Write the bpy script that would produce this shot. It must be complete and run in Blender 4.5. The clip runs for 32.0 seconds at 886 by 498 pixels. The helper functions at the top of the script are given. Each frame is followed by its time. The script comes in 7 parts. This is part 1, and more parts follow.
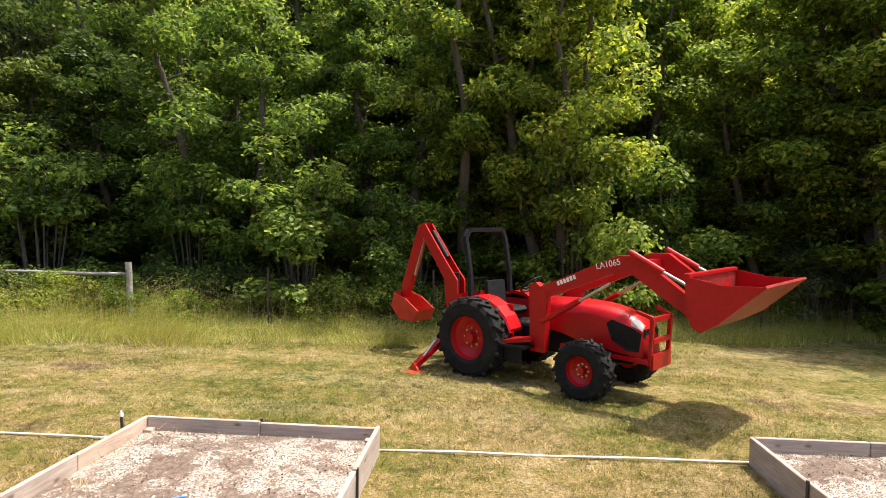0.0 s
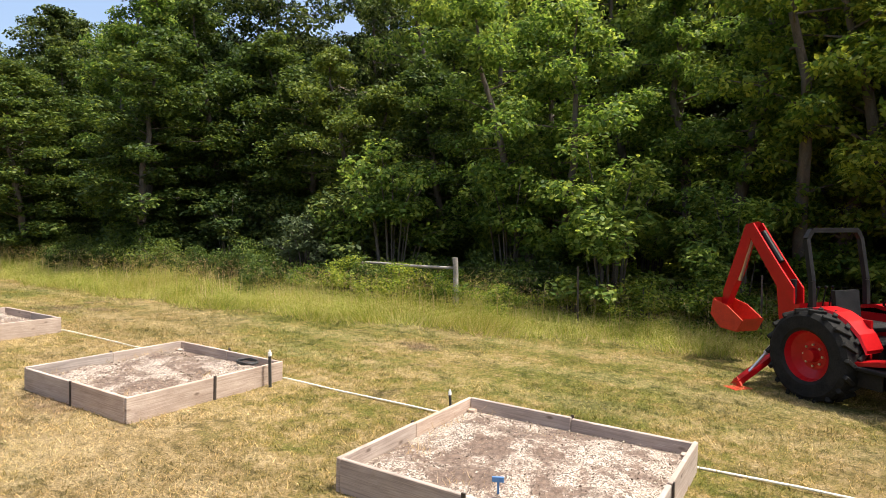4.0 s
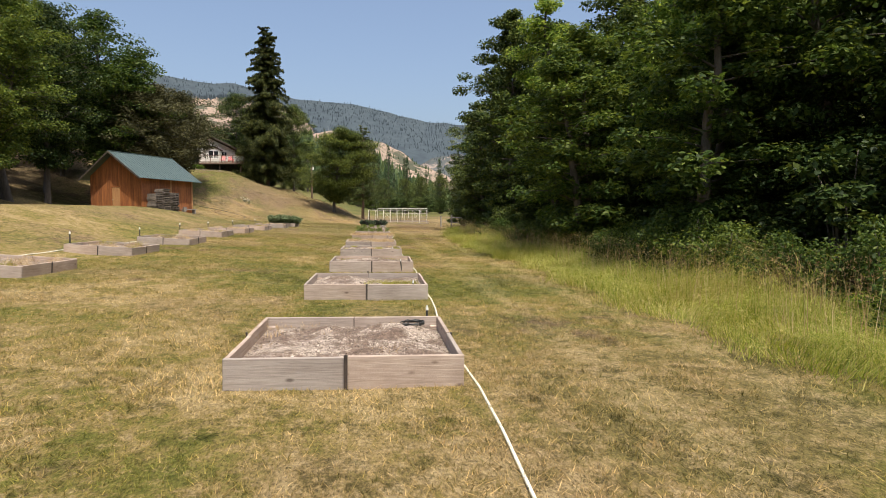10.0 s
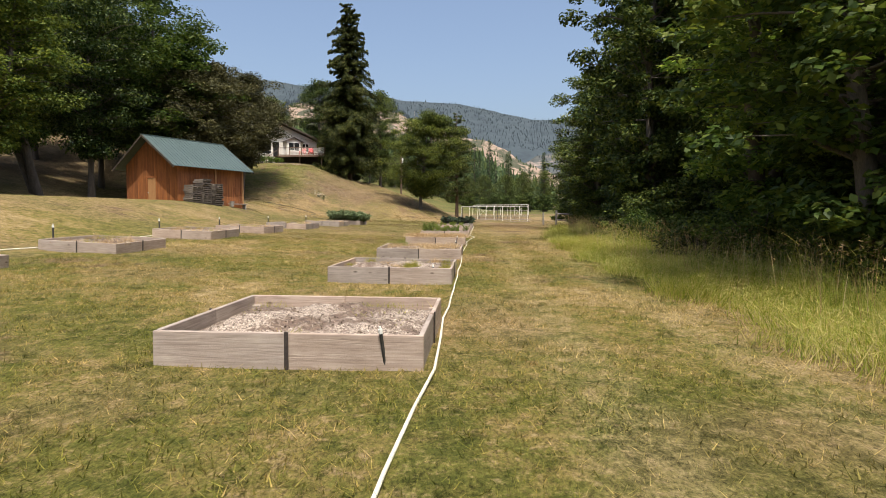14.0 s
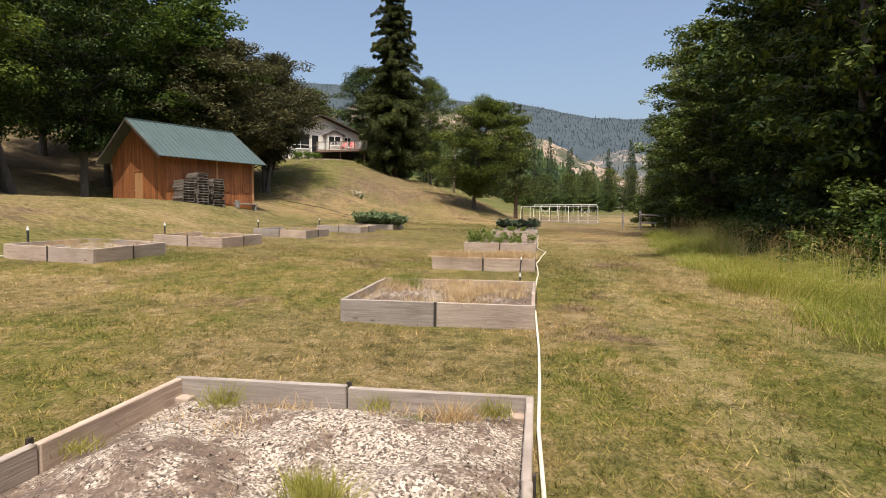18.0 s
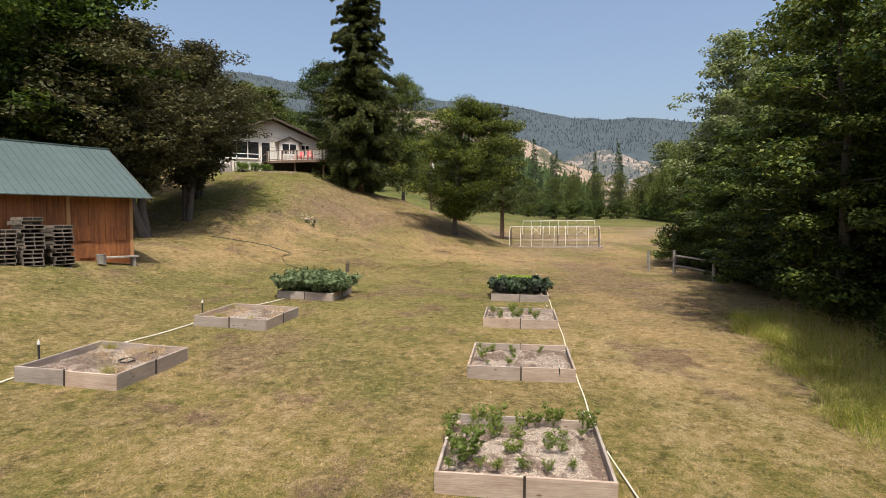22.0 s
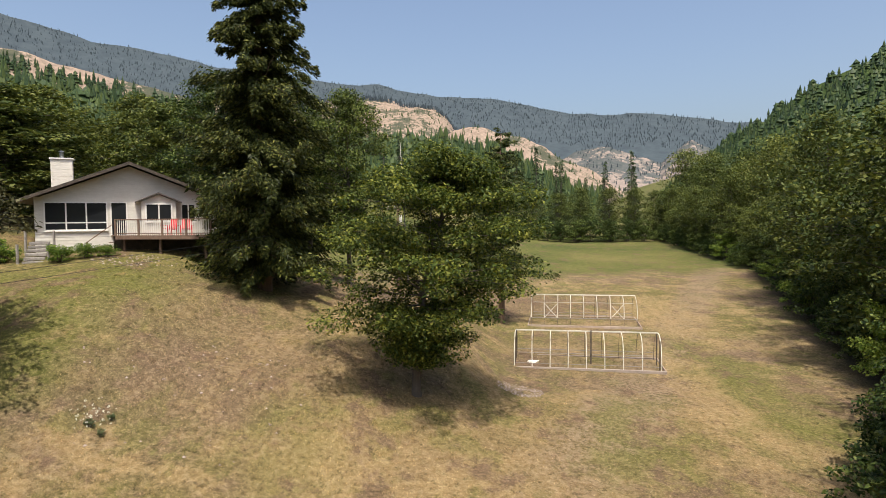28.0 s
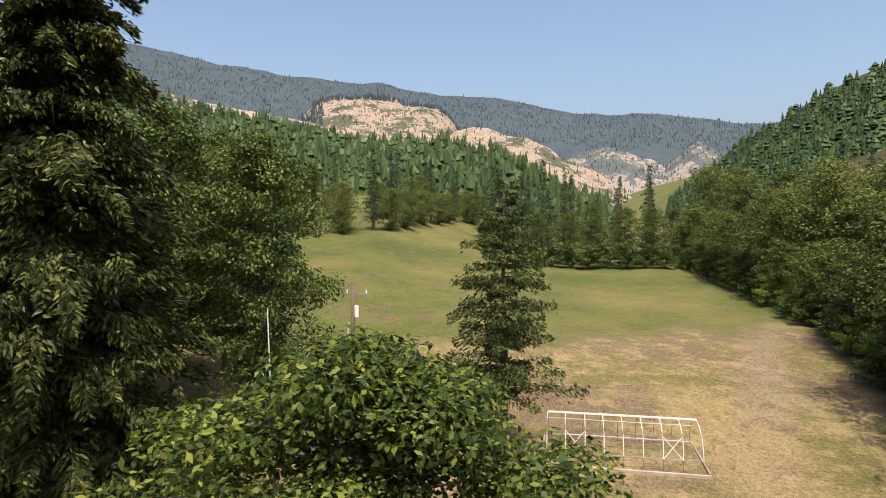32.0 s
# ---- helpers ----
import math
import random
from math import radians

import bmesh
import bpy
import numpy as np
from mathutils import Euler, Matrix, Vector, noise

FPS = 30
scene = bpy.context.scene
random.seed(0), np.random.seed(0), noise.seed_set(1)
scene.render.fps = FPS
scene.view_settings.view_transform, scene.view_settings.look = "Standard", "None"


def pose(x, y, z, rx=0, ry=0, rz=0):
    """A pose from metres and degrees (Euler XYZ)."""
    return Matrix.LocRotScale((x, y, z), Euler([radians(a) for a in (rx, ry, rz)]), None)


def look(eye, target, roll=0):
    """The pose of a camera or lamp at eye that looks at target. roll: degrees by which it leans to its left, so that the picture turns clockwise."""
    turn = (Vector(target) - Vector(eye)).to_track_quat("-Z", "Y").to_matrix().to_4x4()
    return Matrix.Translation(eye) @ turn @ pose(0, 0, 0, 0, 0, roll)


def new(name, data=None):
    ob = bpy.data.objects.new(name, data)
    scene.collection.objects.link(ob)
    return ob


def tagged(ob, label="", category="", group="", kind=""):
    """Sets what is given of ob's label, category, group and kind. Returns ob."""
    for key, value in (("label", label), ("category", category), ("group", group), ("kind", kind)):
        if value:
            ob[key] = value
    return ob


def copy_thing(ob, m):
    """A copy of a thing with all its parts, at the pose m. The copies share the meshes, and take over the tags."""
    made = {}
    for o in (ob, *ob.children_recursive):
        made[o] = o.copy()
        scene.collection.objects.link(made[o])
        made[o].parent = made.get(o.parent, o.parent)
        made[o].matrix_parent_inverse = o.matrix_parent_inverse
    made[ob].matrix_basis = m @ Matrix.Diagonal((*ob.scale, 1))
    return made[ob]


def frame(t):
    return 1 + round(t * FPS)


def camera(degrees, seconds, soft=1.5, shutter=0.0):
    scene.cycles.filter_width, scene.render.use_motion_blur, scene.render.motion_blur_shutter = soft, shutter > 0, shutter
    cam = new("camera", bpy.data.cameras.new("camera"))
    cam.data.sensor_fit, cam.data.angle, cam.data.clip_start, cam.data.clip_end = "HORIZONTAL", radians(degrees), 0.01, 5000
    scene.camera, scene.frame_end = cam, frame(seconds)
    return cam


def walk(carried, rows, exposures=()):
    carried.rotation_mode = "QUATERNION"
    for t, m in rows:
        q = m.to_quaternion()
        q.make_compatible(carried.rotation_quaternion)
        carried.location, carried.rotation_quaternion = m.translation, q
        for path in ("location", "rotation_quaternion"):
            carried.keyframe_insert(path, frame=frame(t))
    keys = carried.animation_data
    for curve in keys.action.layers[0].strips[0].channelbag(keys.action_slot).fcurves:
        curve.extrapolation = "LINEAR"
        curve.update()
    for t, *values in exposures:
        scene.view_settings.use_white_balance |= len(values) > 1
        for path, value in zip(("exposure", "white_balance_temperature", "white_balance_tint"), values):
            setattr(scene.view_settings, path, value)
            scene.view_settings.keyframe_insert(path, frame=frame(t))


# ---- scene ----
cam = camera(71.3, 32.0, 0.9)
METRES, EYE, TILT, LEAN, TURN = 85.0, 2.3, -2.4, 0.0, 0.0
ROWS = [
    (0.0, 0.0, 0.0, 0.0, 0.0, 0.0, -0.0),
    (0.5, -0.0002, 0.0002, 0.0001, 2.11, -0.03, -0.09),
    (1.0, -0.0005, 0.0003, 0.0001, 5.08, -0.04, -0.22),
    (1.5, -0.0006, 0.0004, 0.0001, 8.01, -0.05, -0.34),
    (2.0, -0.0005, 0.0002, 0.0002, 11.33, -0.09, -0.48),
    (2.5, -0.0006, 0.0002, 0.0002, 15.09, -0.11, -0.63),
    (4.5, -0.0009, 0.0002, -0.0003, 32.28, -0.41, -1.27),
    (5.0, -0.0009, 0.0003, -0.0006, 36.56, -0.54, -1.42),
    (5.5, -0.0006, 0.0006, -0.001, 40.96, -0.63, -1.54),
    (6.0, 0.0002, 0.0017, -0.0015, 45.17, -0.78, -1.72),
    (6.5, 0.0011, 0.0049, -0.0019, 49.23, -0.88, -1.84),
    (7.0, 0.0011, 0.0109, -0.0022, 53.78, -1.01, -1.88),
    (7.5, -0.0017, 0.0188, -0.0025, 58.75, -1.2, -2.04),
    (8.0, -0.0091, 0.0286, -0.003, 63.37, -1.34, -2.06),
    (8.5, -0.0216, 0.039, -0.0032, 67.58, -1.51, -2.11),
    (9.0, -0.0375, 0.0491, -0.0034, 71.8, -1.65, -2.2),
    (9.5, -0.055, 0.0579, -0.0035, 76.07, -1.83, -2.26),
    (10.0, -0.0724, 0.0651, -0.0037, 79.75, -1.98, -2.25),
    (10.5, -0.0899, 0.0706, -0.0036, 81.09, -2.05, -2.3),
    (11.0, -0.107, 0.0749, -0.0035, 82.84, -2.13, -2.27),
    (11.5, -0.1242, 0.0786, -0.0037, 84.52, -2.19, -2.33),
    (12.0, -0.141, 0.082, -0.0038, 85.83, -2.27, -2.31),
    (12.5, -0.1582, 0.085, -0.0037, 86.88, -2.33, -2.31),
    (13.0, -0.1748, 0.0874, -0.0036, 87.77, -2.38, -2.3),
    (13.5, -0.191, 0.0896, -0.0037, 88.56, -2.42, -2.24),
    (14.0, -0.2069, 0.0915, -0.0041, 89.38, -2.45, -2.25),
    (14.5, -0.2226, 0.0931, -0.0046, 90.42, -2.49, -2.22),
    (16.5, -0.2779, 0.0948, -0.0059, 93.58, -2.56, -2.17),
    (17.0, -0.2917, 0.0946, -0.0047, 94.02, -2.57, -2.18),
    (17.5, -0.3054, 0.0943, -0.0033, 94.41, -2.58, -2.2),
    (18.0, -0.3192, 0.0937, -0.0016, 94.72, -2.61, -2.22),
    (18.5, -0.3331, 0.0928, -0.0001, 94.92, -2.63, -2.2),
    (19.0, -0.3477, 0.0914, 0.0018, 95.03, -2.63, -2.25),
    (19.5, -0.3634, 0.0902, 0.0044, 95.06, -2.63, -2.25),
    (20.0, -0.3798, 0.0893, 0.0081, 94.88, -2.64, -2.24),
    (20.5, -0.3968, 0.0887, 0.0121, 94.5, -2.62, -2.19),
    (21.0, -0.4146, 0.0882, 0.0166, 93.9, -2.61, -2.16),
    (21.5, -0.4335, 0.0877, 0.0215, 93.33, -2.59, -2.13),
    (22.0, -0.4536, 0.0875, 0.027, 92.88, -2.6, -2.14),
    (22.5, -0.4749, 0.0877, 0.0331, 92.65, -2.6, -2.21),
    (23.0, -0.4967, 0.0882, 0.0394, 92.51, -2.6, -2.18),
    (23.5, -0.5195, 0.0888, 0.0458, 92.44, -2.57, -2.25),
    (24.0, -0.5428, 0.0893, 0.0523, 92.36, -2.57, -2.26),
    (24.5, -0.5666, 0.0896, 0.0587, 92.31, -2.55, -2.19),
    (25.0, -0.5909, 0.0899, 0.0649, 92.25, -2.53, -2.18),
    (25.5, -0.6152, 0.0905, 0.0714, 92.24, -2.53, -2.12),
    (27.5, -0.7147, 0.0942, 0.1023, 92.56, -3.0, -1.83),
    (28.0, -0.739, 0.0953, 0.1097, 92.65, -2.98, -1.85),
    (28.5, -0.7624, 0.0967, 0.1171, 92.72, -2.95, -1.83),
    (29.0, -0.7856, 0.0978, 0.1252, 92.77, -2.98, -1.92),
    (29.5, -0.8091, 0.0983, 0.1331, 92.81, -2.96, -1.96),
    (30.0, -0.8336, 0.0986, 0.1411, 92.84, -2.97, -1.99),
    (30.5, -0.8588, 0.099, 0.149, 92.87, -2.99, -2.01),
    (31.0, -0.8846, 0.0995, 0.1567, 92.87, -3.02, -2.11),
    (31.5, -0.9104, 0.1003, 0.1648, 92.88, -3.08, -2.24),
    (32.0, -0.9365, 0.102, 0.1727, 92.93, -3.13, -2.24),
]
walk(cam, [(t, pose(0, 0, EYE, TILT, LEAN, TURN) @ pose(METRES * x, METRES * y, METRES * z, 90 + pitch, roll, yaw)) for t, x, y, z, yaw, pitch, roll in ROWS],
     exposures=[(0.0, 0.78), (2.5, 0.7), (5.0, 0.5), (7.0, 0.18), (9.0, 0.08), (13.0, 0.1), (19.0, 0.08), (25.0, 0.06), (29.0, 0.06), (32.0, 0.24)])

# ---- light ----
SUN_EL, SUN_AZ = 67.0, 13.0      # degrees: height, and turn from +x towards +y
sun_way = Vector((math.cos(radians(SUN_EL)) * math.cos(radians(SUN_AZ)), math.cos(radians(SUN_EL)) * math.sin(radians(SUN_AZ)), math.sin(radians(SUN_EL))))
sun = new("sun", bpy.data.lights.new("sun", "SUN"))
sun.data.energy, sun.data.angle, sun.data.color = 4.8, radians(0.55), (1.0, 0.93, 0.8)
sun.matrix_world = look(sun_way * 100, (0, 0, 0))
world = bpy.data.worlds.new("world")
scene.world = world
world.use_nodes = True
sky = world.node_tree.nodes.new("ShaderNodeTexSky")
sky.sky_type, sky.sun_disc = "NISHITA", False
sky.sun_elevation, sky.sun_rotation = radians(SUN_EL), radians(90 - SUN_AZ)
sky.altitude, sky.air_density, sky.dust_density, sky.ozone_density = 300, 1.0, 6.0, 1.0
bg = world.node_tree.nodes["Background"]
world.node_tree.links.new(sky.outputs[0], bg.inputs[0])
bg.inputs[1].default_value = 0.19
scene.view_settings.exposure = 0.0


# ---- materials ----
def mat(name, rough=0.7, metal=0.0):
    m = bpy.data.materials.new(name)
    m.use_nodes = True
    b = m.node_tree.nodes["Principled BSDF"]
    b.inputs["Roughness"].default_value, b.inputs["Metallic"].default_value = rough, metal
    return m, m.node_tree, b


def ramp(nt, fac, stops):
    r = nt.nodes.new("ShaderNodeValToRGB")
    e = r.color_ramp.elements
    while len(e) < len(stops):
        e.new(0.5)
    for k, (p, c) in zip(e, stops):
        k.position, k.color = p, (*c, 1)
    nt.links.new(fac, r.inputs[0])
    return r.outputs[0]


def noise_of(nt, scale, detail=4.0, rough=0.55, stretch=(1, 1, 1), coord="Object"):
    tc, mp, n = nt.nodes.new("ShaderNodeTexCoord"), nt.nodes.new("ShaderNodeMapping"), nt.nodes.new("ShaderNodeTexNoise")
    mp.inputs["Scale"].default_value = stretch
    n.inputs["Scale"].default_value, n.inputs["Detail"].default_value, n.inputs["Roughness"].default_value = scale, detail, rough
    nt.links.new(tc.outputs[coord], mp.inputs[0])
    nt.links.new(mp.outputs[0], n.inputs["Vector"])
    return n.outputs["Fac"]


def mixc(nt, fac, a, b, how="MIX"):
    x = nt.nodes.new("ShaderNodeMix")
    x.data_type, x.blend_type = "RGBA", how
    for sock, v in ((x.inputs[0], fac), (x.inputs[6], a), (x.inputs[7], b)):
        if isinstance(v, (int, float)):
            sock.default_value = v
        elif isinstance(v, tuple):
            sock.default_value = (*v, 1)
        else:
            nt.links.new(v, sock)
    return x.outputs[2]


def calc(nt, op, a, b=0.0, c=0.0, clamp=False):
    n = nt.nodes.new("ShaderNodeMath")
    n.operation, n.use_clamp = op, clamp
    for sock, v in zip(n.inputs, (a, b, c)):
        if isinstance(v, (int, float)):
            sock.default_value = v
        else:
            nt.links.new(v, sock)
    return n.outputs[0]


def bump(nt, b, h, strength=0.4, dist=0.02):
    n = nt.nodes.new("ShaderNodeBump")
    n.inputs["Strength"].default_value, n.inputs["Distance"].default_value = strength, dist
    nt.links.new(h, n.inputs["Height"])
    nt.links.new(n.outputs[0], b.inputs["Normal"])


def plain(name, c1, c2, scale=6.0, rough=0.7, metal=0.0, stretch=(1, 1, 1), relief=0.15, vary=0.0, fine=8.0):
    """Two-scale noise between two colours, with fine relief; vary: difference between pieces."""
    m, nt, b = mat(name, rough, metal)
    big, small = noise_of(nt, scale, 5, 0.6, stretch), noise_of(nt, scale * fine, 3, 0.6, stretch)
    f = calc(nt, "ADD", calc(nt, "MULTIPLY", big, 0.6), calc(nt, "MULTIPLY", small, 0.4))
    col = ramp(nt, f, [(0.34, c1), (0.66, c2)])
    if vary:
        oi = nt.nodes.new("ShaderNodeObjectInfo")
        v = calc(nt, "MULTIPLY_ADD", oi.outputs["Random"], 2 * vary, 1 - vary)
        hsv = nt.nodes.new("ShaderNodeHueSaturation")
        nt.links.new(v, hsv.inputs["Value"])
        nt.links.new(col, hsv.inputs["Color"])
        col = hsv.outputs[0]
    nt.links.new(col, b.inputs["Base Color"])
    if relief:
        bump(nt, b, f, relief, 0.02)
    return m


def leaf_mat(name, stops, trans=0.35, vary=0.3, rough=0.5, thing_vary=0.25):
    """Leaves: colour differs from leaf to leaf and from tree to tree; light comes through."""
    m, nt, b = mat(name, rough)
    geo, oi = nt.nodes.new("ShaderNodeNewGeometry"), nt.nodes.new("ShaderNodeObjectInfo")
    patch = noise_of(nt, 0.55, 3)
    f = calc(nt, "ADD", calc(nt, "MULTIPLY", geo.outputs["Random Per Island"], vary), calc(nt, "MULTIPLY", patch, 1 - vary))
    f = calc(nt, "ADD", f, calc(nt, "MULTIPLY", calc(nt, "SUBTRACT", oi.outputs["Random"], 0.5), thing_vary))
    col = ramp(nt, f, stops)
    nt.links.new(col, b.inputs["Base Color"])
    b.inputs["Specular IOR Level"].default_value = 0.14
    t, mx = nt.nodes.new("ShaderNodeBsdfTranslucent"), nt.nodes.new("ShaderNodeMixShader")
    hs = nt.nodes.new("ShaderNodeHueSaturation")
    hs.inputs["Hue"].default_value, hs.inputs["Saturation"].default_value, hs.inputs["Value"].default_value = 0.485, 1.1, 1.5
    nt.links.new(col, hs.inputs["Color"])
    nt.links.new(hs.outputs[0], t.inputs[0])
    mx.inputs[0].default_value = trans
    nt.links.new(b.outputs[0], mx.inputs[1])
    nt.links.new(t.outputs[0], mx.inputs[2])
    nt.links.new(mx.outputs[0], nt.nodes["Material Output"].inputs[0])
    return m


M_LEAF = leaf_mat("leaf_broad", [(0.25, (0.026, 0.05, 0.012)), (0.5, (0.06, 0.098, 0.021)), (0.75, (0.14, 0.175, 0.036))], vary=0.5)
# light and sunny leaves have sunlight put into their colour, dark leaves shade
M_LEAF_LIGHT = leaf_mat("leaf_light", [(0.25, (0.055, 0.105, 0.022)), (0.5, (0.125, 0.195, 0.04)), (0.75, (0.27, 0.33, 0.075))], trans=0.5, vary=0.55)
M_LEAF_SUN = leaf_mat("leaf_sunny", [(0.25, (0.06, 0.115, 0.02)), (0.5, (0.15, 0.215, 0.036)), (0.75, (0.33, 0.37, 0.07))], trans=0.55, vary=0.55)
M_LEAF_OLIVE = leaf_mat("leaf_olive", [(0.25, (0.032, 0.052, 0.014)), (0.5, (0.068, 0.09, 0.022)), (0.75, (0.145, 0.16, 0.037))], trans=0.22, vary=0.55)
M_LEAF_OAK = leaf_mat("leaf_oak", [(0.25, (0.026, 0.044, 0.01)), (0.5, (0.074, 0.104, 0.021)), (0.75, (0.21, 0.225, 0.044))], trans=0.3, vary=0.6)
M_LEAF_COTTON = leaf_mat("leaf_cottonwood", [(0.25, (0.08, 0.11, 0.04)), (0.5, (0.15, 0.19, 0.08)), (0.75, (0.27, 0.3, 0.15))], trans=0.35, vary=0.6)
M_LEAF_VALLEY = leaf_mat("leaf_valley", [(0.25, (0.034, 0.053, 0.014)), (0.5, (0.08, 0.106, 0.026)), (0.75, (0.17, 0.19, 0.05))], trans=0.26, vary=0.5, thing_vary=0.35)
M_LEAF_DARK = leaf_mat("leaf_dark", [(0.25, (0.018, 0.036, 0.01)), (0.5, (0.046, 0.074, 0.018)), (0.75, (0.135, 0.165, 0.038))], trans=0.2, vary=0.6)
M_LEAF_PLUM = leaf_mat("leaf_plum", [(0.25, (0.032, 0.034, 0.017)), (0.5, (0.062, 0.063, 0.028)), (0.75, (0.11, 0.105, 0.042))], trans=0.25)
M_LEAF_GREY = leaf_mat("leaf_grey", [(0.25, (0.06, 0.085, 0.04)), (0.5, (0.11, 0.14, 0.065)), (0.75, (0.17, 0.2, 0.1))])
M_NEEDLE = leaf_mat("needles", [(0.25, (0.022, 0.036, 0.011)), (0.5, (0.055, 0.076, 0.02)), (0.75, (0.15, 0.165, 0.042))], trans=0.2, vary=0.6)
M_CEDAR = leaf_mat("cedar_sprays", [(0.25, (0.022, 0.031, 0.009)), (0.5, (0.062, 0.074, 0.018)), (0.75, (0.19, 0.19, 0.044))], trans=0.15, vary=0.6)
M_FARNEEDLE = leaf_mat("needles_far", [(0.2, (0.025, 0.048, 0.022)), (0.5, (0.045, 0.075, 0.03)), (0.8, (0.08, 0.11, 0.035))], trans=0.15, vary=0.6)
M_BARK = plain("bark", (0.05, 0.042, 0.034), (0.13, 0.11, 0.09), 3, 0.9, stretch=(3, 3, 0.6), relief=0.6)
M_BARK_RED = plain("bark_red", (0.07, 0.045, 0.03), (0.17, 0.11, 0.075), 3, 0.9, stretch=(3, 3, 0.5), relief=0.6)
M_BARK_PALE = plain("bark_pale", (0.2, 0.19, 0.17), (0.38, 0.36, 0.33), 3, 0.9, stretch=(3, 3, 0.6), relief=0.4)
M_TALL = leaf_mat("grass_tall", [(0.22, (0.115, 0.165, 0.024)), (0.42, (0.26, 0.305, 0.05)), (0.6, (0.4, 0.385, 0.1)), (0.82, (0.57, 0.48, 0.24))], trans=0.4, vary=0.6, rough=0.55, thing_vary=0)


def board_mat():
    """Weathered boards: long grain, knots, grey and brown stains, each board a little different."""
    m, nt, b = mat("board_weathered", 0.85)
    tc, oi, add, comb = (nt.nodes.new("ShaderNode" + k) for k in ("TexCoord", "ObjectInfo", "VectorMath", "CombineXYZ"))
    for k in range(3):
        nt.links.new(calc(nt, "MULTIPLY", oi.outputs["Random"], 17 + 9 * k), comb.inputs[k])
    nt.links.new(tc.outputs["Object"], add.inputs[0])
    nt.links.new(comb.outputs[0], add.inputs[1])

    def tex(kind, stretch, scale, **more):
        mp, n = nt.nodes.new("ShaderNodeMapping"), nt.nodes.new("ShaderNodeTex" + kind)
        mp.inputs["Scale"].default_value = stretch
        n.inputs["Scale"].default_value = scale
        for k, v in more.items():
            n.inputs[k].default_value = v
        nt.links.new(add.outputs[0], mp.inputs[0])
        nt.links.new(mp.outputs[0], n.inputs["Vector"])
        return n.outputs
    grain = tex("Noise", (0.35, 0.35, 9), 6, Detail=5, Roughness=0.6, Distortion=1.2)["Fac"]
    stain = tex("Noise", (0.8, 0.8, 1.6), 1.6, Detail=5, Roughness=0.65)["Fac"]
    knot = tex("Voronoi", (1.0, 1.0, 2.2), 2.6)["Distance"]
    col = ramp(nt, calc(nt, "ADD", calc(nt, "MULTIPLY", grain, 0.55), calc(nt, "MULTIPLY", stain, 0.45)), [(0.34, (0.23, 0.175, 0.14)), (0.48, (0.335, 0.265, 0.22)), (0.64, (0.46, 0.38, 0.32))])
    col = mixc(nt, ramp(nt, knot, [(0.05, (0.85, 0.85, 0.85)), (0.13, (0, 0, 0))]), col, (0.11, 0.075, 0.055))
    hsv = nt.nodes.new("ShaderNodeHueSaturation")
    nt.links.new(calc(nt, "MULTIPLY_ADD", oi.outputs["Random"], 0.36, 0.84), hsv.inputs["Value"])
    nt.links.new(calc(nt, "MULTIPLY_ADD", oi.outputs["Random"], 0.5, 0.7), hsv.inputs["Saturation"])
    nt.links.new(col, hsv.inputs["Color"])
    nt.links.new(hsv.outputs[0], b.inputs["Base Color"])
    bump(nt, b, grain, 0.35, 0.01)
    return m


M_BOARD = board_mat()
M_IRON = plain("iron_stake", (0.03, 0.026, 0.024), (0.09, 0.07, 0.06), 8, 0.6, 0.4)
M_HOSE = plain("hose_white", (0.6, 0.57, 0.45), (0.82, 0.79, 0.68), 4, 0.55, relief=0.05)
M_HOSE_BLACK = plain("hose_black", (0.015, 0.015, 0.015), (0.05, 0.05, 0.048), 4, 0.5, relief=0.05)
M_WHITE = plain("white_plastic", (0.68, 0.68, 0.66), (0.84, 0.84, 0.82), 4, 0.45, relief=0.05)
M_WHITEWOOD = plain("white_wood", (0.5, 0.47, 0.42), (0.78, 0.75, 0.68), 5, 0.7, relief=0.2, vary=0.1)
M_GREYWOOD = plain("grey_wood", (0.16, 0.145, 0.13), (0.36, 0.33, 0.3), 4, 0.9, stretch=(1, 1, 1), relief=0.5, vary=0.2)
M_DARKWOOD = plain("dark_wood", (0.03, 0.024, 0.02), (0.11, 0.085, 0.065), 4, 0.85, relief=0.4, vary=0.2)


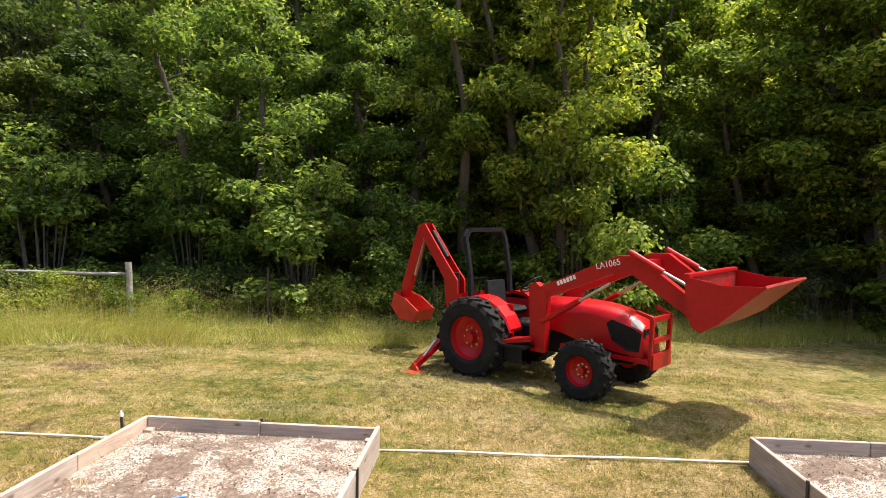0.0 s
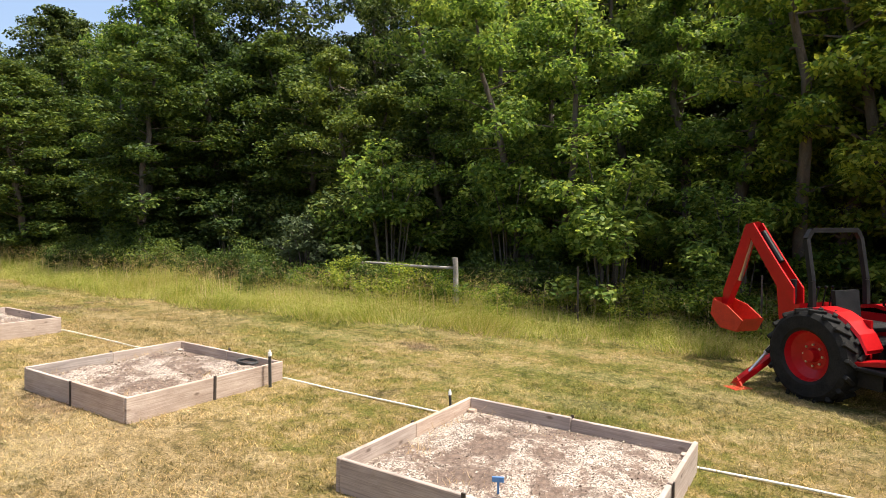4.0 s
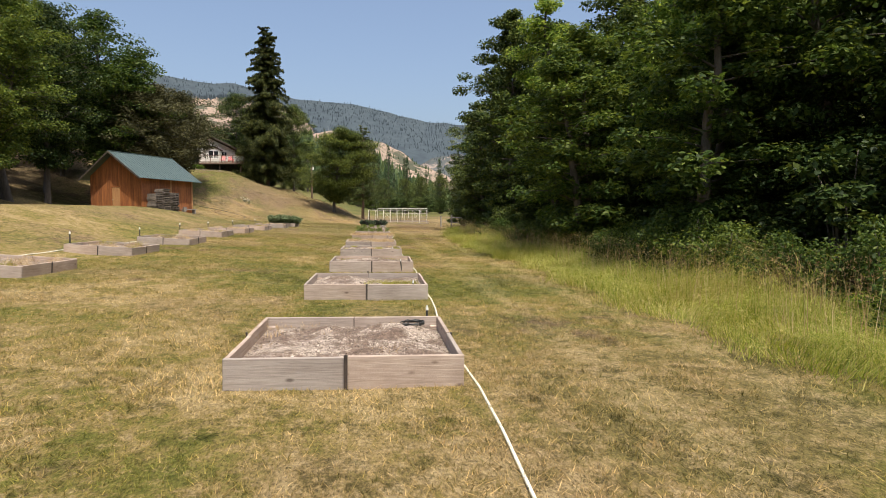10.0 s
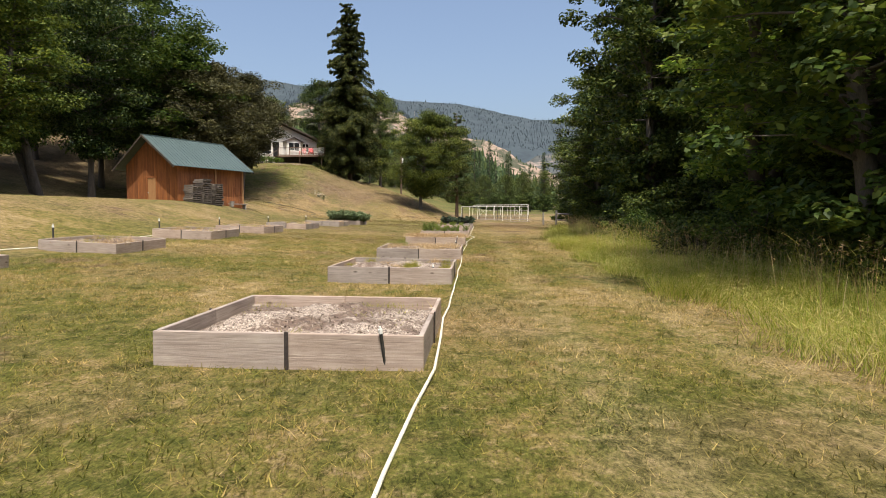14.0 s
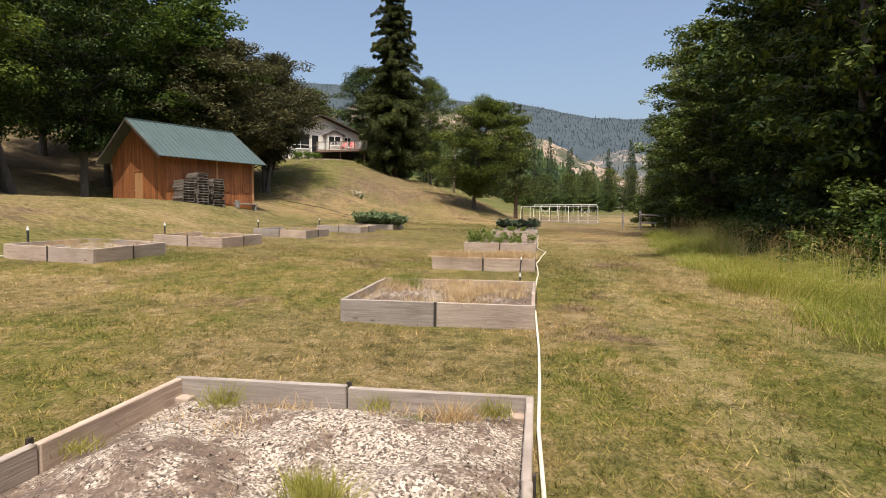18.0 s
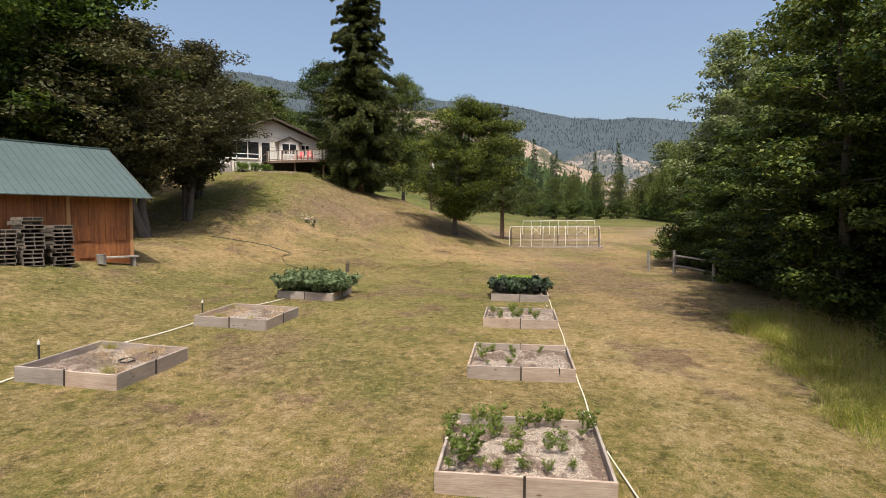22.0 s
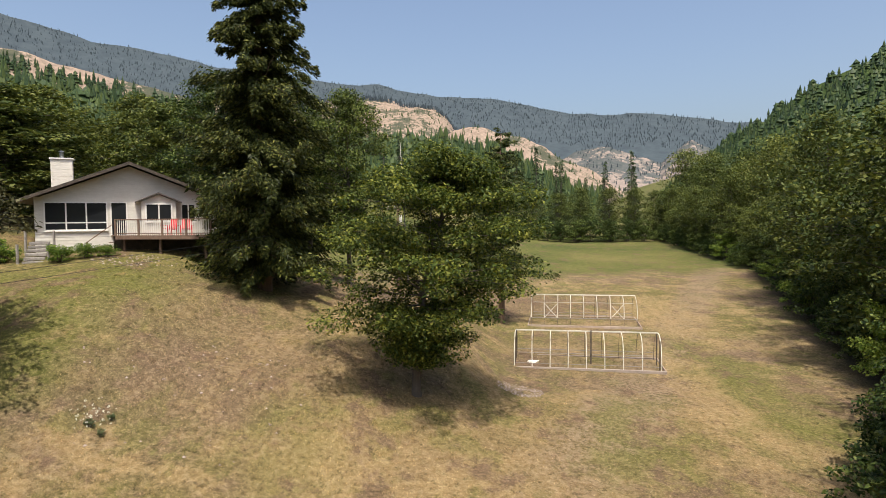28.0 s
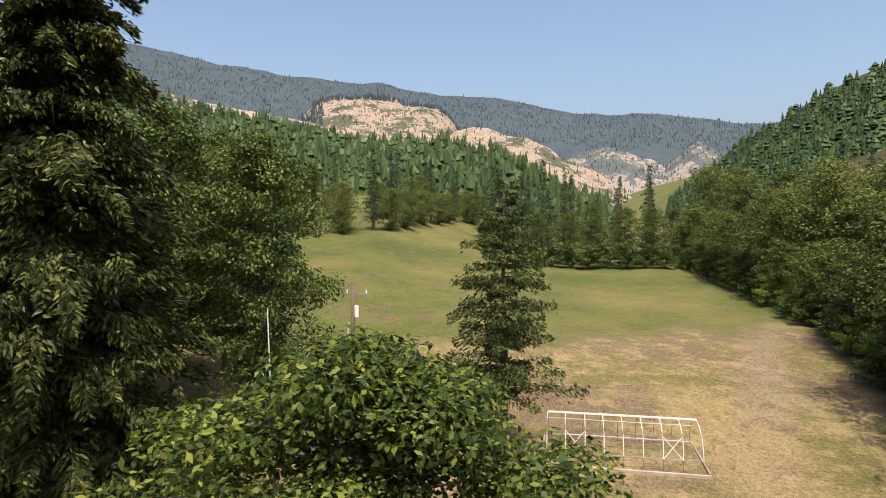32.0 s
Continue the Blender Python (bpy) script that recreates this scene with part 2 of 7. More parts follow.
def wood_chips():
    m, nt, b = mat("wood_chip_soil", 0.95)
    chips = nt.nodes.new("ShaderNodeTexVoronoi")
    tc = nt.nodes.new("ShaderNodeTexCoord")
    chips.inputs["Scale"].default_value = 92
    nt.links.new(tc.outputs["Object"], chips.inputs["Vector"])
    bw = nt.nodes.new("ShaderNodeRGBToBW")
    nt.links.new(chips.outputs["Color"], bw.inputs[0])
    chip = ramp(nt, bw.outputs[0], [(0.22, (0.085, 0.062, 0.048)), (0.48, (0.29, 0.232, 0.185)), (0.8, (0.58, 0.49, 0.41))])
    soil = ramp(nt, noise_of(nt, 22, 4), [(0.3, (0.062, 0.04, 0.029)), (0.7, (0.19, 0.128, 0.092))])
    oi, tc2, add = nt.nodes.new("ShaderNodeObjectInfo"), nt.nodes.new("ShaderNodeTexCoord"), nt.nodes.new("ShaderNodeVectorMath")
    comb = nt.nodes.new("ShaderNodeCombineXYZ")
    nt.links.new(calc(nt, "MULTIPLY", oi.outputs["Random"], 40), comb.inputs[0])
    nt.links.new(tc2.outputs["Object"], add.inputs[0])
    nt.links.new(comb.outputs[0], add.inputs[1])
    n = nt.nodes.new("ShaderNodeTexNoise")
    n.inputs["Scale"].default_value, n.inputs["Detail"].default_value = 1.7, 6
    n.inputs["Roughness"].default_value = 0.76
    nt.links.new(add.outputs[0], n.inputs["Vector"])
    patch = ramp(nt, n.outputs["Fac"], [(0.475, (0, 0, 0)), (0.545, (0.92, 0.92, 0.92))])
    nt.links.new(mixc(nt, patch, chip, soil), b.inputs["Base Color"])
    bump(nt, b, bw.outputs[0], 0.8, 0.02)
    return m


M_CHIPS = wood_chips()


def span(nt, v, lo, hi):
    n = nt.nodes.new("ShaderNodeMapRange")
    n.inputs["From Min"].default_value, n.inputs["From Max"].default_value = lo, hi
    nt.links.new(v, n.inputs["Value"])
    return n.outputs[0]


def ground_colour(nt):
    """Mown dry grass: straw and green in patches, faint mown lines, bare worn soil, a pale dry strip at the hill's foot, green meadow down the valley, litter under trees."""
    big, mid, clump = noise_of(nt, 0.13, 4, 0.6), noise_of(nt, 0.8, 6, 0.7, (0.9, 1.2, 1)), noise_of(nt, 4.5, 7, 0.82)
    streak = noise_of(nt, 1.1, 5, 0.65, (0.3, 1.8, 1))
    tc, sep = nt.nodes.new("ShaderNodeTexCoord"), nt.nodes.new("ShaderNodeSeparateXYZ")
    nt.links.new(tc.outputs["Object"], sep.inputs[0])
    X, Y = sep.outputs[0], sep.outputs[1]
    sway = calc(nt, "MULTIPLY_ADD", big, 24, -12)
    Xw, Yw = calc(nt, "ADD", X, sway), calc(nt, "ADD", Y, calc(nt, "MULTIPLY", sway, 0.5))
    far = span(nt, Xw, -36, -72)
    row = calc(nt, "ADD", calc(nt, "MULTIPLY_ADD", X, 0.0706, Y), calc(nt, "MULTIPLY_ADD", mid, 0.3, 0.0))
    # dryness: 0 green, 1 straw
    f = calc(nt, "ADD", calc(nt, "MULTIPLY", big, 0.6), calc(nt, "ADD", calc(nt, "MULTIPLY", mid, 0.5), calc(nt, "ADD", calc(nt, "MULTIPLY", streak, 0.12), calc(nt, "MULTIPLY", clump, 0.78))))
    f = calc(nt, "ADD", f, calc(nt, "MULTIPLY_ADD", far, 0.045, -0.512))
    f = calc(nt, "ADD", f, calc(nt, "MULTIPLY", calc(nt, "MULTIPLY", span(nt, Xw, -20, -8), span(nt, row, 7.2, 5.4)), 0.065))
    f = calc(nt, "ADD", f, calc(nt, "MULTIPLY", calc(nt, "MULTIPLY", span(nt, row, 6.0, 7.5), span(nt, X, -20, -32)), 0.05))
    c = ramp(nt, f, [(0.35, (0.125, 0.14, 0.032)), (0.43, (0.205, 0.205, 0.05)), (0.51, (0.3, 0.25, 0.082)), (0.58, (0.41, 0.31, 0.14)), (0.67, (0.56, 0.44, 0.24))])
    c = mixc(nt, calc(nt, "MULTIPLY", far, 0.45), c, ramp(nt, clump, [(0.34, (0.12, 0.085, 0.06)), (0.5, (0.235, 0.17, 0.115)), (0.64, (0.4, 0.31, 0.21))]))
    worn = ramp(nt, noise_of(nt, 0.21, 4, 0.6), [(0.5, (0, 0, 0)), (0.6, (0.5, 0.5, 0.5))])
    c = mixc(nt, worn, c, ramp(nt, clump, [(0.36, (0.2, 0.14, 0.075)), (0.5, (0.36, 0.26, 0.14)), (0.62, (0.54, 0.41, 0.24))]))
    green = ramp(nt, noise_of(nt, 0.14, 5, 0.62, (1.2, 0.9, 1)), [(0.46, (0, 0, 0)), (0.57, (0.75, 0.75, 0.75))])
    c = mixc(nt, calc(nt, "MULTIPLY", green, far), c, ramp(nt, clump, [(0.36, (0.09, 0.095, 0.03)), (0.5, (0.17, 0.16, 0.052)), (0.62, (0.3, 0.25, 0.11))]))
    # paler hay left in lines by the mower, beyond the row of beds
    wave = calc(nt, "MULTIPLY_ADD", calc(nt, "SINE", calc(nt, "MULTIPLY", row, 4.4)), 0.5, 0.5)
    zone = calc(nt, "MULTIPLY", span(nt, row, 6.3, 7.0), span(nt, Xw, -64, -50))
    hay = calc(nt, "MULTIPLY", calc(nt, "MULTIPLY", span(nt, wave, 0.4, 0.95), zone), span(nt, clump, 0.38, 0.55))
    c = mixc(nt, calc(nt, "MULTIPLY", hay, 0.3), c, (0.6, 0.5, 0.28))
    # reddish bare soil on the slope, and the pale strip of dry grass at its foot
    soil = calc(nt, "MULTIPLY", span(nt, noise_of(nt, 0.085, 5, 0.62), 0.46, 0.57), span(nt, Xw, -66, -80))
    soil = calc(nt, "MULTIPLY", soil, calc(nt, "MULTIPLY_ADD", span(nt, Yw, -11, -5), 0.7, 0.1))
    c = mixc(nt, soil, c, ramp(nt, clump, [(0.34, (0.11, 0.075, 0.055)), (0.5, (0.24, 0.165, 0.12)), (0.66, (0.38, 0.28, 0.2))]))
    strip = calc(nt, "MULTIPLY", calc(nt, "MULTIPLY", span(nt, Xw, -73, -80), span(nt, Xw, -98, -88)), span(nt, Yw, -3, 3))
    c = mixc(nt, calc(nt, "MULTIPLY", strip, 0.55), c, ramp(nt, clump, [(0.34, (0.27, 0.18, 0.085)), (0.5, (0.42, 0.3, 0.15)), (0.66, (0.56, 0.43, 0.24))]))
    def patch(cx, cy, rx, ry, power):
        """An uneven patch of another cover round one place."""
        dx = calc(nt, "MULTIPLY", calc(nt, "ADD", calc(nt, "MULTIPLY_ADD", wx, 9, X), -cx - 4.5), 1 / rx)
        dy = calc(nt, "MULTIPLY", calc(nt, "ADD", calc(nt, "MULTIPLY_ADD", wy, 9, Y), -cy - 4.5), 1 / ry)
        d = calc(nt, "SQRT", calc(nt, "ADD", calc(nt, "MULTIPLY", dx, dx), calc(nt, "MULTIPLY", dy, dy)))
        return calc(nt, "MULTIPLY", calc(nt, "MULTIPLY", span(nt, d, 1.15, 0.6), span(nt, mid, 0.34, 0.5)), power)
    wx, wy = noise_of(nt, 0.16, 5, 0.65), noise_of(nt, 0.19, 5, 0.65, (1.1, 0.9, 1.0))
    lush = ramp(nt, clump, [(0.34, (0.095, 0.115, 0.028)), (0.5, (0.185, 0.195, 0.05)), (0.64, (0.32, 0.3, 0.1))])
    earth = ramp(nt, clump, [(0.34, (0.14, 0.095, 0.06)), (0.5, (0.26, 0.185, 0.118)), (0.64, (0.4, 0.3, 0.2))])
    straw = ramp(nt, clump, [(0.34, (0.3, 0.2, 0.1)), (0.5, (0.45, 0.325, 0.165)), (0.64, (0.6, 0.47, 0.27))])
    # the far field is mottled: greener tufts and paler dry ones
    m1, m2 = noise_of(nt, 0.42, 7, 0.72, (0.8, 1.25, 1)), noise_of(nt, 0.5, 7, 0.72, (1.2, 0.85, 1.3))
    c = mixc(nt, calc(nt, "MULTIPLY", calc(nt, "MULTIPLY", span(nt, m2, 0.5, 0.58), far), 0.75), c, straw)
    c = mixc(nt, calc(nt, "MULTIPLY", calc(nt, "MULTIPLY", span(nt, m1, 0.51, 0.58), far), 0.5), c, lush)
    # a worn track that leaves the garden for the meadow
    lane = calc(nt, "ABSOLUTE", calc(nt, "ADD", calc(nt, "MULTIPLY_ADD", X, 0.453, Y), calc(nt, "MULTIPLY_ADD", mid, 3.0, 24.9)))
    lane = calc(nt, "MULTIPLY", calc(nt, "MULTIPLY", span(nt, lane, 3.0, 1.2), span(nt, X, -78, -90)), span(nt, clump, 0.4, 0.52))
    c = mixc(nt, calc(nt, "MULTIPLY", lane, 0.75), c, ramp(nt, clump, [(0.34, (0.22, 0.15, 0.11)), (0.5, (0.36, 0.265, 0.19)), (0.64, (0.5, 0.39, 0.28))]))
    for cx, cy, rx, ry, power, cover in ((-68, 3, 14, 8, 0.55, lush), (-88, -11, 9, 6, 0.85, lush), (-84, 2.5, 5, 3, 0.6, lush), (-96, -8, 4, 4, 0.6, lush), (-98, 24, 18, 2.6, 0.7, lush), (-89, 15.5, 7, 2.2, 0.6, lush), (-90, -3.5, 7, 5.5, 0.6, earth), (-67, 14.5, 12, 2.6, 0.85, earth),
                                         (-64, 4.5, 1.8, 1.2, 0.7, earth), (-52, 2.5, 2.4, 1.4, 0.7, earth), (-126, 13, 6, 5, 0.85, earth), (-104, 15.5, 7, 6, 0.45, earth), (-82, 7, 5, 7, 0.75, straw), (-72, -5.5, 9, 2.6, 0.75, straw), (-58, 13, 9, 1.6, 0.7, straw), (-97, 21.5, 14, 1.6, 0.7, straw), (-120, 26, 12, 4, 0.65, straw)):
        c = mixc(nt, patch(cx, cy, rx, ry, power), c, cover)
    meadow = ramp(nt, calc(nt, "ADD", calc(nt, "MULTIPLY", noise_of(nt, 0.04, 5, 0.6), 0.7), calc(nt, "MULTIPLY", mid, 0.3)), [(0.4, (0.095, 0.125, 0.035)), (0.5, (0.145, 0.165, 0.045)), (0.62, (0.24, 0.215, 0.08))])
    mead = span(nt, calc(nt, "MULTIPLY_ADD", Y, 0.35, Xw), -134, -142)
    c = mixc(nt, mead, c, meadow)
    bare = ramp(nt, calc(nt, "ADD", noise_of(nt, 0.3, 6, 0.7, (1, 1.3, 1)), calc(nt, "MULTIPLY", far, 0.04)), [(0.58, (0, 0, 0)), (0.67, (0.8, 0.8, 0.8))])
    c = mixc(nt, bare, c, ramp(nt, clump, [(0.35, (0.14, 0.09, 0.062)), (0.65, (0.32, 0.22, 0.155))]))
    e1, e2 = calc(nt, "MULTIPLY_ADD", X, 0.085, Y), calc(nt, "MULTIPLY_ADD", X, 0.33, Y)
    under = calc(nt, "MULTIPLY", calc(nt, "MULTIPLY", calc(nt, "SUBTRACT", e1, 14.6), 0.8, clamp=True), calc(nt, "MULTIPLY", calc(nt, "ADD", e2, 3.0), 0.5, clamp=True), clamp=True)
    upper = calc(nt, "MULTIPLY", calc(nt, "ADD", calc(nt, "MULTIPLY", Y, -1.0), -20.0), 0.15, clamp=True)
    upper = calc(nt, "MULTIPLY", calc(nt, "MULTIPLY", upper, 0.85), span(nt, X, -165, -135))
    c = mixc(nt, upper, c, ramp(nt, mid, [(0.35, (0.13, 0.095, 0.06)), (0.65, (0.27, 0.2, 0.125))]))
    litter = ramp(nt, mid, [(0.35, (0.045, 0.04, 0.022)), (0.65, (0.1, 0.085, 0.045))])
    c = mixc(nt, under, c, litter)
    # dark tufts and pale straw flecks
    spots, flecks = noise_of(nt, 2.6, 6, 0.85, (1, 1.2, 1)), noise_of(nt, 9.0, 6, 0.85)
    c = mixc(nt, 1.0, c, ramp(nt, spots, [(0.37, (0.45, 0.48, 0.42)), (0.47, (1, 1, 1))]), "MULTIPLY")
    return mixc(nt, calc(nt, "MULTIPLY", span(nt, flecks, 0.54, 0.66), 0.6), c, (0.52, 0.41, 0.24))


def ground_mat():
    m, nt, b = mat("grass_ground", 0.95)
    fine = noise_of(nt, 26, 5, 0.8, (1, 1.7, 1))
    grain = ramp(nt, fine, [(0.34, (0.2, 0.2, 0.185)), (0.5, (0.62, 0.605, 0.575)), (0.66, (0.94, 0.92, 0.89))])
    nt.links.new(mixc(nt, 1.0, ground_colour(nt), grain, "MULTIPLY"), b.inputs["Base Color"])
    b.inputs["Specular IOR Level"].default_value = 0.1
    bump(nt, b, fine, 0.7, 0.06)
    return m


def blade_mat():
    """Short grass blades, coloured as the ground they grow from, paler and darker blade by blade."""
    m, nt, b = mat("grass_blades", 0.6)
    geo, hs = nt.nodes.new("ShaderNodeNewGeometry"), nt.nodes.new("ShaderNodeHueSaturation")
    v = ramp(nt, geo.outputs["Random Per Island"], [(0.0, (0.45, 0.5, 0.36)), (0.5, (0.88, 0.86, 0.78)), (1.0, (1.6, 1.48, 1.3))])
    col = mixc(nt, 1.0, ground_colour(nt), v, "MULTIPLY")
    nt.links.new(col, b.inputs["Base Color"])
    b.inputs["Specular IOR Level"].default_value = 0.1
    t, mx = nt.nodes.new("ShaderNodeBsdfTranslucent"), nt.nodes.new("ShaderNodeMixShader")
    nt.links.new(col, t.inputs[0])
    mx.inputs[0].default_value = 0.4
    nt.links.new(b.outputs[0], mx.inputs[1])
    nt.links.new(t.outputs[0], mx.inputs[2])
    nt.links.new(mx.outputs[0], nt.nodes["Material Output"].inputs[0])
    return m


M_GRASS = blade_mat()
M_GROUND = ground_mat()


# ---- mesh helpers ----
def add_mesh(name, verts, faces, material, parent=None, label="", smooth=False):
    me = bpy.data.meshes.new(name)
    me.from_pydata([tuple(v) for v in verts] if not isinstance(verts, list) else verts, [], faces)
    if smooth:
        me.shade_smooth()
    me.materials.append(material)
    ob = new(name, me)
    if parent is not None:
        ob.parent = parent
    if label:
        ob["label"] = label
    return ob


def quick(name, verts, nper, material, parent=None, label="", smooth=False):
    """A mesh of separate polygons of nper corners each, from one array of corners."""
    verts = np.asarray(verts, dtype=np.float32).reshape(-1, 3)
    n = len(verts)
    me = bpy.data.meshes.new(name)
    me.vertices.add(n)
    me.vertices.foreach_set("co", verts.ravel())
    me.loops.add(n)
    me.loops.foreach_set("vertex_index", np.arange(n, dtype=np.int32))
    me.polygons.add(n // nper)
    me.polygons.foreach_set("loop_start", np.arange(0, n, nper, dtype=np.int32))
    me.update(calc_edges=True)
    if smooth:
        me.shade_smooth()
    me.materials.append(material)
    ob = new(name, me)
    if parent is not None:
        ob.parent = parent
    if label:
        ob["label"] = label
    return ob


def part(name, bm, material, parent=None, label="", smooth=False):
    me = bpy.data.meshes.new(name)
    bm.normal_update()
    bm.to_mesh(me)
    bm.free()
    if smooth:
        me.shade_smooth()
    me.materials.append(material)
    ob = new(name, me)
    if parent is not None:
        ob.parent = parent
    if label:
        ob["label"] = label
    return ob


def thing(name, label, category, m=None, group="", kind=""):
    ob = new(name)
    ob.empty_display_size = 0.2
    if m is not None:
        ob.matrix_world = m
    return tagged(ob, label, category, group, kind)


def box(bm, x0, x1, y0, y1, z0, z1, bev=0.0):
    """A box, its edges broken by bev."""
    r = bmesh.ops.create_cube(bm, size=1.0, matrix=Matrix.LocRotScale(((x0 + x1) / 2, (y0 + y1) / 2, (z0 + z1) / 2), None, (x1 - x0, y1 - y0, z1 - z0)))
    if bev:
        es = {e for v in r["verts"] for e in v.link_edges}
        bmesh.ops.bevel(bm, geom=list(es), offset=bev, segments=1, affect="EDGES")
    return bm


def beam(bm, a, b, w, h=None, roll=0.0):
    """A square bar of width w and height h from a to b."""
    a, b = Vector(a), Vector(b)
    h = w if h is None else h
    q = (b - a).to_track_quat("Z", "Y")
    m = Matrix.LocRotScale((a + b) / 2, q, None) @ pose(0, 0, 0, 0, 0, roll) @ Matrix.Diagonal((w, h, (b - a).length, 1))
    bmesh.ops.create_cube(bm, size=1.0, matrix=m)
    return bm


def rod(bm, a, b, r, r2=None, n=10):
    a, b = Vector(a), Vector(b)
    m = Matrix.LocRotScale((a + b) / 2, (b - a).to_track_quat("Z", "Y"), None)
    bmesh.ops.create_cone(bm, cap_ends=True, segments=n, radius1=r, radius2=r if r2 is None else r2, depth=(b - a).length, matrix=m)
    return bm


def prism(bm, pts, lift):
    """A plate with the outline pts (3D), pushed out along lift."""
    lift = Vector(lift)
    vs = [bm.verts.new(p) for p in pts]
    ws = [bm.verts.new(Vector(p) + lift) for p in pts]
    n = len(pts)
    bm.faces.new(vs[::-1]), bm.faces.new(ws)
    for i in range(n):
        bm.faces.new((vs[i], vs[(i + 1) % n], ws[(i + 1) % n], ws[i]))
    bmesh.ops.recalc_face_normals(bm, faces=bm.faces[:])
    return bm


def tube(verts, faces, pts, radii, n=6):
    """Adds a bent tapered tube to the lists."""
    base = len(verts)
    for i, p in enumerate(pts):
        d = (pts[min(i + 1, len(pts) - 1)] - pts[max(i - 1, 0)]).normalized()
        u = d.orthogonal().normalized()
        v = d.cross(u)
        for k in range(n):
            a = 2 * math.pi * k / n
            verts.append(tuple(p + (u * math.cos(a) + v * math.sin(a)) * radii[i]))
    for i in range(len(pts) - 1):
        for k in range(n):
            a, b = base + i * n + k, base + i * n + (k + 1) % n
            faces.append((a, b, b + n, a + n))
    faces.append(tuple(base + (len(pts) - 1) * n + k for k in range(n)))


def hose(name, pts, r, material, label, category, n=8):
    verts, faces = [], []
    tube(verts, faces, [Vector(p) for p in pts], [r] * len(pts), n)
    return tagged(add_mesh(name, verts, faces, material, smooth=True), label, category)


# ---- the lie of the land ----
ROW_X = np.array([-3000, -400, -220, -140, -120, -102, -80, -57, -40, -34, -12, 0, 10, 60, 3000], float)
ROW_Z = np.array([20, 9, 5, 3, 2.1, 1.6, 1.4, 1.15, 0.8, 0.62, 0.3, 0, -0.2, -1, -2], float)
MOUND_D = np.array([0, 6, 13.5, 16, 19.5, 22, 26.5, 32, 40, 9999], float)
MOUND_H = np.array([6.3, 5.8, 4.7, 3.75, 2.9, 1.9, 0.65, 0.2, 0, 0], float)


def sstep(a, b, x):
    t = np.clip((x - a) / (b - a), 0, 1)
    return t * t * (3 - 2 * t)


def land(x, y):
    x, y = np.asarray(x, float), np.asarray(y, float)
    z = np.interp(x, ROW_X, ROW_Z)
    row = 4.8 - 0.0706 * x
    z = z + 0.04 * np.clip(row - y, 0, 12) * sstep(-20, -44, x) + 0.022 * np.clip(row - y, 0, 12) * (1 - sstep(-20, -44, x))
    z = z + 1.45 * sstep(-1.5, -9.5, y) * sstep(-5, -35, x)
    mound = np.interp(np.hypot(x + 103, (y + 14) * np.where(y > -14, 1.0, 0.6)), MOUND_D, MOUND_H)
    z = z + mound * (1 - 0.85 * sstep(7.5, 11.5, y) * sstep(-92, -98, x))
    z = z + 0.3 * np.clip(-18 - y, 0, 120) * sstep(40, -20, x) * (1 - 0.6 * sstep(-110, -150, x))
    z = z + 0.075 * np.clip(-130 - x, 0, 180) * sstep(35, -20, y)
    z = z + 0.35 * np.clip(y - (62 - 0.1 * x), 0, 300)
    return z


def at(x, y, dz=0.0):
    return Vector((x, y, float(land(x, y)) + dz))


def steps(*runs):
    out = [runs[0][0]]
    for a, b, d in runs:
        out += list(np.linspace(a, b, max(2, int(round(abs(b - a) / d)) + 1))[1:])
    return np.array(out)


gx = steps((-3000, -400, 200), (-400, -130, 8), (-130, 14, 0.6), (14, 80, 4), (80, 3000, 300))
gy = steps((-3000, -200, 200), (-200, -40, 6), (-40, 34, 0.6), (34, 200, 6), (200, 3000, 200))
GX, GY = np.meshgrid(gx, gy, indexing="ij")
GZ = land(GX, GY)
rng = np.random.default_rng(5)
GZ = GZ + np.where((GX > -130) & (GX < 14) & (GY > -40) & (GY < 34), rng.normal(0, 0.008, GX.shape), 0)
na, nb = len(gx), len(gy)
idx = np.arange(na * nb).reshape(na, nb)
quads = np.stack([idx[:-1, :-1], idx[1:, :-1], idx[1:, 1:], idx[:-1, 1:]], -1).reshape(-1, 4)
ground = add_mesh("ground", np.stack([GX, GY, GZ], -1).reshape(-1, 3).tolist(), quads.tolist(), M_GROUND, smooth=True)
tagged(ground, "dry mown grass, straw yellow and olive, rising to a tan hill", "ground", kind="structure")


# ---- trees ----
def leaves(centres, radii, count, size, seed, up=0.45, squash=0.75, aspect=0.55):
    """Corners of many small leaves, gathered in clumps round the centres."""
    r = np.random.default_rng(seed)
    c, rad = np.asarray(centres, float), np.asarray(radii, float)
    w = rad ** 2
    k = r.choice(len(c), count, p=w / w.sum())
    d = r.normal(size=(count, 3))
    d /= np.linalg.norm(d, axis=1)[:, None]
    p = c[k] + d * (rad[k] * r.uniform(0.15, 1, count) ** 0.5)[:, None] * np.array([1, 1, squash])
    nrm = d * 0.5 + r.normal(size=(count, 3)) * 0.5 + np.array([0, 0, up])
    nrm /= np.linalg.norm(nrm, axis=1)[:, None]
    u = np.cross(nrm, r.normal(size=(count, 3)))
    u /= np.linalg.norm(u, axis=1)[:, None] + 1e-9
    v = np.cross(nrm, u)
    s = (size * r.uniform(0.6, 1.35, count))[:, None]
    return np.stack([p - u * s * 0.5, p + v * s * aspect * 0.5 + u * s * 0.05, p + u * s * 0.5 - nrm * s * 0.12, p - v * s * aspect * 0.5 + u * s * 0.05], 1)


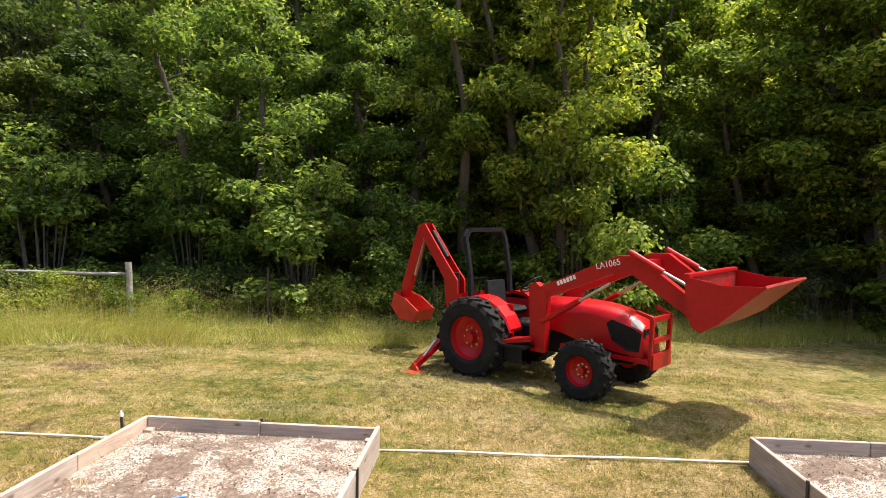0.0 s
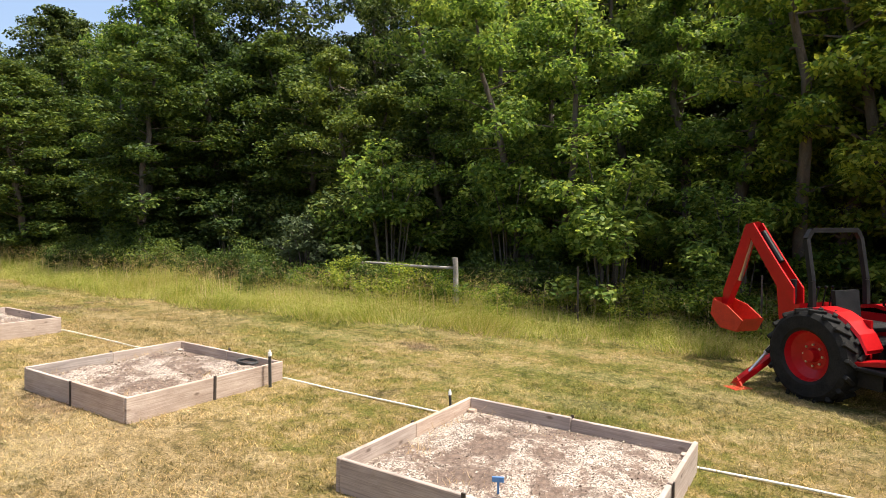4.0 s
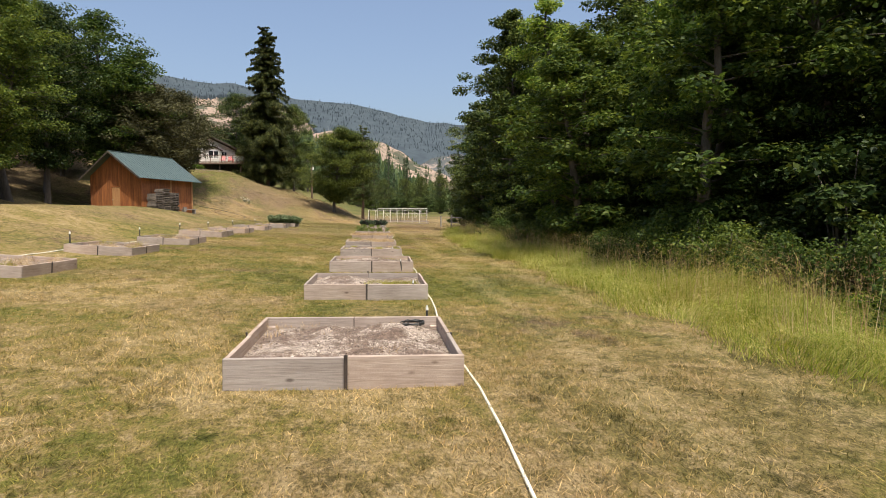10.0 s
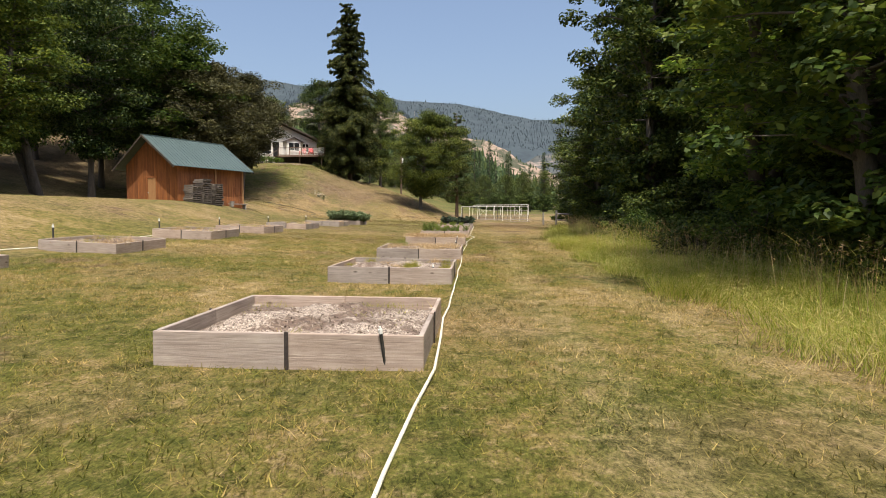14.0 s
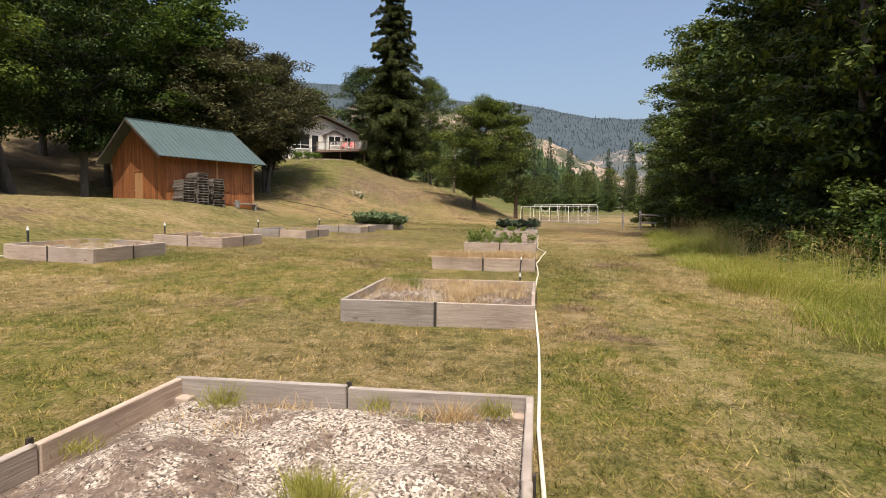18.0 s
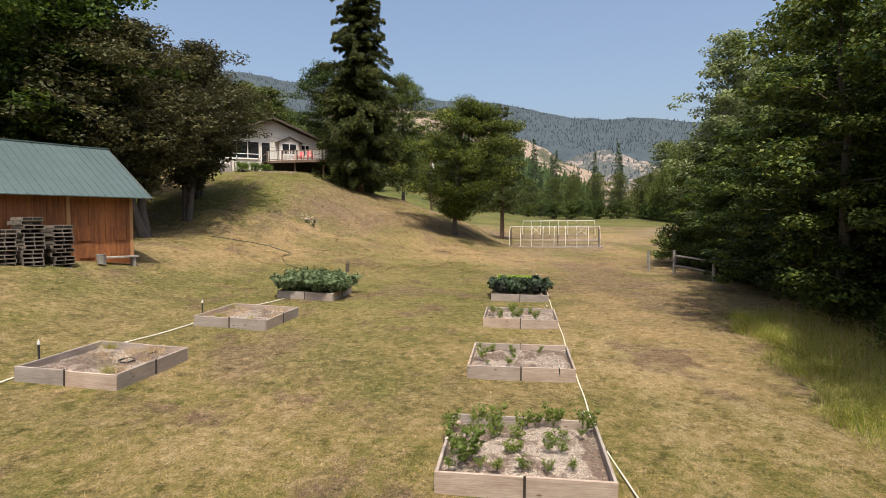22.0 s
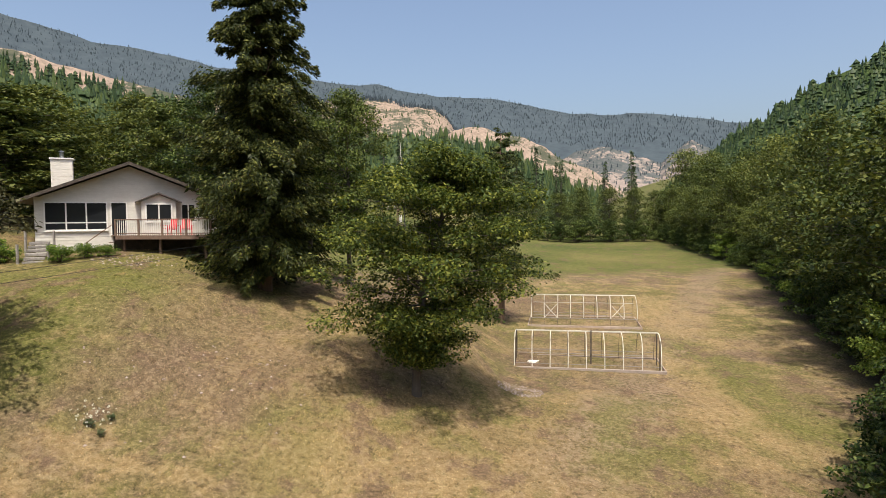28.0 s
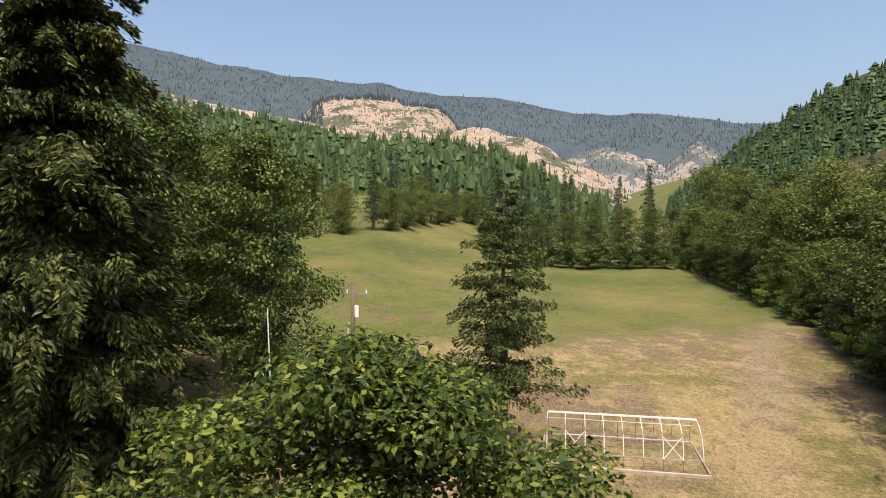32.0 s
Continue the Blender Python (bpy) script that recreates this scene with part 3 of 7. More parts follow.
def broad_tree(name, label, H, R, seed, count, size, leaf, bark, low=0.12, clumps=70, clump_r=0.2, stems=1, lean=0.0, peak=0.45, up=0.85, squash=0.5):
    """A broad-leaved tree: stems, limbs, and a crown of leaf clumps at the ends of the limbs. Its base is at the origin."""
    r = random.Random(seed)
    tree = thing(name, label, "tree")
    verts, faces, cs, rs = [], [], [], []
    for s in range(stems):
        a0 = r.uniform(0, 6.28)
        tilt = Vector((math.cos(a0), math.sin(a0), 0)) * (0.0 if stems == 1 else r.uniform(0.12, 0.3))
        base = Vector((math.cos(a0), math.sin(a0), 0)) * (0 if stems == 1 else 0.2)
        h = H * (1 if s == 0 else r.uniform(0.75, 0.97))
        pts = []
        for i in range(9):
            f = i / 8
            pts.append(base + tilt * h * f * (1.2 - 0.4 * f) + Vector((r.uniform(-1, 1) * 0.025 * h * f, r.uniform(-1, 1) * 0.025 * h * f + lean * f * f * h, h * f * 0.96 - 0.2)))
        r0 = 0.014 * H + 0.04
        tube(verts, faces, pts, [r0 * (1 - 0.93 * i / 8) * (1.25 if i == 0 else 1) + 0.008 for i in range(9)], 7)
        for j in range(clumps // stems):
            f = low + (1 - low) * (j + r.random()) / (clumps // stems)
            t = min(f, 0.995) * 8
            i = int(t)
            p0 = pts[i].lerp(pts[i + 1], t - i)
            g = (f - low) / (1 - low)
            wide = R * (math.sin(math.pi * min(1, (g * 0.5 / peak if g < peak else 0.5 + 0.5 * (g - peak) / (1 - peak)))) ** 0.75 * 0.9 + 0.1)
            wide *= 0.62 if stems > 1 else 1
            a = j * 2.4 + r.uniform(-0.5, 0.5)
            L = wide * r.uniform(0.5, 1.06)
            rise = r.uniform(0.0, 0.45) * L
            p1 = p0 + Vector((math.cos(a) * L * 0.55, math.sin(a) * L * 0.55, rise * 0.65))
            p2 = p0 + Vector((math.cos(a) * L, math.sin(a) * L, rise * r.uniform(0.5, 1.0)))
            lr = 0.012 + r0 * 0.22 * (1 - 0.8 * g)
            tube(verts, faces, [p0, p1, p2], [lr, lr * 0.6, 0.006], 4)
            for q, k in ((p0.lerp(p1, 0.55), 0.75), (p1.lerp(p2, 0.2), 0.85), (p2, 1.0)):
                cs.append(q + Vector((r.uniform(-1, 1), r.uniform(-1, 1), r.uniform(-0.4, 0.6))) * clump_r * R * 0.5)
                rs.append(clump_r * R * k * r.uniform(0.7, 1.3))
    add_mesh("trunk", verts, faces, bark, tree, smooth=True)
    quick("crown", leaves(cs, rs, count, size, seed, up, squash), 4, leaf, tree)
    return tree


def conifer(name, label, H, R, seed, whorls, per, size, leaf, bark, low=0.1, droop=0.35, dens=60, dead=0, shape=0.6, thick=0.13, lift=0.0):
    """A conifer: straight trunk, drooping boughs in whorls, each set with hanging sprays."""
    r = random.Random(seed)
    tree = thing(name, label, "tree")
    verts, faces = [], []
    top = Vector((0, 0, H))
    tube(verts, faces, [Vector((0, 0, -0.3)), Vector((0.02 * R, 0, H * 0.35)), Vector((0, 0.02 * R, H * 0.75)), top], [0.016 * H + 0.05, 0.012 * H, 0.006 * H, 0.01], 9)
    g = np.random.default_rng(seed)
    out = []
    for w in range(whorls):
        f = low + (1 - low) * (w + r.uniform(0, 0.8)) / whorls
        wide = R * (1.03 - f) ** shape * r.uniform(0.6, 1.15) + 0.15
        for k in range(per):
            a = 6.283 * (k + r.uniform(-0.3, 0.3)) / per + w * 0.9
            L = wide * r.uniform(0.3, 1.2)
            p0 = Vector((0, 0, H * f + r.uniform(-1.6, 1.0) * H / whorls))
            dirn = Vector((math.cos(a), math.sin(a), 0))
            p1 = p0 + dirn * L * 0.5 + Vector((0, 0, -droop * L * 0.25 + 0.1))
            p2 = p0 + dirn * L + Vector((0, 0, -droop * L * r.uniform(0.2, 1.3) + 0.1 + lift * L))
            tube(verts, faces, [p0, p1, p2], [0.03 + 0.004 * H * (1 - f), 0.02, 0.008], 4)
            n = max(5, int(dens * L / R))
            t = g.uniform(0.12, 1.0, n) ** 0.8
            pts = np.where(t[:, None] < 0.5, np.array(p0) + (np.array(p1 - p0)) * (t[:, None] / 0.5), np.array(p1) + np.array(p2 - p1) * ((t[:, None] - 0.5) / 0.5))
            side = np.array(dirn.cross(Vector((0, 0, 1))))
            spread = g.uniform(-1, 1, n) * 0.3 * L * (1.1 - t)
            pts = pts + side * spread[:, None] + np.array([0, 0, 1]) * (g.normal(0, 0.05, n) * L - np.abs(spread) * 0.25)[:, None]
            tip = np.array(dirn) * 0.6 + side * np.sign(spread)[:, None] * g.uniform(0.2, 0.9, n)[:, None] + np.array([0, 0, -1]) * g.uniform(0.0, 1.0, n)[:, None]
            tip /= np.linalg.norm(tip, axis=1)[:, None]
            wv = np.cross(tip, g.normal(size=(n, 3)))
            wv /= np.linalg.norm(wv, axis=1)[:, None]
            s = (size * g.uniform(0.6, 1.4, n))[:, None]
            out.append(np.stack([pts - tip * s * 0.3, pts + wv * s * thick, pts + tip * s * 0.7, pts - wv * s * thick], 1))
    for k in range(dead):
        f = r.uniform(0.25, 0.95)
        a, L = r.uniform(0, 6.28), R * r.uniform(0.4, 0.95) * (1.05 - f)
        p0 = Vector((0, 0, H * f))
        d = Vector((math.cos(a), math.sin(a), 0.1))
        tube(verts, faces, [p0, p0 + d * L * 0.6, p0 + d * L + Vector((0, 0, 0.2 * L))], [0.035, 0.025, 0.008], 4)
    add_mesh("trunk", verts, faces, bark, tree, smooth=True)
    quick("crown", np.concatenate(out), 4, leaf, tree)
    return tree


def put(src, x, y, s=1.0, turn=0.0, sz=None, dz=0.0, label="", group=""):
    """A copy of a tree or bush on the ground at x, y."""
    p = at(x, y, dz)
    o = copy_thing(src, Matrix.LocRotScale(p, Euler((0, 0, turn)), (s, s, s if sz is None else sz)))
    return tagged(o, label, group=group)


R0 = random.Random(11)


def plant(src, spots):
    """Sets the tree at the first spot (x, y, scale, height scale) and copies of it at the rest."""
    for i, (x, y, s, h) in enumerate(spots):
        m = Matrix.LocRotScale(at(x, y), Euler((0, 0, R0.uniform(0, 6.28))), (s, s, s * h))
        if i == 0:
            src.matrix_world = m
        else:
            o = copy_thing(src, m)
            o.matrix_basis = m


def edge_y(x):
    """The line of the wood's edge beside the field."""
    return 15.0 - 0.085 * (x + 6) if x > -80 else 21.3 - 0.33 * (x + 80) if x > -150 else 44.4 - 0.1 * (x + 150)


wood = "trees of the wood beside the field"
near = [
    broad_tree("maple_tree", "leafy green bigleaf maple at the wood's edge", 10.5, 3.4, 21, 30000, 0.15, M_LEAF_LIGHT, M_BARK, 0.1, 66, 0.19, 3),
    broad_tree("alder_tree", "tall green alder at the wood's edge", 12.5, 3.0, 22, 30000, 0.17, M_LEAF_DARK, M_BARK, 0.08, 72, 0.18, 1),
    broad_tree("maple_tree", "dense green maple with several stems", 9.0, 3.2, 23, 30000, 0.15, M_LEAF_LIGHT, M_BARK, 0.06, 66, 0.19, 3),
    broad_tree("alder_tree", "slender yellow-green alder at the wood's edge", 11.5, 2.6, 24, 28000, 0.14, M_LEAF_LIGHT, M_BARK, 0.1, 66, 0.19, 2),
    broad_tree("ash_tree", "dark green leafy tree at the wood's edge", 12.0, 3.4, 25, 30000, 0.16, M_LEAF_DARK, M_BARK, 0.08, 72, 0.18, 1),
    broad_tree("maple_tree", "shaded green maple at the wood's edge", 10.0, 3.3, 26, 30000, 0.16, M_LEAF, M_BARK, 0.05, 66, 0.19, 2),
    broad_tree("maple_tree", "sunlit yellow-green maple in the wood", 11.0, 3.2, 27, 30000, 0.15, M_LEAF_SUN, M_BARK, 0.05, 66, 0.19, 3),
]
spots = [[] for _ in near]
x = 24.0
while x > -84:
    if not 4.3 < x < 8.6:
        lower = 0.72 if x < -64 else 1.0
        # brighter leaf colours where the edge lies sunlit, darker ones for its shaded stretch
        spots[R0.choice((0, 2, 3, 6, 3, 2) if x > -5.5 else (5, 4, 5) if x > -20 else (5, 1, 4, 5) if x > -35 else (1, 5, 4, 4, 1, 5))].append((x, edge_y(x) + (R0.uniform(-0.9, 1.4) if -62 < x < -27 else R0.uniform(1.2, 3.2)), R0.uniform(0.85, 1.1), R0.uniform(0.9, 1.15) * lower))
    x -= R0.uniform(3.0, 4.4)
x = 28.0
while x > -90:
    if not 4.5 < x < 9:
        spots[R0.choice((0, 2, 3) if x > -11 else (1, 4, 4))].append((x, edge_y(x) + R0.uniform(5, 8), R0.uniform(1.0, 1.25), R0.uniform(1.0, 1.3) * (0.75 if x < -62 else 1.0)))
    x -= R0.uniform(4.5, 6.5)
spots[3].append((-22.5, 17.0, 1.1, 1.1))
spots[2].append((-26.0, 18.2, 1.1, 1.2))
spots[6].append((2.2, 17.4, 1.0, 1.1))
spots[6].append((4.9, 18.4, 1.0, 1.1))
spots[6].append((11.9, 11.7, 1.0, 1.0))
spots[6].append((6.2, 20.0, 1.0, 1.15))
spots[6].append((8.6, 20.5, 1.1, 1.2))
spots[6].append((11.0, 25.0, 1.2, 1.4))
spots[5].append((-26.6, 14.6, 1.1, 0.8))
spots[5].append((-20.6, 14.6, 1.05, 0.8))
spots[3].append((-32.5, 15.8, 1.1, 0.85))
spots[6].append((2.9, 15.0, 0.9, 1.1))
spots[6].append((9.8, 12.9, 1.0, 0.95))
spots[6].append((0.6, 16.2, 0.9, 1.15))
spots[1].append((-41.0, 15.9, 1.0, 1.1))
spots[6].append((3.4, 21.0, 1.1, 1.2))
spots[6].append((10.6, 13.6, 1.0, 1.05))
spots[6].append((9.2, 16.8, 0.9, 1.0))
for x, y, k, h in ((-56.5, 17.9, 1.0, 0.85), (-60.5, 18.9, 1.0, 0.72), (-64.5, 20.0, 0.95, 0.68), (-69.5, 21.0, 0.9, 0.6)):
    spots[4].append((x, y, k, h))
for t, s in zip(near, spots):
    plant(tagged(t, group=wood), s)

back = broad_tree("tall_broadleaf_tree", "tall dark broadleaf tree deep in the wood", 17.0, 4.4, 31, 9000, 0.34, M_LEAF_DARK, M_BARK, 0.15, 70, 0.22, 1)
firs = conifer("fir_tree", "tall dark fir behind the broadleaf trees", 26.0, 4.2, 32, 34, 7, 0.75, M_FARNEEDLE, M_BARK, 0.12, 0.4, 22)
sb, sf, sv, sl = [], [], [], []
x = 40.0
while x > -100:
    (sf if R0.random() < 0.45 and x > -12 else sb).append((x, edge_y(x) + R0.uniform(10, 15), R0.uniform(0.8, 1.0), R0.uniform(0.85, 1.0)))
    if x > -16:
        sf.append((x - 3, edge_y(x) + R0.uniform(17, 30), R0.uniform(0.8, 1.1), R0.uniform(0.85, 1.15)))
    x -= R0.uniform(5.5, 8)
# round the meadow, down the valley
x = -86.0
while x > -230:
    sv.append((x, edge_y(x) + R0.uniform(5.8, 8.5), R0.uniform(0.6, 1.05), R0.uniform(0.75, 1.1)))
    sl.append((x - 4, edge_y(x) + R0.uniform(13, 18), R0.uniform(0.8, 1.35), R0.uniform(0.8, 1.2)))
    (sl if R0.random() < 0.6 else sv).append((x - 2, edge_y(x) + R0.uniform(20, 28), R0.uniform(0.8, 1.0), R0.uniform(0.85, 1.05)))
    for d in (38, 54, 70):
        sl.append((x + R0.uniform(-3, 3), edge_y(x) + d + R0.uniform(-5, 5), R0.uniform(0.7, 1.0), R0.uniform(0.85, 1.1)))
    (sv if R0.random() < 0.5 else sf).append((x - 5, edge_y(x) + R0.uniform(34, 60), R0.uniform(0.8, 1.0), R0.uniform(0.85, 1.05)))
    x -= R0.uniform(5, 7.5)
y = 58.0
while y > 10:
    sv.append((-222 - R0.uniform(0, 8), y, R0.uniform(0.6, 0.9), R0.uniform(0.8, 1.05)))
    (sv if R0.random() < 0.5 else sf).append((-238 - R0.uniform(0, 8), y + 3, R0.uniform(0.8, 1.0), R0.uniform(0.9, 1.1)))
    sf.append((-250 - R0.uniform(0, 20), y, R0.uniform(0.6, 0.9), 1.0))
    y -= R0.uniform(5, 8)
for k in range(10):
    sb.append((15 - 3 * k, edge_y(15 - 3 * k) + R0.uniform(11, 14), R0.uniform(0.9, 1.1), R0.uniform(0.9, 1.1)))
for k in range(16):
    sb.append((34 - 4.2 * k, edge_y(34 - 4.2 * k) + R0.uniform(22, 38), R0.uniform(1.1, 1.35), R0.uniform(1.0, 1.25)))
valley = broad_tree("valley_tree", "full green broadleaf tree round the meadow", 17.0, 5.2, 33, 10000, 0.36, M_LEAF_OLIVE, M_BARK, 0.03, 80, 0.25, 1, peak=0.55)
plant(tagged(valley, group="trees round the meadow"), sv)
for fx, fy in ((-212, -19), (-219, -13), (-228, -10), (-238, -7), (-250, -5), (-262, -3), (-276, 0), (-290, 3), (-303, 6), (-315, 10), (-326, 3), (-318, -8), (-296, -10), (-270, -14), (-246, -18), (-226, -24), (-206, -28), (-310, 20), (-292, 17), (-272, 15), (-258, 14), (-335, -12)):
    (sf if (fx * 7 + fy) % 3 else sl).append((fx + R0.uniform(-2, 2), fy + R0.uniform(-1, 1), R0.uniform(0.6, 0.8), R0.uniform(0.85, 1.1)))
    sl.append((fx - 5 + R0.uniform(-2, 2), fy + R0.uniform(-3, 3), R0.uniform(0.6, 0.9), R0.uniform(0.75, 1.0)))
bright = broad_tree("valley_tree", "rounded sunlit light green tree round the meadow", 16.0, 5.6, 36, 10000, 0.36, M_LEAF_VALLEY, M_BARK, 0.03, 80, 0.25, 1, peak=0.55)
plant(tagged(bright, group="trees round the meadow"), sl)
plant(tagged(back, group=wood), sb)
plant(tagged(firs, group=wood), sf)

poplar = broad_tree("cottonwood_tree", "tall pointed pale green cottonwood beside the far gate", 14.5, 3.0, 41, 18000, 0.2, M_LEAF_COTTON, M_BARK_PALE, 0.12, 100, 0.2, 1, peak=0.3)
plant(poplar, [(-76.5, 22.5, 1, 1)])
round_tree = broad_tree("ash_tree", "dense dark green tree overhanging the wire gate", 12.0, 6.0, 42, 46000, 0.175, M_LEAF_DARK, M_BARK, 0.02, 150, 0.14, 2)
plant(round_tree, [(-59.5, 21.2, 1.0, 0.98), (-70.5, 22.8, 0.8, 0.9), (-80.5, 25.5, 0.95, 0.95)])

# the hillside trees round the shed and the house
oak = broad_tree("lone_oak_tree", "spreading leafy green tree standing alone at the hill's foot", 11.3, 5.0, 51, 74000, 0.165, M_LEAF_OAK, M_BARK, 0.16, 110, 0.19, 1, 0.15)
for dx, dy, h in ((-0.9, -0.7, 11.6), (-0.5, 1.0, 11.4)):
    v, f = [], []
    b0 = Vector((dx * 0.5, dy * 0.5, h * 0.45))
    t0 = Vector((dx, dy, h))
    tube(v, f, [b0, b0.lerp(t0, 0.5) + Vector((0.1, 0, 0.2)), t0], [0.04, 0.026, 0.01], 6)
    for a in (0.5, 2.2, 4.1):
        q = b0.lerp(t0, 0.72)
        tube(v, f, [q, q + Vector((math.cos(a) * 0.2, math.sin(a) * 0.2, 0.3)), q + Vector((math.cos(a) * 0.3, math.sin(a) * 0.3, 0.55))], [0.014, 0.01, 0.004], 5)
    add_mesh("dead_branch", v, f, M_BARK_PALE, oak, "bleached bare dead branch", smooth=True)
oak.matrix_world = Matrix.Translation(at(-90.6, 5.9))
plum = broad_tree("plum_tree", "dusky bronze-green broadleaf tree by the shed", 14.0, 7.4, 52, 34000, 0.24, M_LEAF_PLUM, M_BARK, 0.24, 150, 0.13, 2)
plant(plum, [(-72.2, -10.6, 1.05, 0.86), (-78.3, -11.4, 0.9, 0.98), (-75.5, -16.0, 1.0, 1.0), (-83.5, -13.0, 0.8, 0.9), (-84.5, -19.0, 0.9, 0.9)])
big = conifer("incense_cedar_tree", "great dark conifer with drooping boughs beside the house", 22.5, 4.5, 53, 54, 9, 0.25, M_CEDAR, M_BARK_RED, 0.06, 0.5, 820, 26, 0.46, 0.17, 0.1)
plant(big, [(-98.0, -3.5, 1, 0.99)])
pine = conifer("pine_tree", "green pine with open boughs above the frame hoops", 16.2, 4.9, 54, 26, 7, 0.22, M_NEEDLE, M_BARK_RED, 0.26, 0.05, 380, 6, 0.5, 0.2)
plant(pine, [(-116, 11, 1, 1)])
dark = broad_tree("dark_oak_tree", "dark green oak on the hill's shoulder", 13.0, 4.8, 55, 30000, 0.2, M_LEAF_DARK, M_BARK, 0.2, 90, 0.19, 1)
plant(dark, [(-106.0, -0.2, 0.82, 1.3), (-108, -5.0, 0.9, 1.2), (-114, -5, 0.9, 1.1), (-105, -8.5, 0.95, 1), (-120, -6, 0.95, 1), (-128, -10, 1, 1.1),
             (-66, -19, 1.1, 1.25), (-73, -22, 1.1, 1.3), (-60, -23, 1.2, 1.3), (-53, -20, 1.1, 1.2), (-82, -24, 1.0, 1.1), (-47, -25, 1.2, 1.3), (-40, -24, 1.1, 1.2)])
side = broad_tree("hillside_tree", "tall green broadleaf tree on the slope behind the shed", 14.0, 4.6, 56, 14000, 0.32, M_LEAF_OLIVE, M_BARK, 0.12, 80, 0.22, 1)
s = [(-56, -27, 1.2, 1.2), (-68, -28, 1.2, 1.2), (-78, -31, 1.2, 1.1), (-33, -28, 1.2, 1.2), (-88, -30, 1.1, 1.1), (-98, -33, 1.1, 1.1), (-108, -27, 1.0, 1.0), (-115, -18, 0.9, 1.0), (-112, -34, 1.2, 1.1), (-122, -24, 1.1, 1.1), (-26, -25, 1.1, 1.1), (-18, -28, 1.2, 1.1)]
tall = broad_tree("tall_maple_tree", "tall airy green tree rising behind the shed", 19.0, 6.0, 57, 30000, 0.24, M_LEAF, M_BARK, 0.22, 90, 0.17, 2, peak=0.5)
plant(tall, [(-68, -15.4, 1.3, 0.8), (-60.5, -19.5, 0.95, 1.0), (-51, -17.5, 0.85, 0.95)])
x = -92.0
while x > -240:
    for k in range(4):
        s.append((x + R0.uniform(-5, 5), -24 - 13 * k + R0.uniform(-5, 5) - (8 if x < -150 else 0), R0.uniform(0.9, 1.3), R0.uniform(0.85, 1.1)))
    x -= 11
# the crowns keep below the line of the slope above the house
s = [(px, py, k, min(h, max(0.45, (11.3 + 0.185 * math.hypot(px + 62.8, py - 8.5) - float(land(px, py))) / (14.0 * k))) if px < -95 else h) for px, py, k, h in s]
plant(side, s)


# ---- distant hills ----
def far_mat(name, forest, forest2, tan, tan2, cover, scale):
    m, nt, b = mat(name, 1.0)
    b.inputs["Specular IOR Level"].default_value = 0.0
    n1, n2 = noise_of(nt, scale, 6, 0.65), noise_of(nt, scale * 9, 5, 0.7)
    w = calc(nt, "ADD", calc(nt, "MULTIPLY", n1, 0.65), calc(nt, "MULTIPLY", n2, 0.35))
    f = ramp(nt, n2, [(0.35, forest), (0.65, forest2)])
    t = ramp(nt, n2, [(0.35, tan), (0.65, tan2)])
    nt.links.new(mixc(nt, ramp(nt, w, [(cover - 0.02, (0, 0, 0)), (cover + 0.02, (1, 1, 1))]), t, f), b.inputs["Base Color"])
    return m


HUB = Vector((-79.6, 9.3, 16.6))


def hill(name, label, yaws, els, r0, r1, material, seed, rough, nu=150, nv=14):
    """A ridge whose crest stands at the heights els (degrees, seen from the valley) over the bearings yaws."""
    vs, ys = [], np.linspace(yaws[0], yaws[-1], nu)
    for j in range(nv + 1):
        f = j / nv
        for yw in ys:
            el = np.interp(yw, yaws, els)
            rr = r0 + (r1 - r0) * f
            wob = noise.fractal(Vector((yw * 0.35 + seed, f * 3.0, 0)), 0.9, 2.2, 5) * rough
            z = r1 * math.tan(radians(el)) * (f ** 0.85) + 4 + 12.6 * f + wob * r1 * 0.01 * (0.3 + f)
            a = radians(yw)
            vs.append((HUB.x - math.sin(a) * rr, HUB.y + math.cos(a) * rr, z))
    fs = [(j * nu + i, j * nu + i + 1, (j + 1) * nu + i + 1, (j + 1) * nu + i) for j in range(nv) for i in range(nu - 1)]
    ob = add_mesh(name, vs, fs, material, smooth=True)
    return tagged(ob, label, "hill", kind="structure"), np.array(vs).reshape(nv + 1, nu, 3)


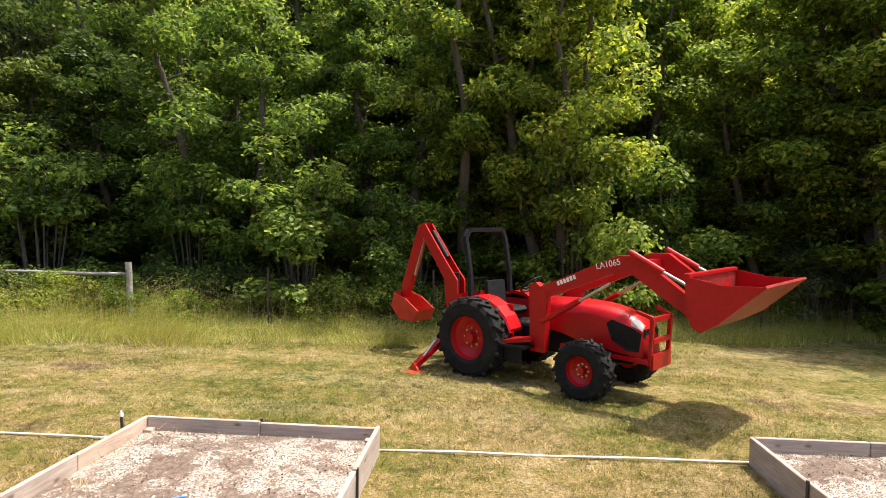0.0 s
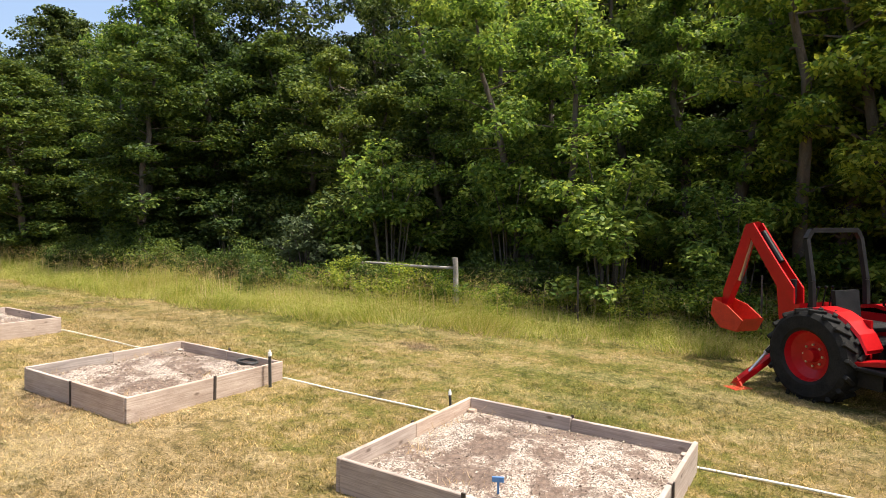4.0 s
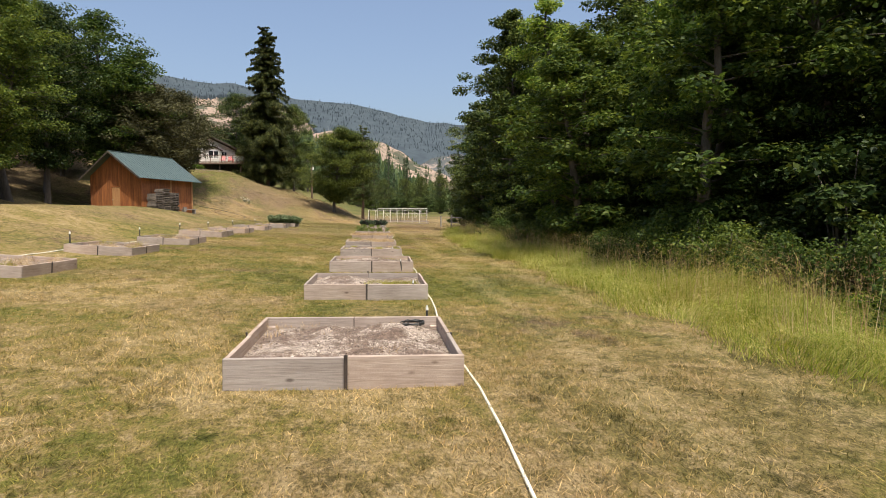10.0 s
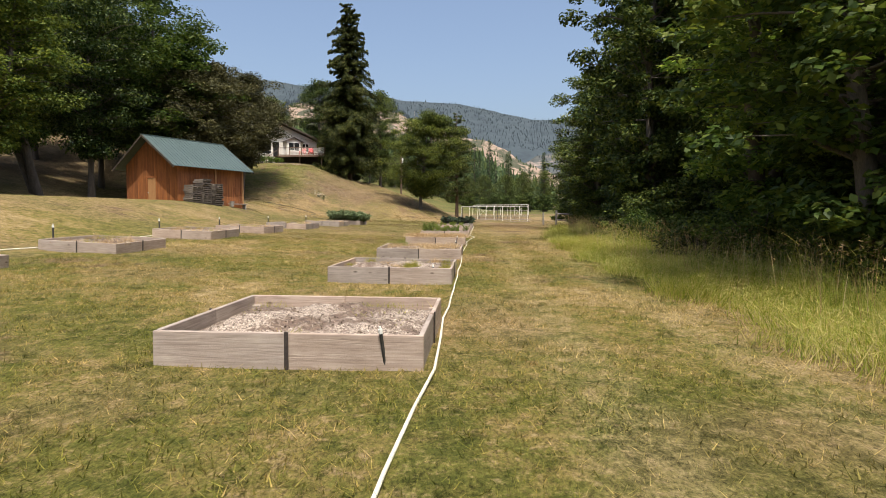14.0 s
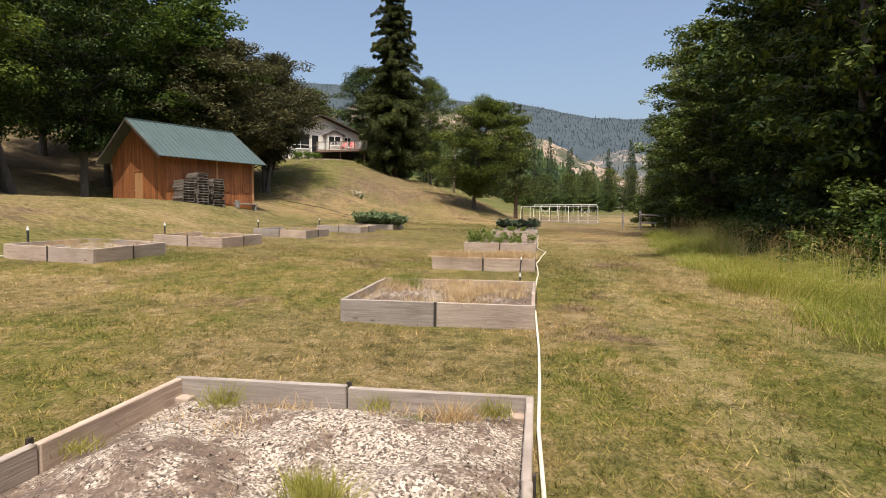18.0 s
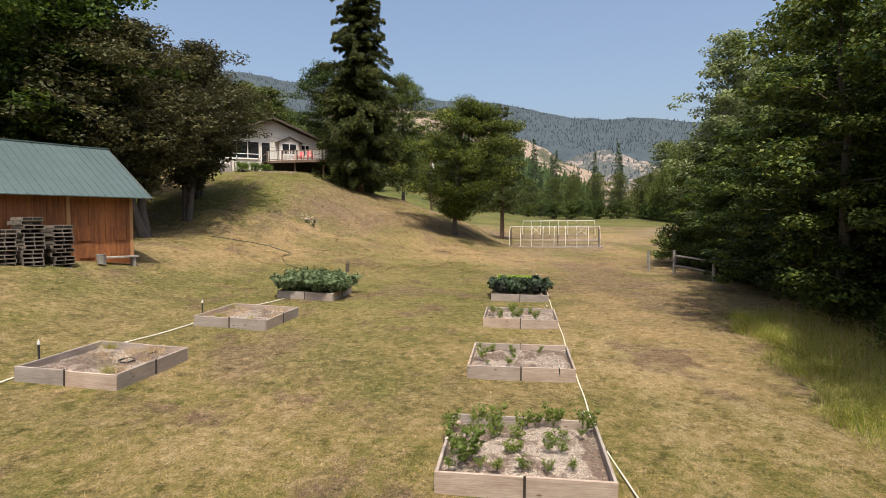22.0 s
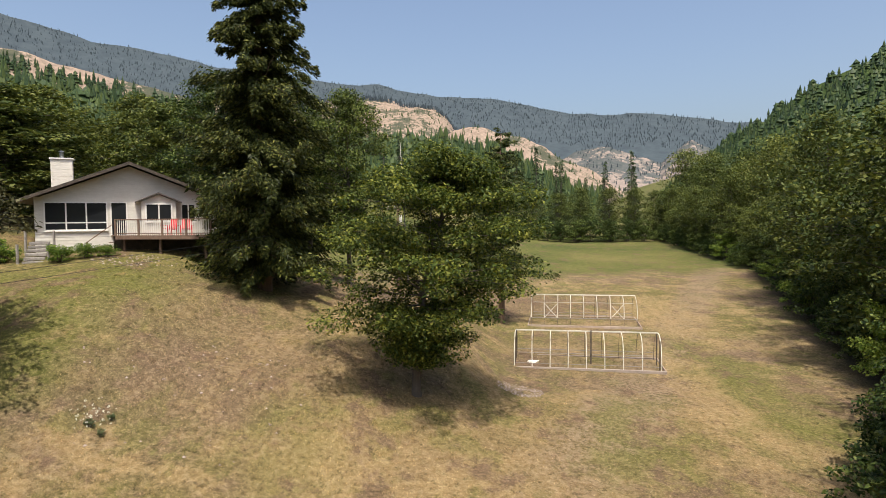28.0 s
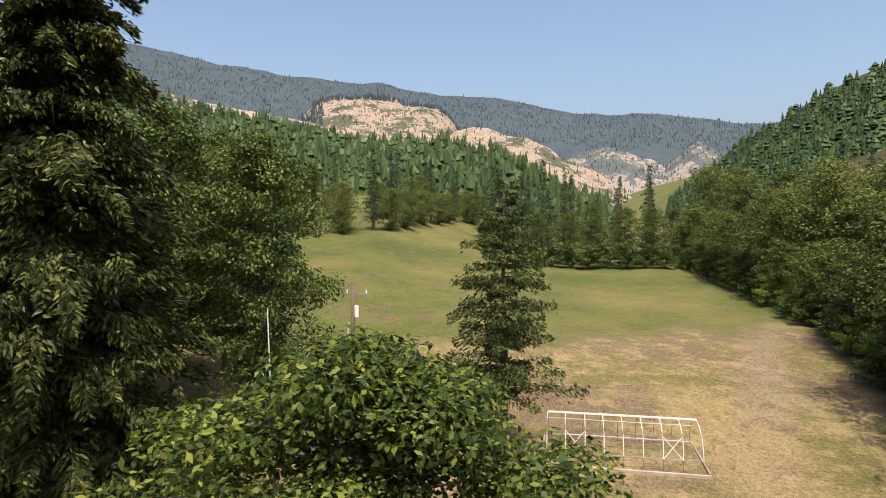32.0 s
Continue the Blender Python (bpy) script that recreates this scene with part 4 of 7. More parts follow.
def woods(name, label, grid, count, seed, h, material, pick=None, lo=0.0, hi=1.0, mix=0.0):
    """Far conifers, jagged cones, strewn over a ridge."""
    g = np.random.default_rng(seed)
    nv, nu = grid.shape[0] - 1, grid.shape[1] - 1
    out = []
    for _ in range(count):
        a, b = g.uniform(lo, hi) * nv, g.uniform(0, nu)
        i, j = min(int(a), nv - 1), min(int(b), nu - 1)
        p = grid[i, j] * (1 - a + i) * (1 - b + j) + grid[i + 1, j] * (a - i) * (1 - b + j) + grid[i, j + 1] * (1 - a + i) * (b - j) + grid[i + 1, j + 1] * (a - i) * (b - j)
        if pick is not None and not pick(p):
            continue
        H = h * g.uniform(0.55, 1.25)
        Rr = H * g.uniform(0.18, 0.28)
        dome = g.random() < mix
        if dome:
            H, Rr = H * 0.72, H * g.uniform(0.26, 0.4)
        for lv in range(3):
            z0, z1, rr = H * (0.02 + 0.27 * lv), H * (0.5 + 0.25 * lv), Rr * (1 - 0.27 * lv)
            if dome:
                z0, z1, rr = H * (0.05 + 0.3 * lv), H * (0.62 + 0.19 * lv), Rr * (0.95, 1.0, 0.7)[lv]
            an = g.uniform(0, 6.28) + np.arange(6) * 1.0472
            ring = np.stack([np.cos(an) * rr * g.uniform(0.6, 1.2, 6), np.sin(an) * rr * g.uniform(0.6, 1.2, 6), z0 + g.uniform(-0.06, 0.06, 6) * H], 1) + p
            tip = p + np.array([0, 0, z1])
            for k in range(6):
                out.append((ring[k], ring[(k + 1) % 6], tip))
    ob = quick(name, np.array(out), 3, material)
    return tagged(ob, label, "forest", kind="stuff")


# air haze is put into the ridge and far tan colours, bluish and pale
M_FAR_HAZED = far_mat("far_ridge_hazed", (0.05, 0.065, 0.078), (0.07, 0.088, 0.1), (0.3, 0.26, 0.23), (0.22, 0.2, 0.18), 0.3, 0.0022)
M_TAN = far_mat("tan_slope", (0.045, 0.055, 0.04), (0.1, 0.1, 0.07), (0.34, 0.26, 0.2), (0.2, 0.155, 0.125), 0.52, 0.014)
M_TAN_HAZED = far_mat("tan_slope_hazed", (0.06, 0.072, 0.075), (0.11, 0.115, 0.11), (0.29, 0.235, 0.2), (0.19, 0.165, 0.15), 0.5, 0.008)
M_GREENHILL = far_mat("green_slope", (0.03, 0.05, 0.02), (0.06, 0.085, 0.03), (0.3, 0.26, 0.16), (0.24, 0.2, 0.12), 0.2, 0.02)


def bearing(p):
    return math.degrees(math.atan2(HUB.x - p[0], p[1] - HUB.y))


h1, g1 = hill("backdrop_ridge", "hazy blue-green forested ridge far off", [20, 55, 66.8, 70, 74.6, 78, 82, 88, 93, 99, 103, 107, 112, 115, 122, 128, 150], [8.2, 7.9, 7.5, 8.15, 8.85, 8.8, 9.4, 10.7, 10.95, 11.9, 12.1, 12.4, 12.9, 13.4, 14.1, 15.3, 17], 1700, 2700, M_FAR_HAZED, 3.0, 0.3)
h2, g2 = hill("backdrop_tan_hill", "tan rocky hillside under the wooded ridge", [86, 89, 91, 92.3, 93.6, 98, 102, 104.2, 106, 108], [4, 5.9, 7.3, 9.05, 9.95, 10.6, 10.9, 10.3, 8.5, 5], 1100, 1700, M_TAN, 7.0, 0.45)
h3, g3 = hill("backdrop_tan_hill_2", "pale tan rocky spur above the valley trees", [74, 76.9, 79.4, 81.8, 84.3, 86.5, 89.5, 91.6, 94, 97], [0.9, 2.4, 4.1, 5.25, 6.55, 7.45, 8.2, 7.8, 6.2, 4], 800, 1150, M_TAN, 12.0, 0.5)
h4, g4 = hill("backdrop_tan_hill_3", "hazy pale rocky hill at the valley's end", [64, 67, 69.3, 70.6, 72.5, 73.2, 75.4, 77.6, 80.6, 83, 86], [2.5, 3.6, 5.5, 6.2, 5.2, 4.6, 5.2, 6.0, 5.7, 4.6, 3], 1300, 1650, M_TAN_HAZED, 17.0, 0.4)
h5, g5 = hill("backdrop_green_hill", "steep green forested hill over the wood", [-30, 20, 45, 52, 57.5, 61, 64, 67, 70, 73], [14, 15, 15.5, 13.6, 11.2, 9.6, 7.9, 5.9, 3.4, 1], 330, 560, M_GREENHILL, 23.0, 0.6)
h6, g6 = hill("backdrop_wooded_slope", "wooded slope behind the house", [78, 82, 85, 88, 92, 96, 100, 106, 110, 114, 120, 135, 160], [0.3, 1.6, 3.6, 5.2, 5.8, 6.0, 6.0, 6.6, 8.0, 7.0, 8.4, 11, 13], 260, 480, M_GREENHILL, 29.0, 0.6)
h7, g7 = hill("backdrop_grass_slope", "long pale dry grass slope above the woods", [93, 95.5, 97.8, 102, 106.4, 112.5, 118, 128, 145], [2.5, 4.7, 6.1, 7.6, 8.7, 9.5, 10.7, 12.6, 14.5], 560, 760, M_TAN, 35.0, 0.25)
woods("far_woods", "dark conifers along the far ridge", g1, 8000, 61, 10, M_FAR_HAZED, lo=0.5)
woods("hill_woods", "hazy conifer wood beside the tan face", g2, 4200, 62, 15, M_FAR_HAZED, pick=lambda p: bearing(p) > 103.8 or bearing(p) < 91.8)
woods("ridge_trees", "conifers standing along the tan hill's crest", g2, 700, 67, 11, M_FAR_HAZED, pick=lambda p: bearing(p) < 104, lo=0.95)
woods("scattered_hill_trees", "scattered dark conifers on the tan face", g2, 900, 68, 8, M_FARNEEDLE, pick=lambda p: 91.5 < bearing(p) < 104.5, hi=0.93)
woods("scattered_hill_trees", "scattered dark conifers on the pale spur", g3, 420, 63, 7, M_FARNEEDLE, lo=0.0)
woods("scattered_hill_trees", "scattered trees on the hazy far hill", g4, 700, 69, 8, M_FAR_HAZED)
woods("slope_trees", "dark conifers below the dry grass slope", g7, 3600, 70, 13, M_FARNEEDLE, hi=0.9, mix=0.3)
woods("green_hill_woods", "dense conifer forest on the steep hill", g5, 8000, 64, 10, M_FARNEEDLE, mix=0.4)
woods("slope_woods", "dense conifer wood behind the house", g6, 4600, 65, 16, M_FARNEEDLE, mix=0.5)


# ---- raised beds ----
def raised_bed(label, x, y, turn, lx=2.15, ly=2.2, h=0.29, seed=0, fill=0.2, group="raised garden beds"):
    """A frame of eight weathered boards, joined halfway by iron stakes, filled with soil and wood chips."""
    r = random.Random(seed)
    c = at(x, y)
    a = radians(turn)
    dzx = float(land(x + math.cos(a), y + math.sin(a)) - land(x - math.cos(a), y - math.sin(a))) / 2
    dzy = float(land(x - math.sin(a), y + math.cos(a)) - land(x + math.sin(a), y - math.cos(a))) / 2
    bed = thing("raised_bed", label, "raised bed", Matrix.Translation(c) @ Matrix.Rotation(a, 4, "Z") @ Matrix.Rotation(math.atan(dzy), 4, "X") @ Matrix.Rotation(-math.atan(dzx), 4, "Y"), group)
    X, Y, t = lx / 2, ly / 2, 0.042
    for sx in (-1, 1):
        for k in (-1, 1):
            j = r.uniform(-0.006, 0.006)
            bm = bmesh.new()
            box(bm, min(sx * X, sx * (X - t)) + j, max(sx * X, sx * (X - t)) + j, 0.004 if k > 0 else -Y, Y if k > 0 else -0.004, -0.06, h + r.uniform(-0.008, 0.008), 0.006)
            part("board", bm, M_BOARD, bed)
            bm = bmesh.new()
            box(bm, (0.004 if k > 0 else -X + t), (X - t if k > 0 else -0.004), min(sx * Y, sx * (Y - t)) + j, max(sx * Y, sx * (Y - t)) + j, -0.06, h + r.uniform(-0.008, 0.008), 0.006)
            part("board", bm, M_BOARD, bed)
            bm = bmesh.new()
            box(bm, min(sx * (X - t), sx * (X - t - 0.09)), max(sx * (X - t), sx * (X - t - 0.09)), min(k * (Y - t), k * (Y - t - 0.09)), max(k * (Y - t), k * (Y - t - 0.09)), -0.06, h - 0.1, 0.006)
            part("corner_post", bm, M_BOARD, bed)
        bm = bmesh.new()
        box(bm, sx * (X + 0.008) - 0.007, sx * (X + 0.008) + 0.007, -0.016, 0.016, -0.1, h + r.uniform(0.0, 0.03))
        part("stake", bm, M_IRON, bed, "dark iron stake")
        bm = bmesh.new()
        box(bm, -0.016, 0.016, sx * (Y + 0.008) - 0.007, sx * (Y + 0.008) + 0.007, -0.1, h + r.uniform(0.0, 0.03))
        part("stake", bm, M_IRON, bed, "dark iron stake")
    n = 40
    vs, fs = [], []
    for i in range(n + 1):
        for k in range(n + 1):
            u, v = -X + t + (lx - 2 * t) * i / n, -Y + t + (ly - 2 * t) * k / n
            e = min(1, min(i, n - i, k, n - k) / 6)
            z = fill - 0.05 + 0.07 * e + noise.fractal(Vector((u * 1.5 + seed * 7.1, v * 1.5, 0)), 0.75, 2.1, 6) * 0.075 * e
            vs.append((u, v, z))
    for i in range(n):
        for k in range(n):
            p = i * (n + 1) + k
            fs.append((p, p + n + 1, p + n + 2, p + 1))
    add_mesh("soil", vs, fs, M_CHIPS, bed, "soil strewn with pale wood chips", smooth=True)
    # loose chips and clods
    g = np.random.default_rng(seed + 900)
    m = 3600
    pu, pv = g.uniform(-X + 0.06, X - 0.06, m), g.uniform(-Y + 0.06, Y - 0.06, m)
    grid = np.array(vs).reshape(n + 1, n + 1, 3)[:, :, 2]
    iu = np.clip(((pu + X - t) / (lx - 2 * t) * n).astype(int), 0, n)
    iv = np.clip(((pv + Y - t) / (ly - 2 * t) * n).astype(int), 0, n)
    p = np.stack([pu, pv, grid[iu, iv] + 0.004], 1)
    s = g.uniform(0.003, 0.0075, m)[:, None]
    d1, d2 = g.normal(size=(m, 3)) * s, g.normal(size=(m, 3)) * s * 0.6
    top = p + np.array([0, 0, 1]) * s * 0.9
    tri = np.stack([p - d1, p + d1, top + d2, p - d1, top + d2, p - d2 * 1.6, p + d1, p - d2 * 1.6, top + d2], 1)
    quick("chip_litter", tri.reshape(-1, 3), 3, M_CHIPLOOSE, bed, "loose pale wood chips")["kind"] = "stuff"
    return bed


M_CHIPLOOSE = leaf_mat("loose_chips", [(0.25, (0.12, 0.09, 0.07)), (0.5, (0.27, 0.215, 0.17)), (0.8, (0.47, 0.39, 0.32))], trans=0.0, vary=0.75, rough=0.9, thing_vary=0)
ROW = [(4.0, 4.75), (-1.9, 5.0), (-7.05, 5.3), (-12.65, 5.7), (-18.3, 6.2), (-23.6, 6.63), (-29.6, 7.0), (-35.3, 7.35), (-40.75, 7.75), (-47.0, 8.2), (-52.2, 8.55), (-57.75, 8.95), (-63.4, 9.35), (-68.75, 9.7)]
for k, (bx, by) in enumerate(ROW):
    raised_bed("weathered board bed of soil and pale wood chips", bx, by, 4.0 - 8.0, {1: 2.4, 3: 2.12, 6: 2.3, 8: 1.0}.get(k, 2.2), {3: 2.1, 7: 2.28}.get(k, 2.2), 0.29, k, {7: 0.23, 8: 0.26}.get(k, 0.205))
LEFT = [-22.0, -28.6, -34.4, -39.95, -44.65, -50.5, -56.1, -61.7]


def left_y(x):
    return float(np.interp(-x, [-v for v in LEFT], [-1.95, -1.7, -1.2, -0.85, -0.35, 0.17, 0.98, 1.5]))


for k, bx in enumerate(LEFT):
    raised_bed("weathered board bed on the upper row", bx, left_y(bx), -6, 2.3, 2.1, 0.29, k + 40, 0.19)


# ---- tractor ----
M_RED = plain("red_paint", (0.34, 0.005, 0.007), (0.44, 0.008, 0.011), 3, 0.32, relief=0.03)
M_REDDIRTY = plain("red_paint_worn", (0.38, 0.03, 0.016), (0.58, 0.045, 0.022), 6, 0.5, relief=0.08)
M_BUCKET = plain("bucket_paint_dark", (0.1, 0.016, 0.012), (0.36, 0.018, 0.014), 3, 0.5, relief=0.08)
M_TYRE = plain("tyre_rubber", (0.008, 0.008, 0.008), (0.026, 0.025, 0.023), 9, 0.85, relief=0.25)
M_BLACK = plain("black_plastic", (0.006, 0.006, 0.007), (0.018, 0.018, 0.019), 5, 0.5, relief=0.05)
M_STEEL = plain("bare_steel", (0.35, 0.35, 0.35), (0.6, 0.6, 0.6), 6, 0.3, 0.9, relief=0.03)
M_LAMP = plain("lamp_glass", (0.5, 0.5, 0.5), (0.75, 0.75, 0.75), 6, 0.1, relief=0.02)
for m in (M_TYRE, M_BLACK):
    m.node_tree.nodes["Principled BSDF"].inputs["Specular IOR Level"].default_value = 0.15
for m in (M_RED, M_REDDIRTY, M_BUCKET):
    m.node_tree.nodes["Principled BSDF"].inputs["Specular IOR Level"].default_value = 0.28
M_DECAL = plain("white_decal", (0.7, 0.68, 0.62), (0.82, 0.8, 0.75), 5, 0.5, relief=0)


def ring_wheel(parent, x, y, r, w, rim_r, lugs, side):
    """A tractor wheel: tyre with slanted lugs, dished red rim, hub and bolts."""
    wheel = new("wheel")
    wheel.parent, wheel.location = parent, (x, y, r)
    bm = bmesh.new()
    prof = [(rim_r, -w * 0.42), (rim_r + 0.04, -w * 0.5), (r * 0.86, -w * 0.5), (r * 0.955, -w * 0.4), (r * 0.965, 0), (r * 0.955, w * 0.4), (r * 0.86, w * 0.5), (rim_r + 0.04, w * 0.5), (rim_r, w * 0.42)]
    n = 40
    rows = [[bm.verts.new((p[0] * math.cos(a), p[1], p[0] * math.sin(a))) for p in prof] for a in (2 * math.pi * i / n for i in range(n))]
    for i in range(n):
        for k in range(len(prof) - 1):
            bm.faces.new((rows[i][k], rows[(i + 1) % n][k], rows[(i + 1) % n][k + 1], rows[i][k + 1]))
    lug = None
    for i in range(lugs):
        for s in (-1, 1):
            a = 2 * math.pi * (i + (0.5 if s > 0 else 0)) / lugs
            m = Matrix.Rotation(-a, 4, "Y") @ Matrix.Translation((r * 0.965, s * w * 0.25, 0)) @ Matrix.Rotation(s * 0.6, 4, "X")
            if lug is None:
                lb = bmesh.new()
                box(lb, -r * 0.05, r * 0.05, -w * 0.28, w * 0.28, -r * 0.045, r * 0.045, r * 0.012)
                lug = part("lug", lb, M_TYRE, wheel)
            else:
                lug = new("lug", lug.data)
                lug.parent = wheel
            lug.matrix_local = m
    part("tyre", bm, M_TYRE, wheel, "black lugged rubber tyre")
    bm = bmesh.new()
    for d0, d1, r0, r1 in ((-0.42, -0.2, rim_r + 0.005, rim_r * 0.92), (-0.2, -0.05, rim_r * 0.92, rim_r * 0.55), (-0.05, -0.08, rim_r * 0.55, rim_r * 0.3), (-0.08, -0.28, rim_r * 0.3, rim_r * 0.24)):
        A = [bm.verts.new((r0 * math.cos(t), side * -d0 * w, r0 * math.sin(t))) for t in (2 * math.pi * i / 28 for i in range(28))]
        B = [bm.verts.new((r1 * math.cos(t), side * -d1 * w, r1 * math.sin(t))) for t in (2 * math.pi * i / 28 for i in range(28))]
        for i in range(28):
            bm.faces.new((A[i], A[(i + 1) % 28], B[(i + 1) % 28], B[i]))
    rod(bm, (0, side * w * 0.05, 0), (0, side * w * 0.3, 0), rim_r * 0.24, n=18)
    rod(bm, (0, -side * w * 0.3, 0), (0, side * w * 0.06, 0), rim_r * 0.93, n=28)
    part("rim", bm, M_RED, wheel, "red dished steel rim")
    bm = bmesh.new()
    for i in range(8):
        t = 2 * math.pi * i / 8
        rod(bm, (rim_r * 0.42 * math.cos(t), side * w * 0.02, rim_r * 0.42 * math.sin(t)), (rim_r * 0.42 * math.cos(t), side * w * 0.12, rim_r * 0.42 * math.sin(t)), 0.016, n=6)
    part("wheel_bolts", bm, M_STEEL, wheel)["kind"] = "stuff"
    return wheel


def tractor():
    T = thing("tractor", "red compact tractor with raised loader and backhoe on the grass", "tractor", pose(0.95, 9.9, float(land(1.4, 9.3)) - 0.02, 0, 0, -43.5))
    for s in (-1, 1):
        ring_wheel(T, 0, s * 0.7, 0.61, 0.38, 0.33, 18, s)
        ring_wheel(T, 1.89, s * 0.66, 0.4, 0.29, 0.2, 16, s)
    bm = bmesh.new()
    box(bm, -0.45, 0.55, -0.24, 0.24, 0.42, 0.85, 0.04)
    box(bm, 0.5, 2.35, -0.17, 0.17, 0.45, 0.82, 0.03)
    rod(bm, (0, -0.6, 0.61), (0, 0.6, 0.61), 0.12, n=14)
    part("chassis", bm, M_BLACK, T, "dark cast transmission and frame")
    bm = bmesh.new()
    beam(bm, (1.89, -0.55, 0.42), (1.89, 0.55, 0.42), 0.13, 0.16)
    box(bm, 1.75, 2.03, -0.14, 0.14, 0.36, 0.6, 0.03)
    part("front_axle", bm, M_BLACK, T)
    # bonnet: rounded section, drooping nose
    bm = bmesh.new()
    secs = []
    for x, top, half, low in ((0.98, 1.26, 0.27, 0.82), (1.3, 1.27, 0.285, 0.78), (1.6, 1.265, 0.29, 0.7), (1.9, 1.24, 0.29, 0.66), (2.15, 1.19, 0.285, 0.62), (2.35, 1.11, 0.27, 0.6), (2.47, 1.0, 0.25, 0.58), (2.53, 0.86, 0.22, 0.58)):
        secs.append([bm.verts.new(v) for v in ((x, -half, low), (x, -half * 1.03, top - 0.2), (x, -half * 0.93, top - 0.09), (x, -half * 0.6, top - 0.02), (x, 0, top), (x, half * 0.6, top - 0.02), (x, half * 0.93, top - 0.09), (x, half * 1.03, top - 0.2), (x, half, low))])
    for a, b in zip(secs, secs[1:]):
        for k in range(8):
            bm.faces.new((a[k], b[k], b[k + 1], a[k + 1]))
    bm.faces.new(secs[0]), bm.faces.new(secs[-1][::-1])
    part("bonnet", bm, M_RED, T, "glossy red engine bonnet", smooth=True)
    bm = bmesh.new()
    for s in (-1, 1):
        prism(bm, [(2.02, s * 0.303, 1.0), (2.1, s * 0.3, 0.78), (2.32, s * 0.29, 0.66), (2.47, s * 0.262, 0.66), (2.5, s * 0.25, 0.9), (2.36, s * 0.28, 0.98), (2.1, s * 0.3, 1.06)], (0, s * 0.006, 0))
    part("side_grille", bm, M_BLACK, T, "black mesh side grille")
    bm = bmesh.new()
    box(bm, 2.5, 2.512, -0.2, 0.2, 0.6, 0.95, 0.004)
    for i in range(6):
        box(bm, 2.512, 2.522, -0.18, 0.18, 0.62 + i * 0.052, 0.635 + i * 0.052)
    part("front_grille", bm, M_BLACK, T)
    for s in (-1, 1):
        bm = bmesh.new()
        prism(bm, [(2.36, s * 0.272, 1.0), (2.5, s * 0.235, 0.93), (2.515, s * 0.17, 1.0), (2.44, s * 0.2, 1.075), (2.36, s * 0.262, 1.07)], (0, s * 0.012, 0.006))
        part("headlight", bm, M_LAMP, T, "clear headlight")
    # grille guard and bumper
    bm = bmesh.new()
    for s in (-1, 1):
        beam(bm, (2.62, s * 0.27, 0.5), (2.66, s * 0.27, 1.12), 0.05, 0.05)
        beam(bm, (2.66, s * 0.27, 1.12), (2.45, s * 0.3, 1.2), 0.05, 0.04)
        beam(bm, (2.62, s * 0.27, 0.55), (1.3, s * 0.28, 0.6), 0.09, 0.06)
    for z in (0.55, 0.82, 1.1):
        beam(bm, (2.645, -0.27, z), (2.645, 0.27, z), 0.05, 0.06 if z > 0.6 else 0.2)
    part("grille_guard", bm, M_RED, T, "red bar guard before the grille")
    # wings over the rear wheels
    for s in (-1, 1):
        bm = bmesh.new()
        prev = None
        for i in range(9):
            a = radians(20 + 17.5 * i)
            x, z = 0.72 * math.cos(a) * 0.95, 0.56 + 0.68 * math.sin(a)
            cur = [bm.verts.new((x, s * 0.34, z)), bm.verts.new((x, s * 0.62, z - 0.01)), bm.verts.new((x, s * 0.64, z - 0.06)), bm.verts.new((x * 0.96, s * 0.34, z - 0.05))]
            if prev:
                for k in range(4):
                    bm.faces.new((prev[k], prev[(k + 1) % 4], cur[(k + 1) % 4], cur[k]))
            prev = cur
        box(bm, -0.45, 0.5, s * 0.36 - 0.02, s * 0.36 + 0.02, 0.62, 1.12)
        part("mudguard", bm, M_RED, T, "red mudguard over the rear wheel")
        bm = bmesh.new()
        box(bm, 0.5, 1.0, min(s * 0.25, s * 0.78), max(s * 0.25, s * 0.78), 0.55, 0.6, 0.01)
        beam(bm, (0.75, s * 0.7, 0.35), (0.75, s * 0.7, 0.56), 0.3, 0.03)
        part("footstep", bm, M_BLACK, T)
        bm = bmesh.new()
        beam(bm, (0.55, s * 0.6, 0.62), (0.98, s * 0.5, 0.68), 0.3, 0.05)
        part("floor_panel", bm, M_RED, T)
    # dashboard, wheel, seat
    bm = bmesh.new()
    box(bm, 0.72, 1.0, -0.24, 0.24, 0.62, 1.27, 0.05)
    part("dashboard", bm, M_BLACK, T)
    bm = bmesh.new()
    bmesh.ops.create_cone(bm, segments=8, radius1=0.02, radius2=0.02, depth=0.3, cap_ends=True, matrix=pose(0.66, 0, 1.3, 0, -40, 0))
    for i in range(20):
        a, b = 2 * math.pi * i / 20, 2 * math.pi * (i + 1) / 20
        m = pose(0.58, 0, 1.4, 0, -40, 0)
        rod(bm, m @ Vector((0.19 * math.cos(a), 0.19 * math.sin(a), 0)), m @ Vector((0.19 * math.cos(b), 0.19 * math.sin(b), 0)), 0.016, n=6)
    for i in range(3):
        a = 2 * math.pi * i / 3
        rod(bm, m @ Vector((0, 0, -0.03)), m @ Vector((0.18 * math.cos(a), 0.18 * math.sin(a), 0)), 0.012, n=6)
    part("steering_wheel", bm, M_BLACK, T)
    seat = new("seat")
    seat.parent = T
    bm = bmesh.new()
    box(bm, -0.12, 0.36, -0.24, 0.24, 0.92, 1.04, 0.05)
    part("cushion", bm, M_BLACK, seat)
    bm = bmesh.new()
    prism(bm, [(-0.14, -0.23, 1.0), (-0.06, -0.24, 1.0), (-0.14, -0.2, 1.42), (-0.22, -0.18, 1.42)], (0, 0.44, 0))
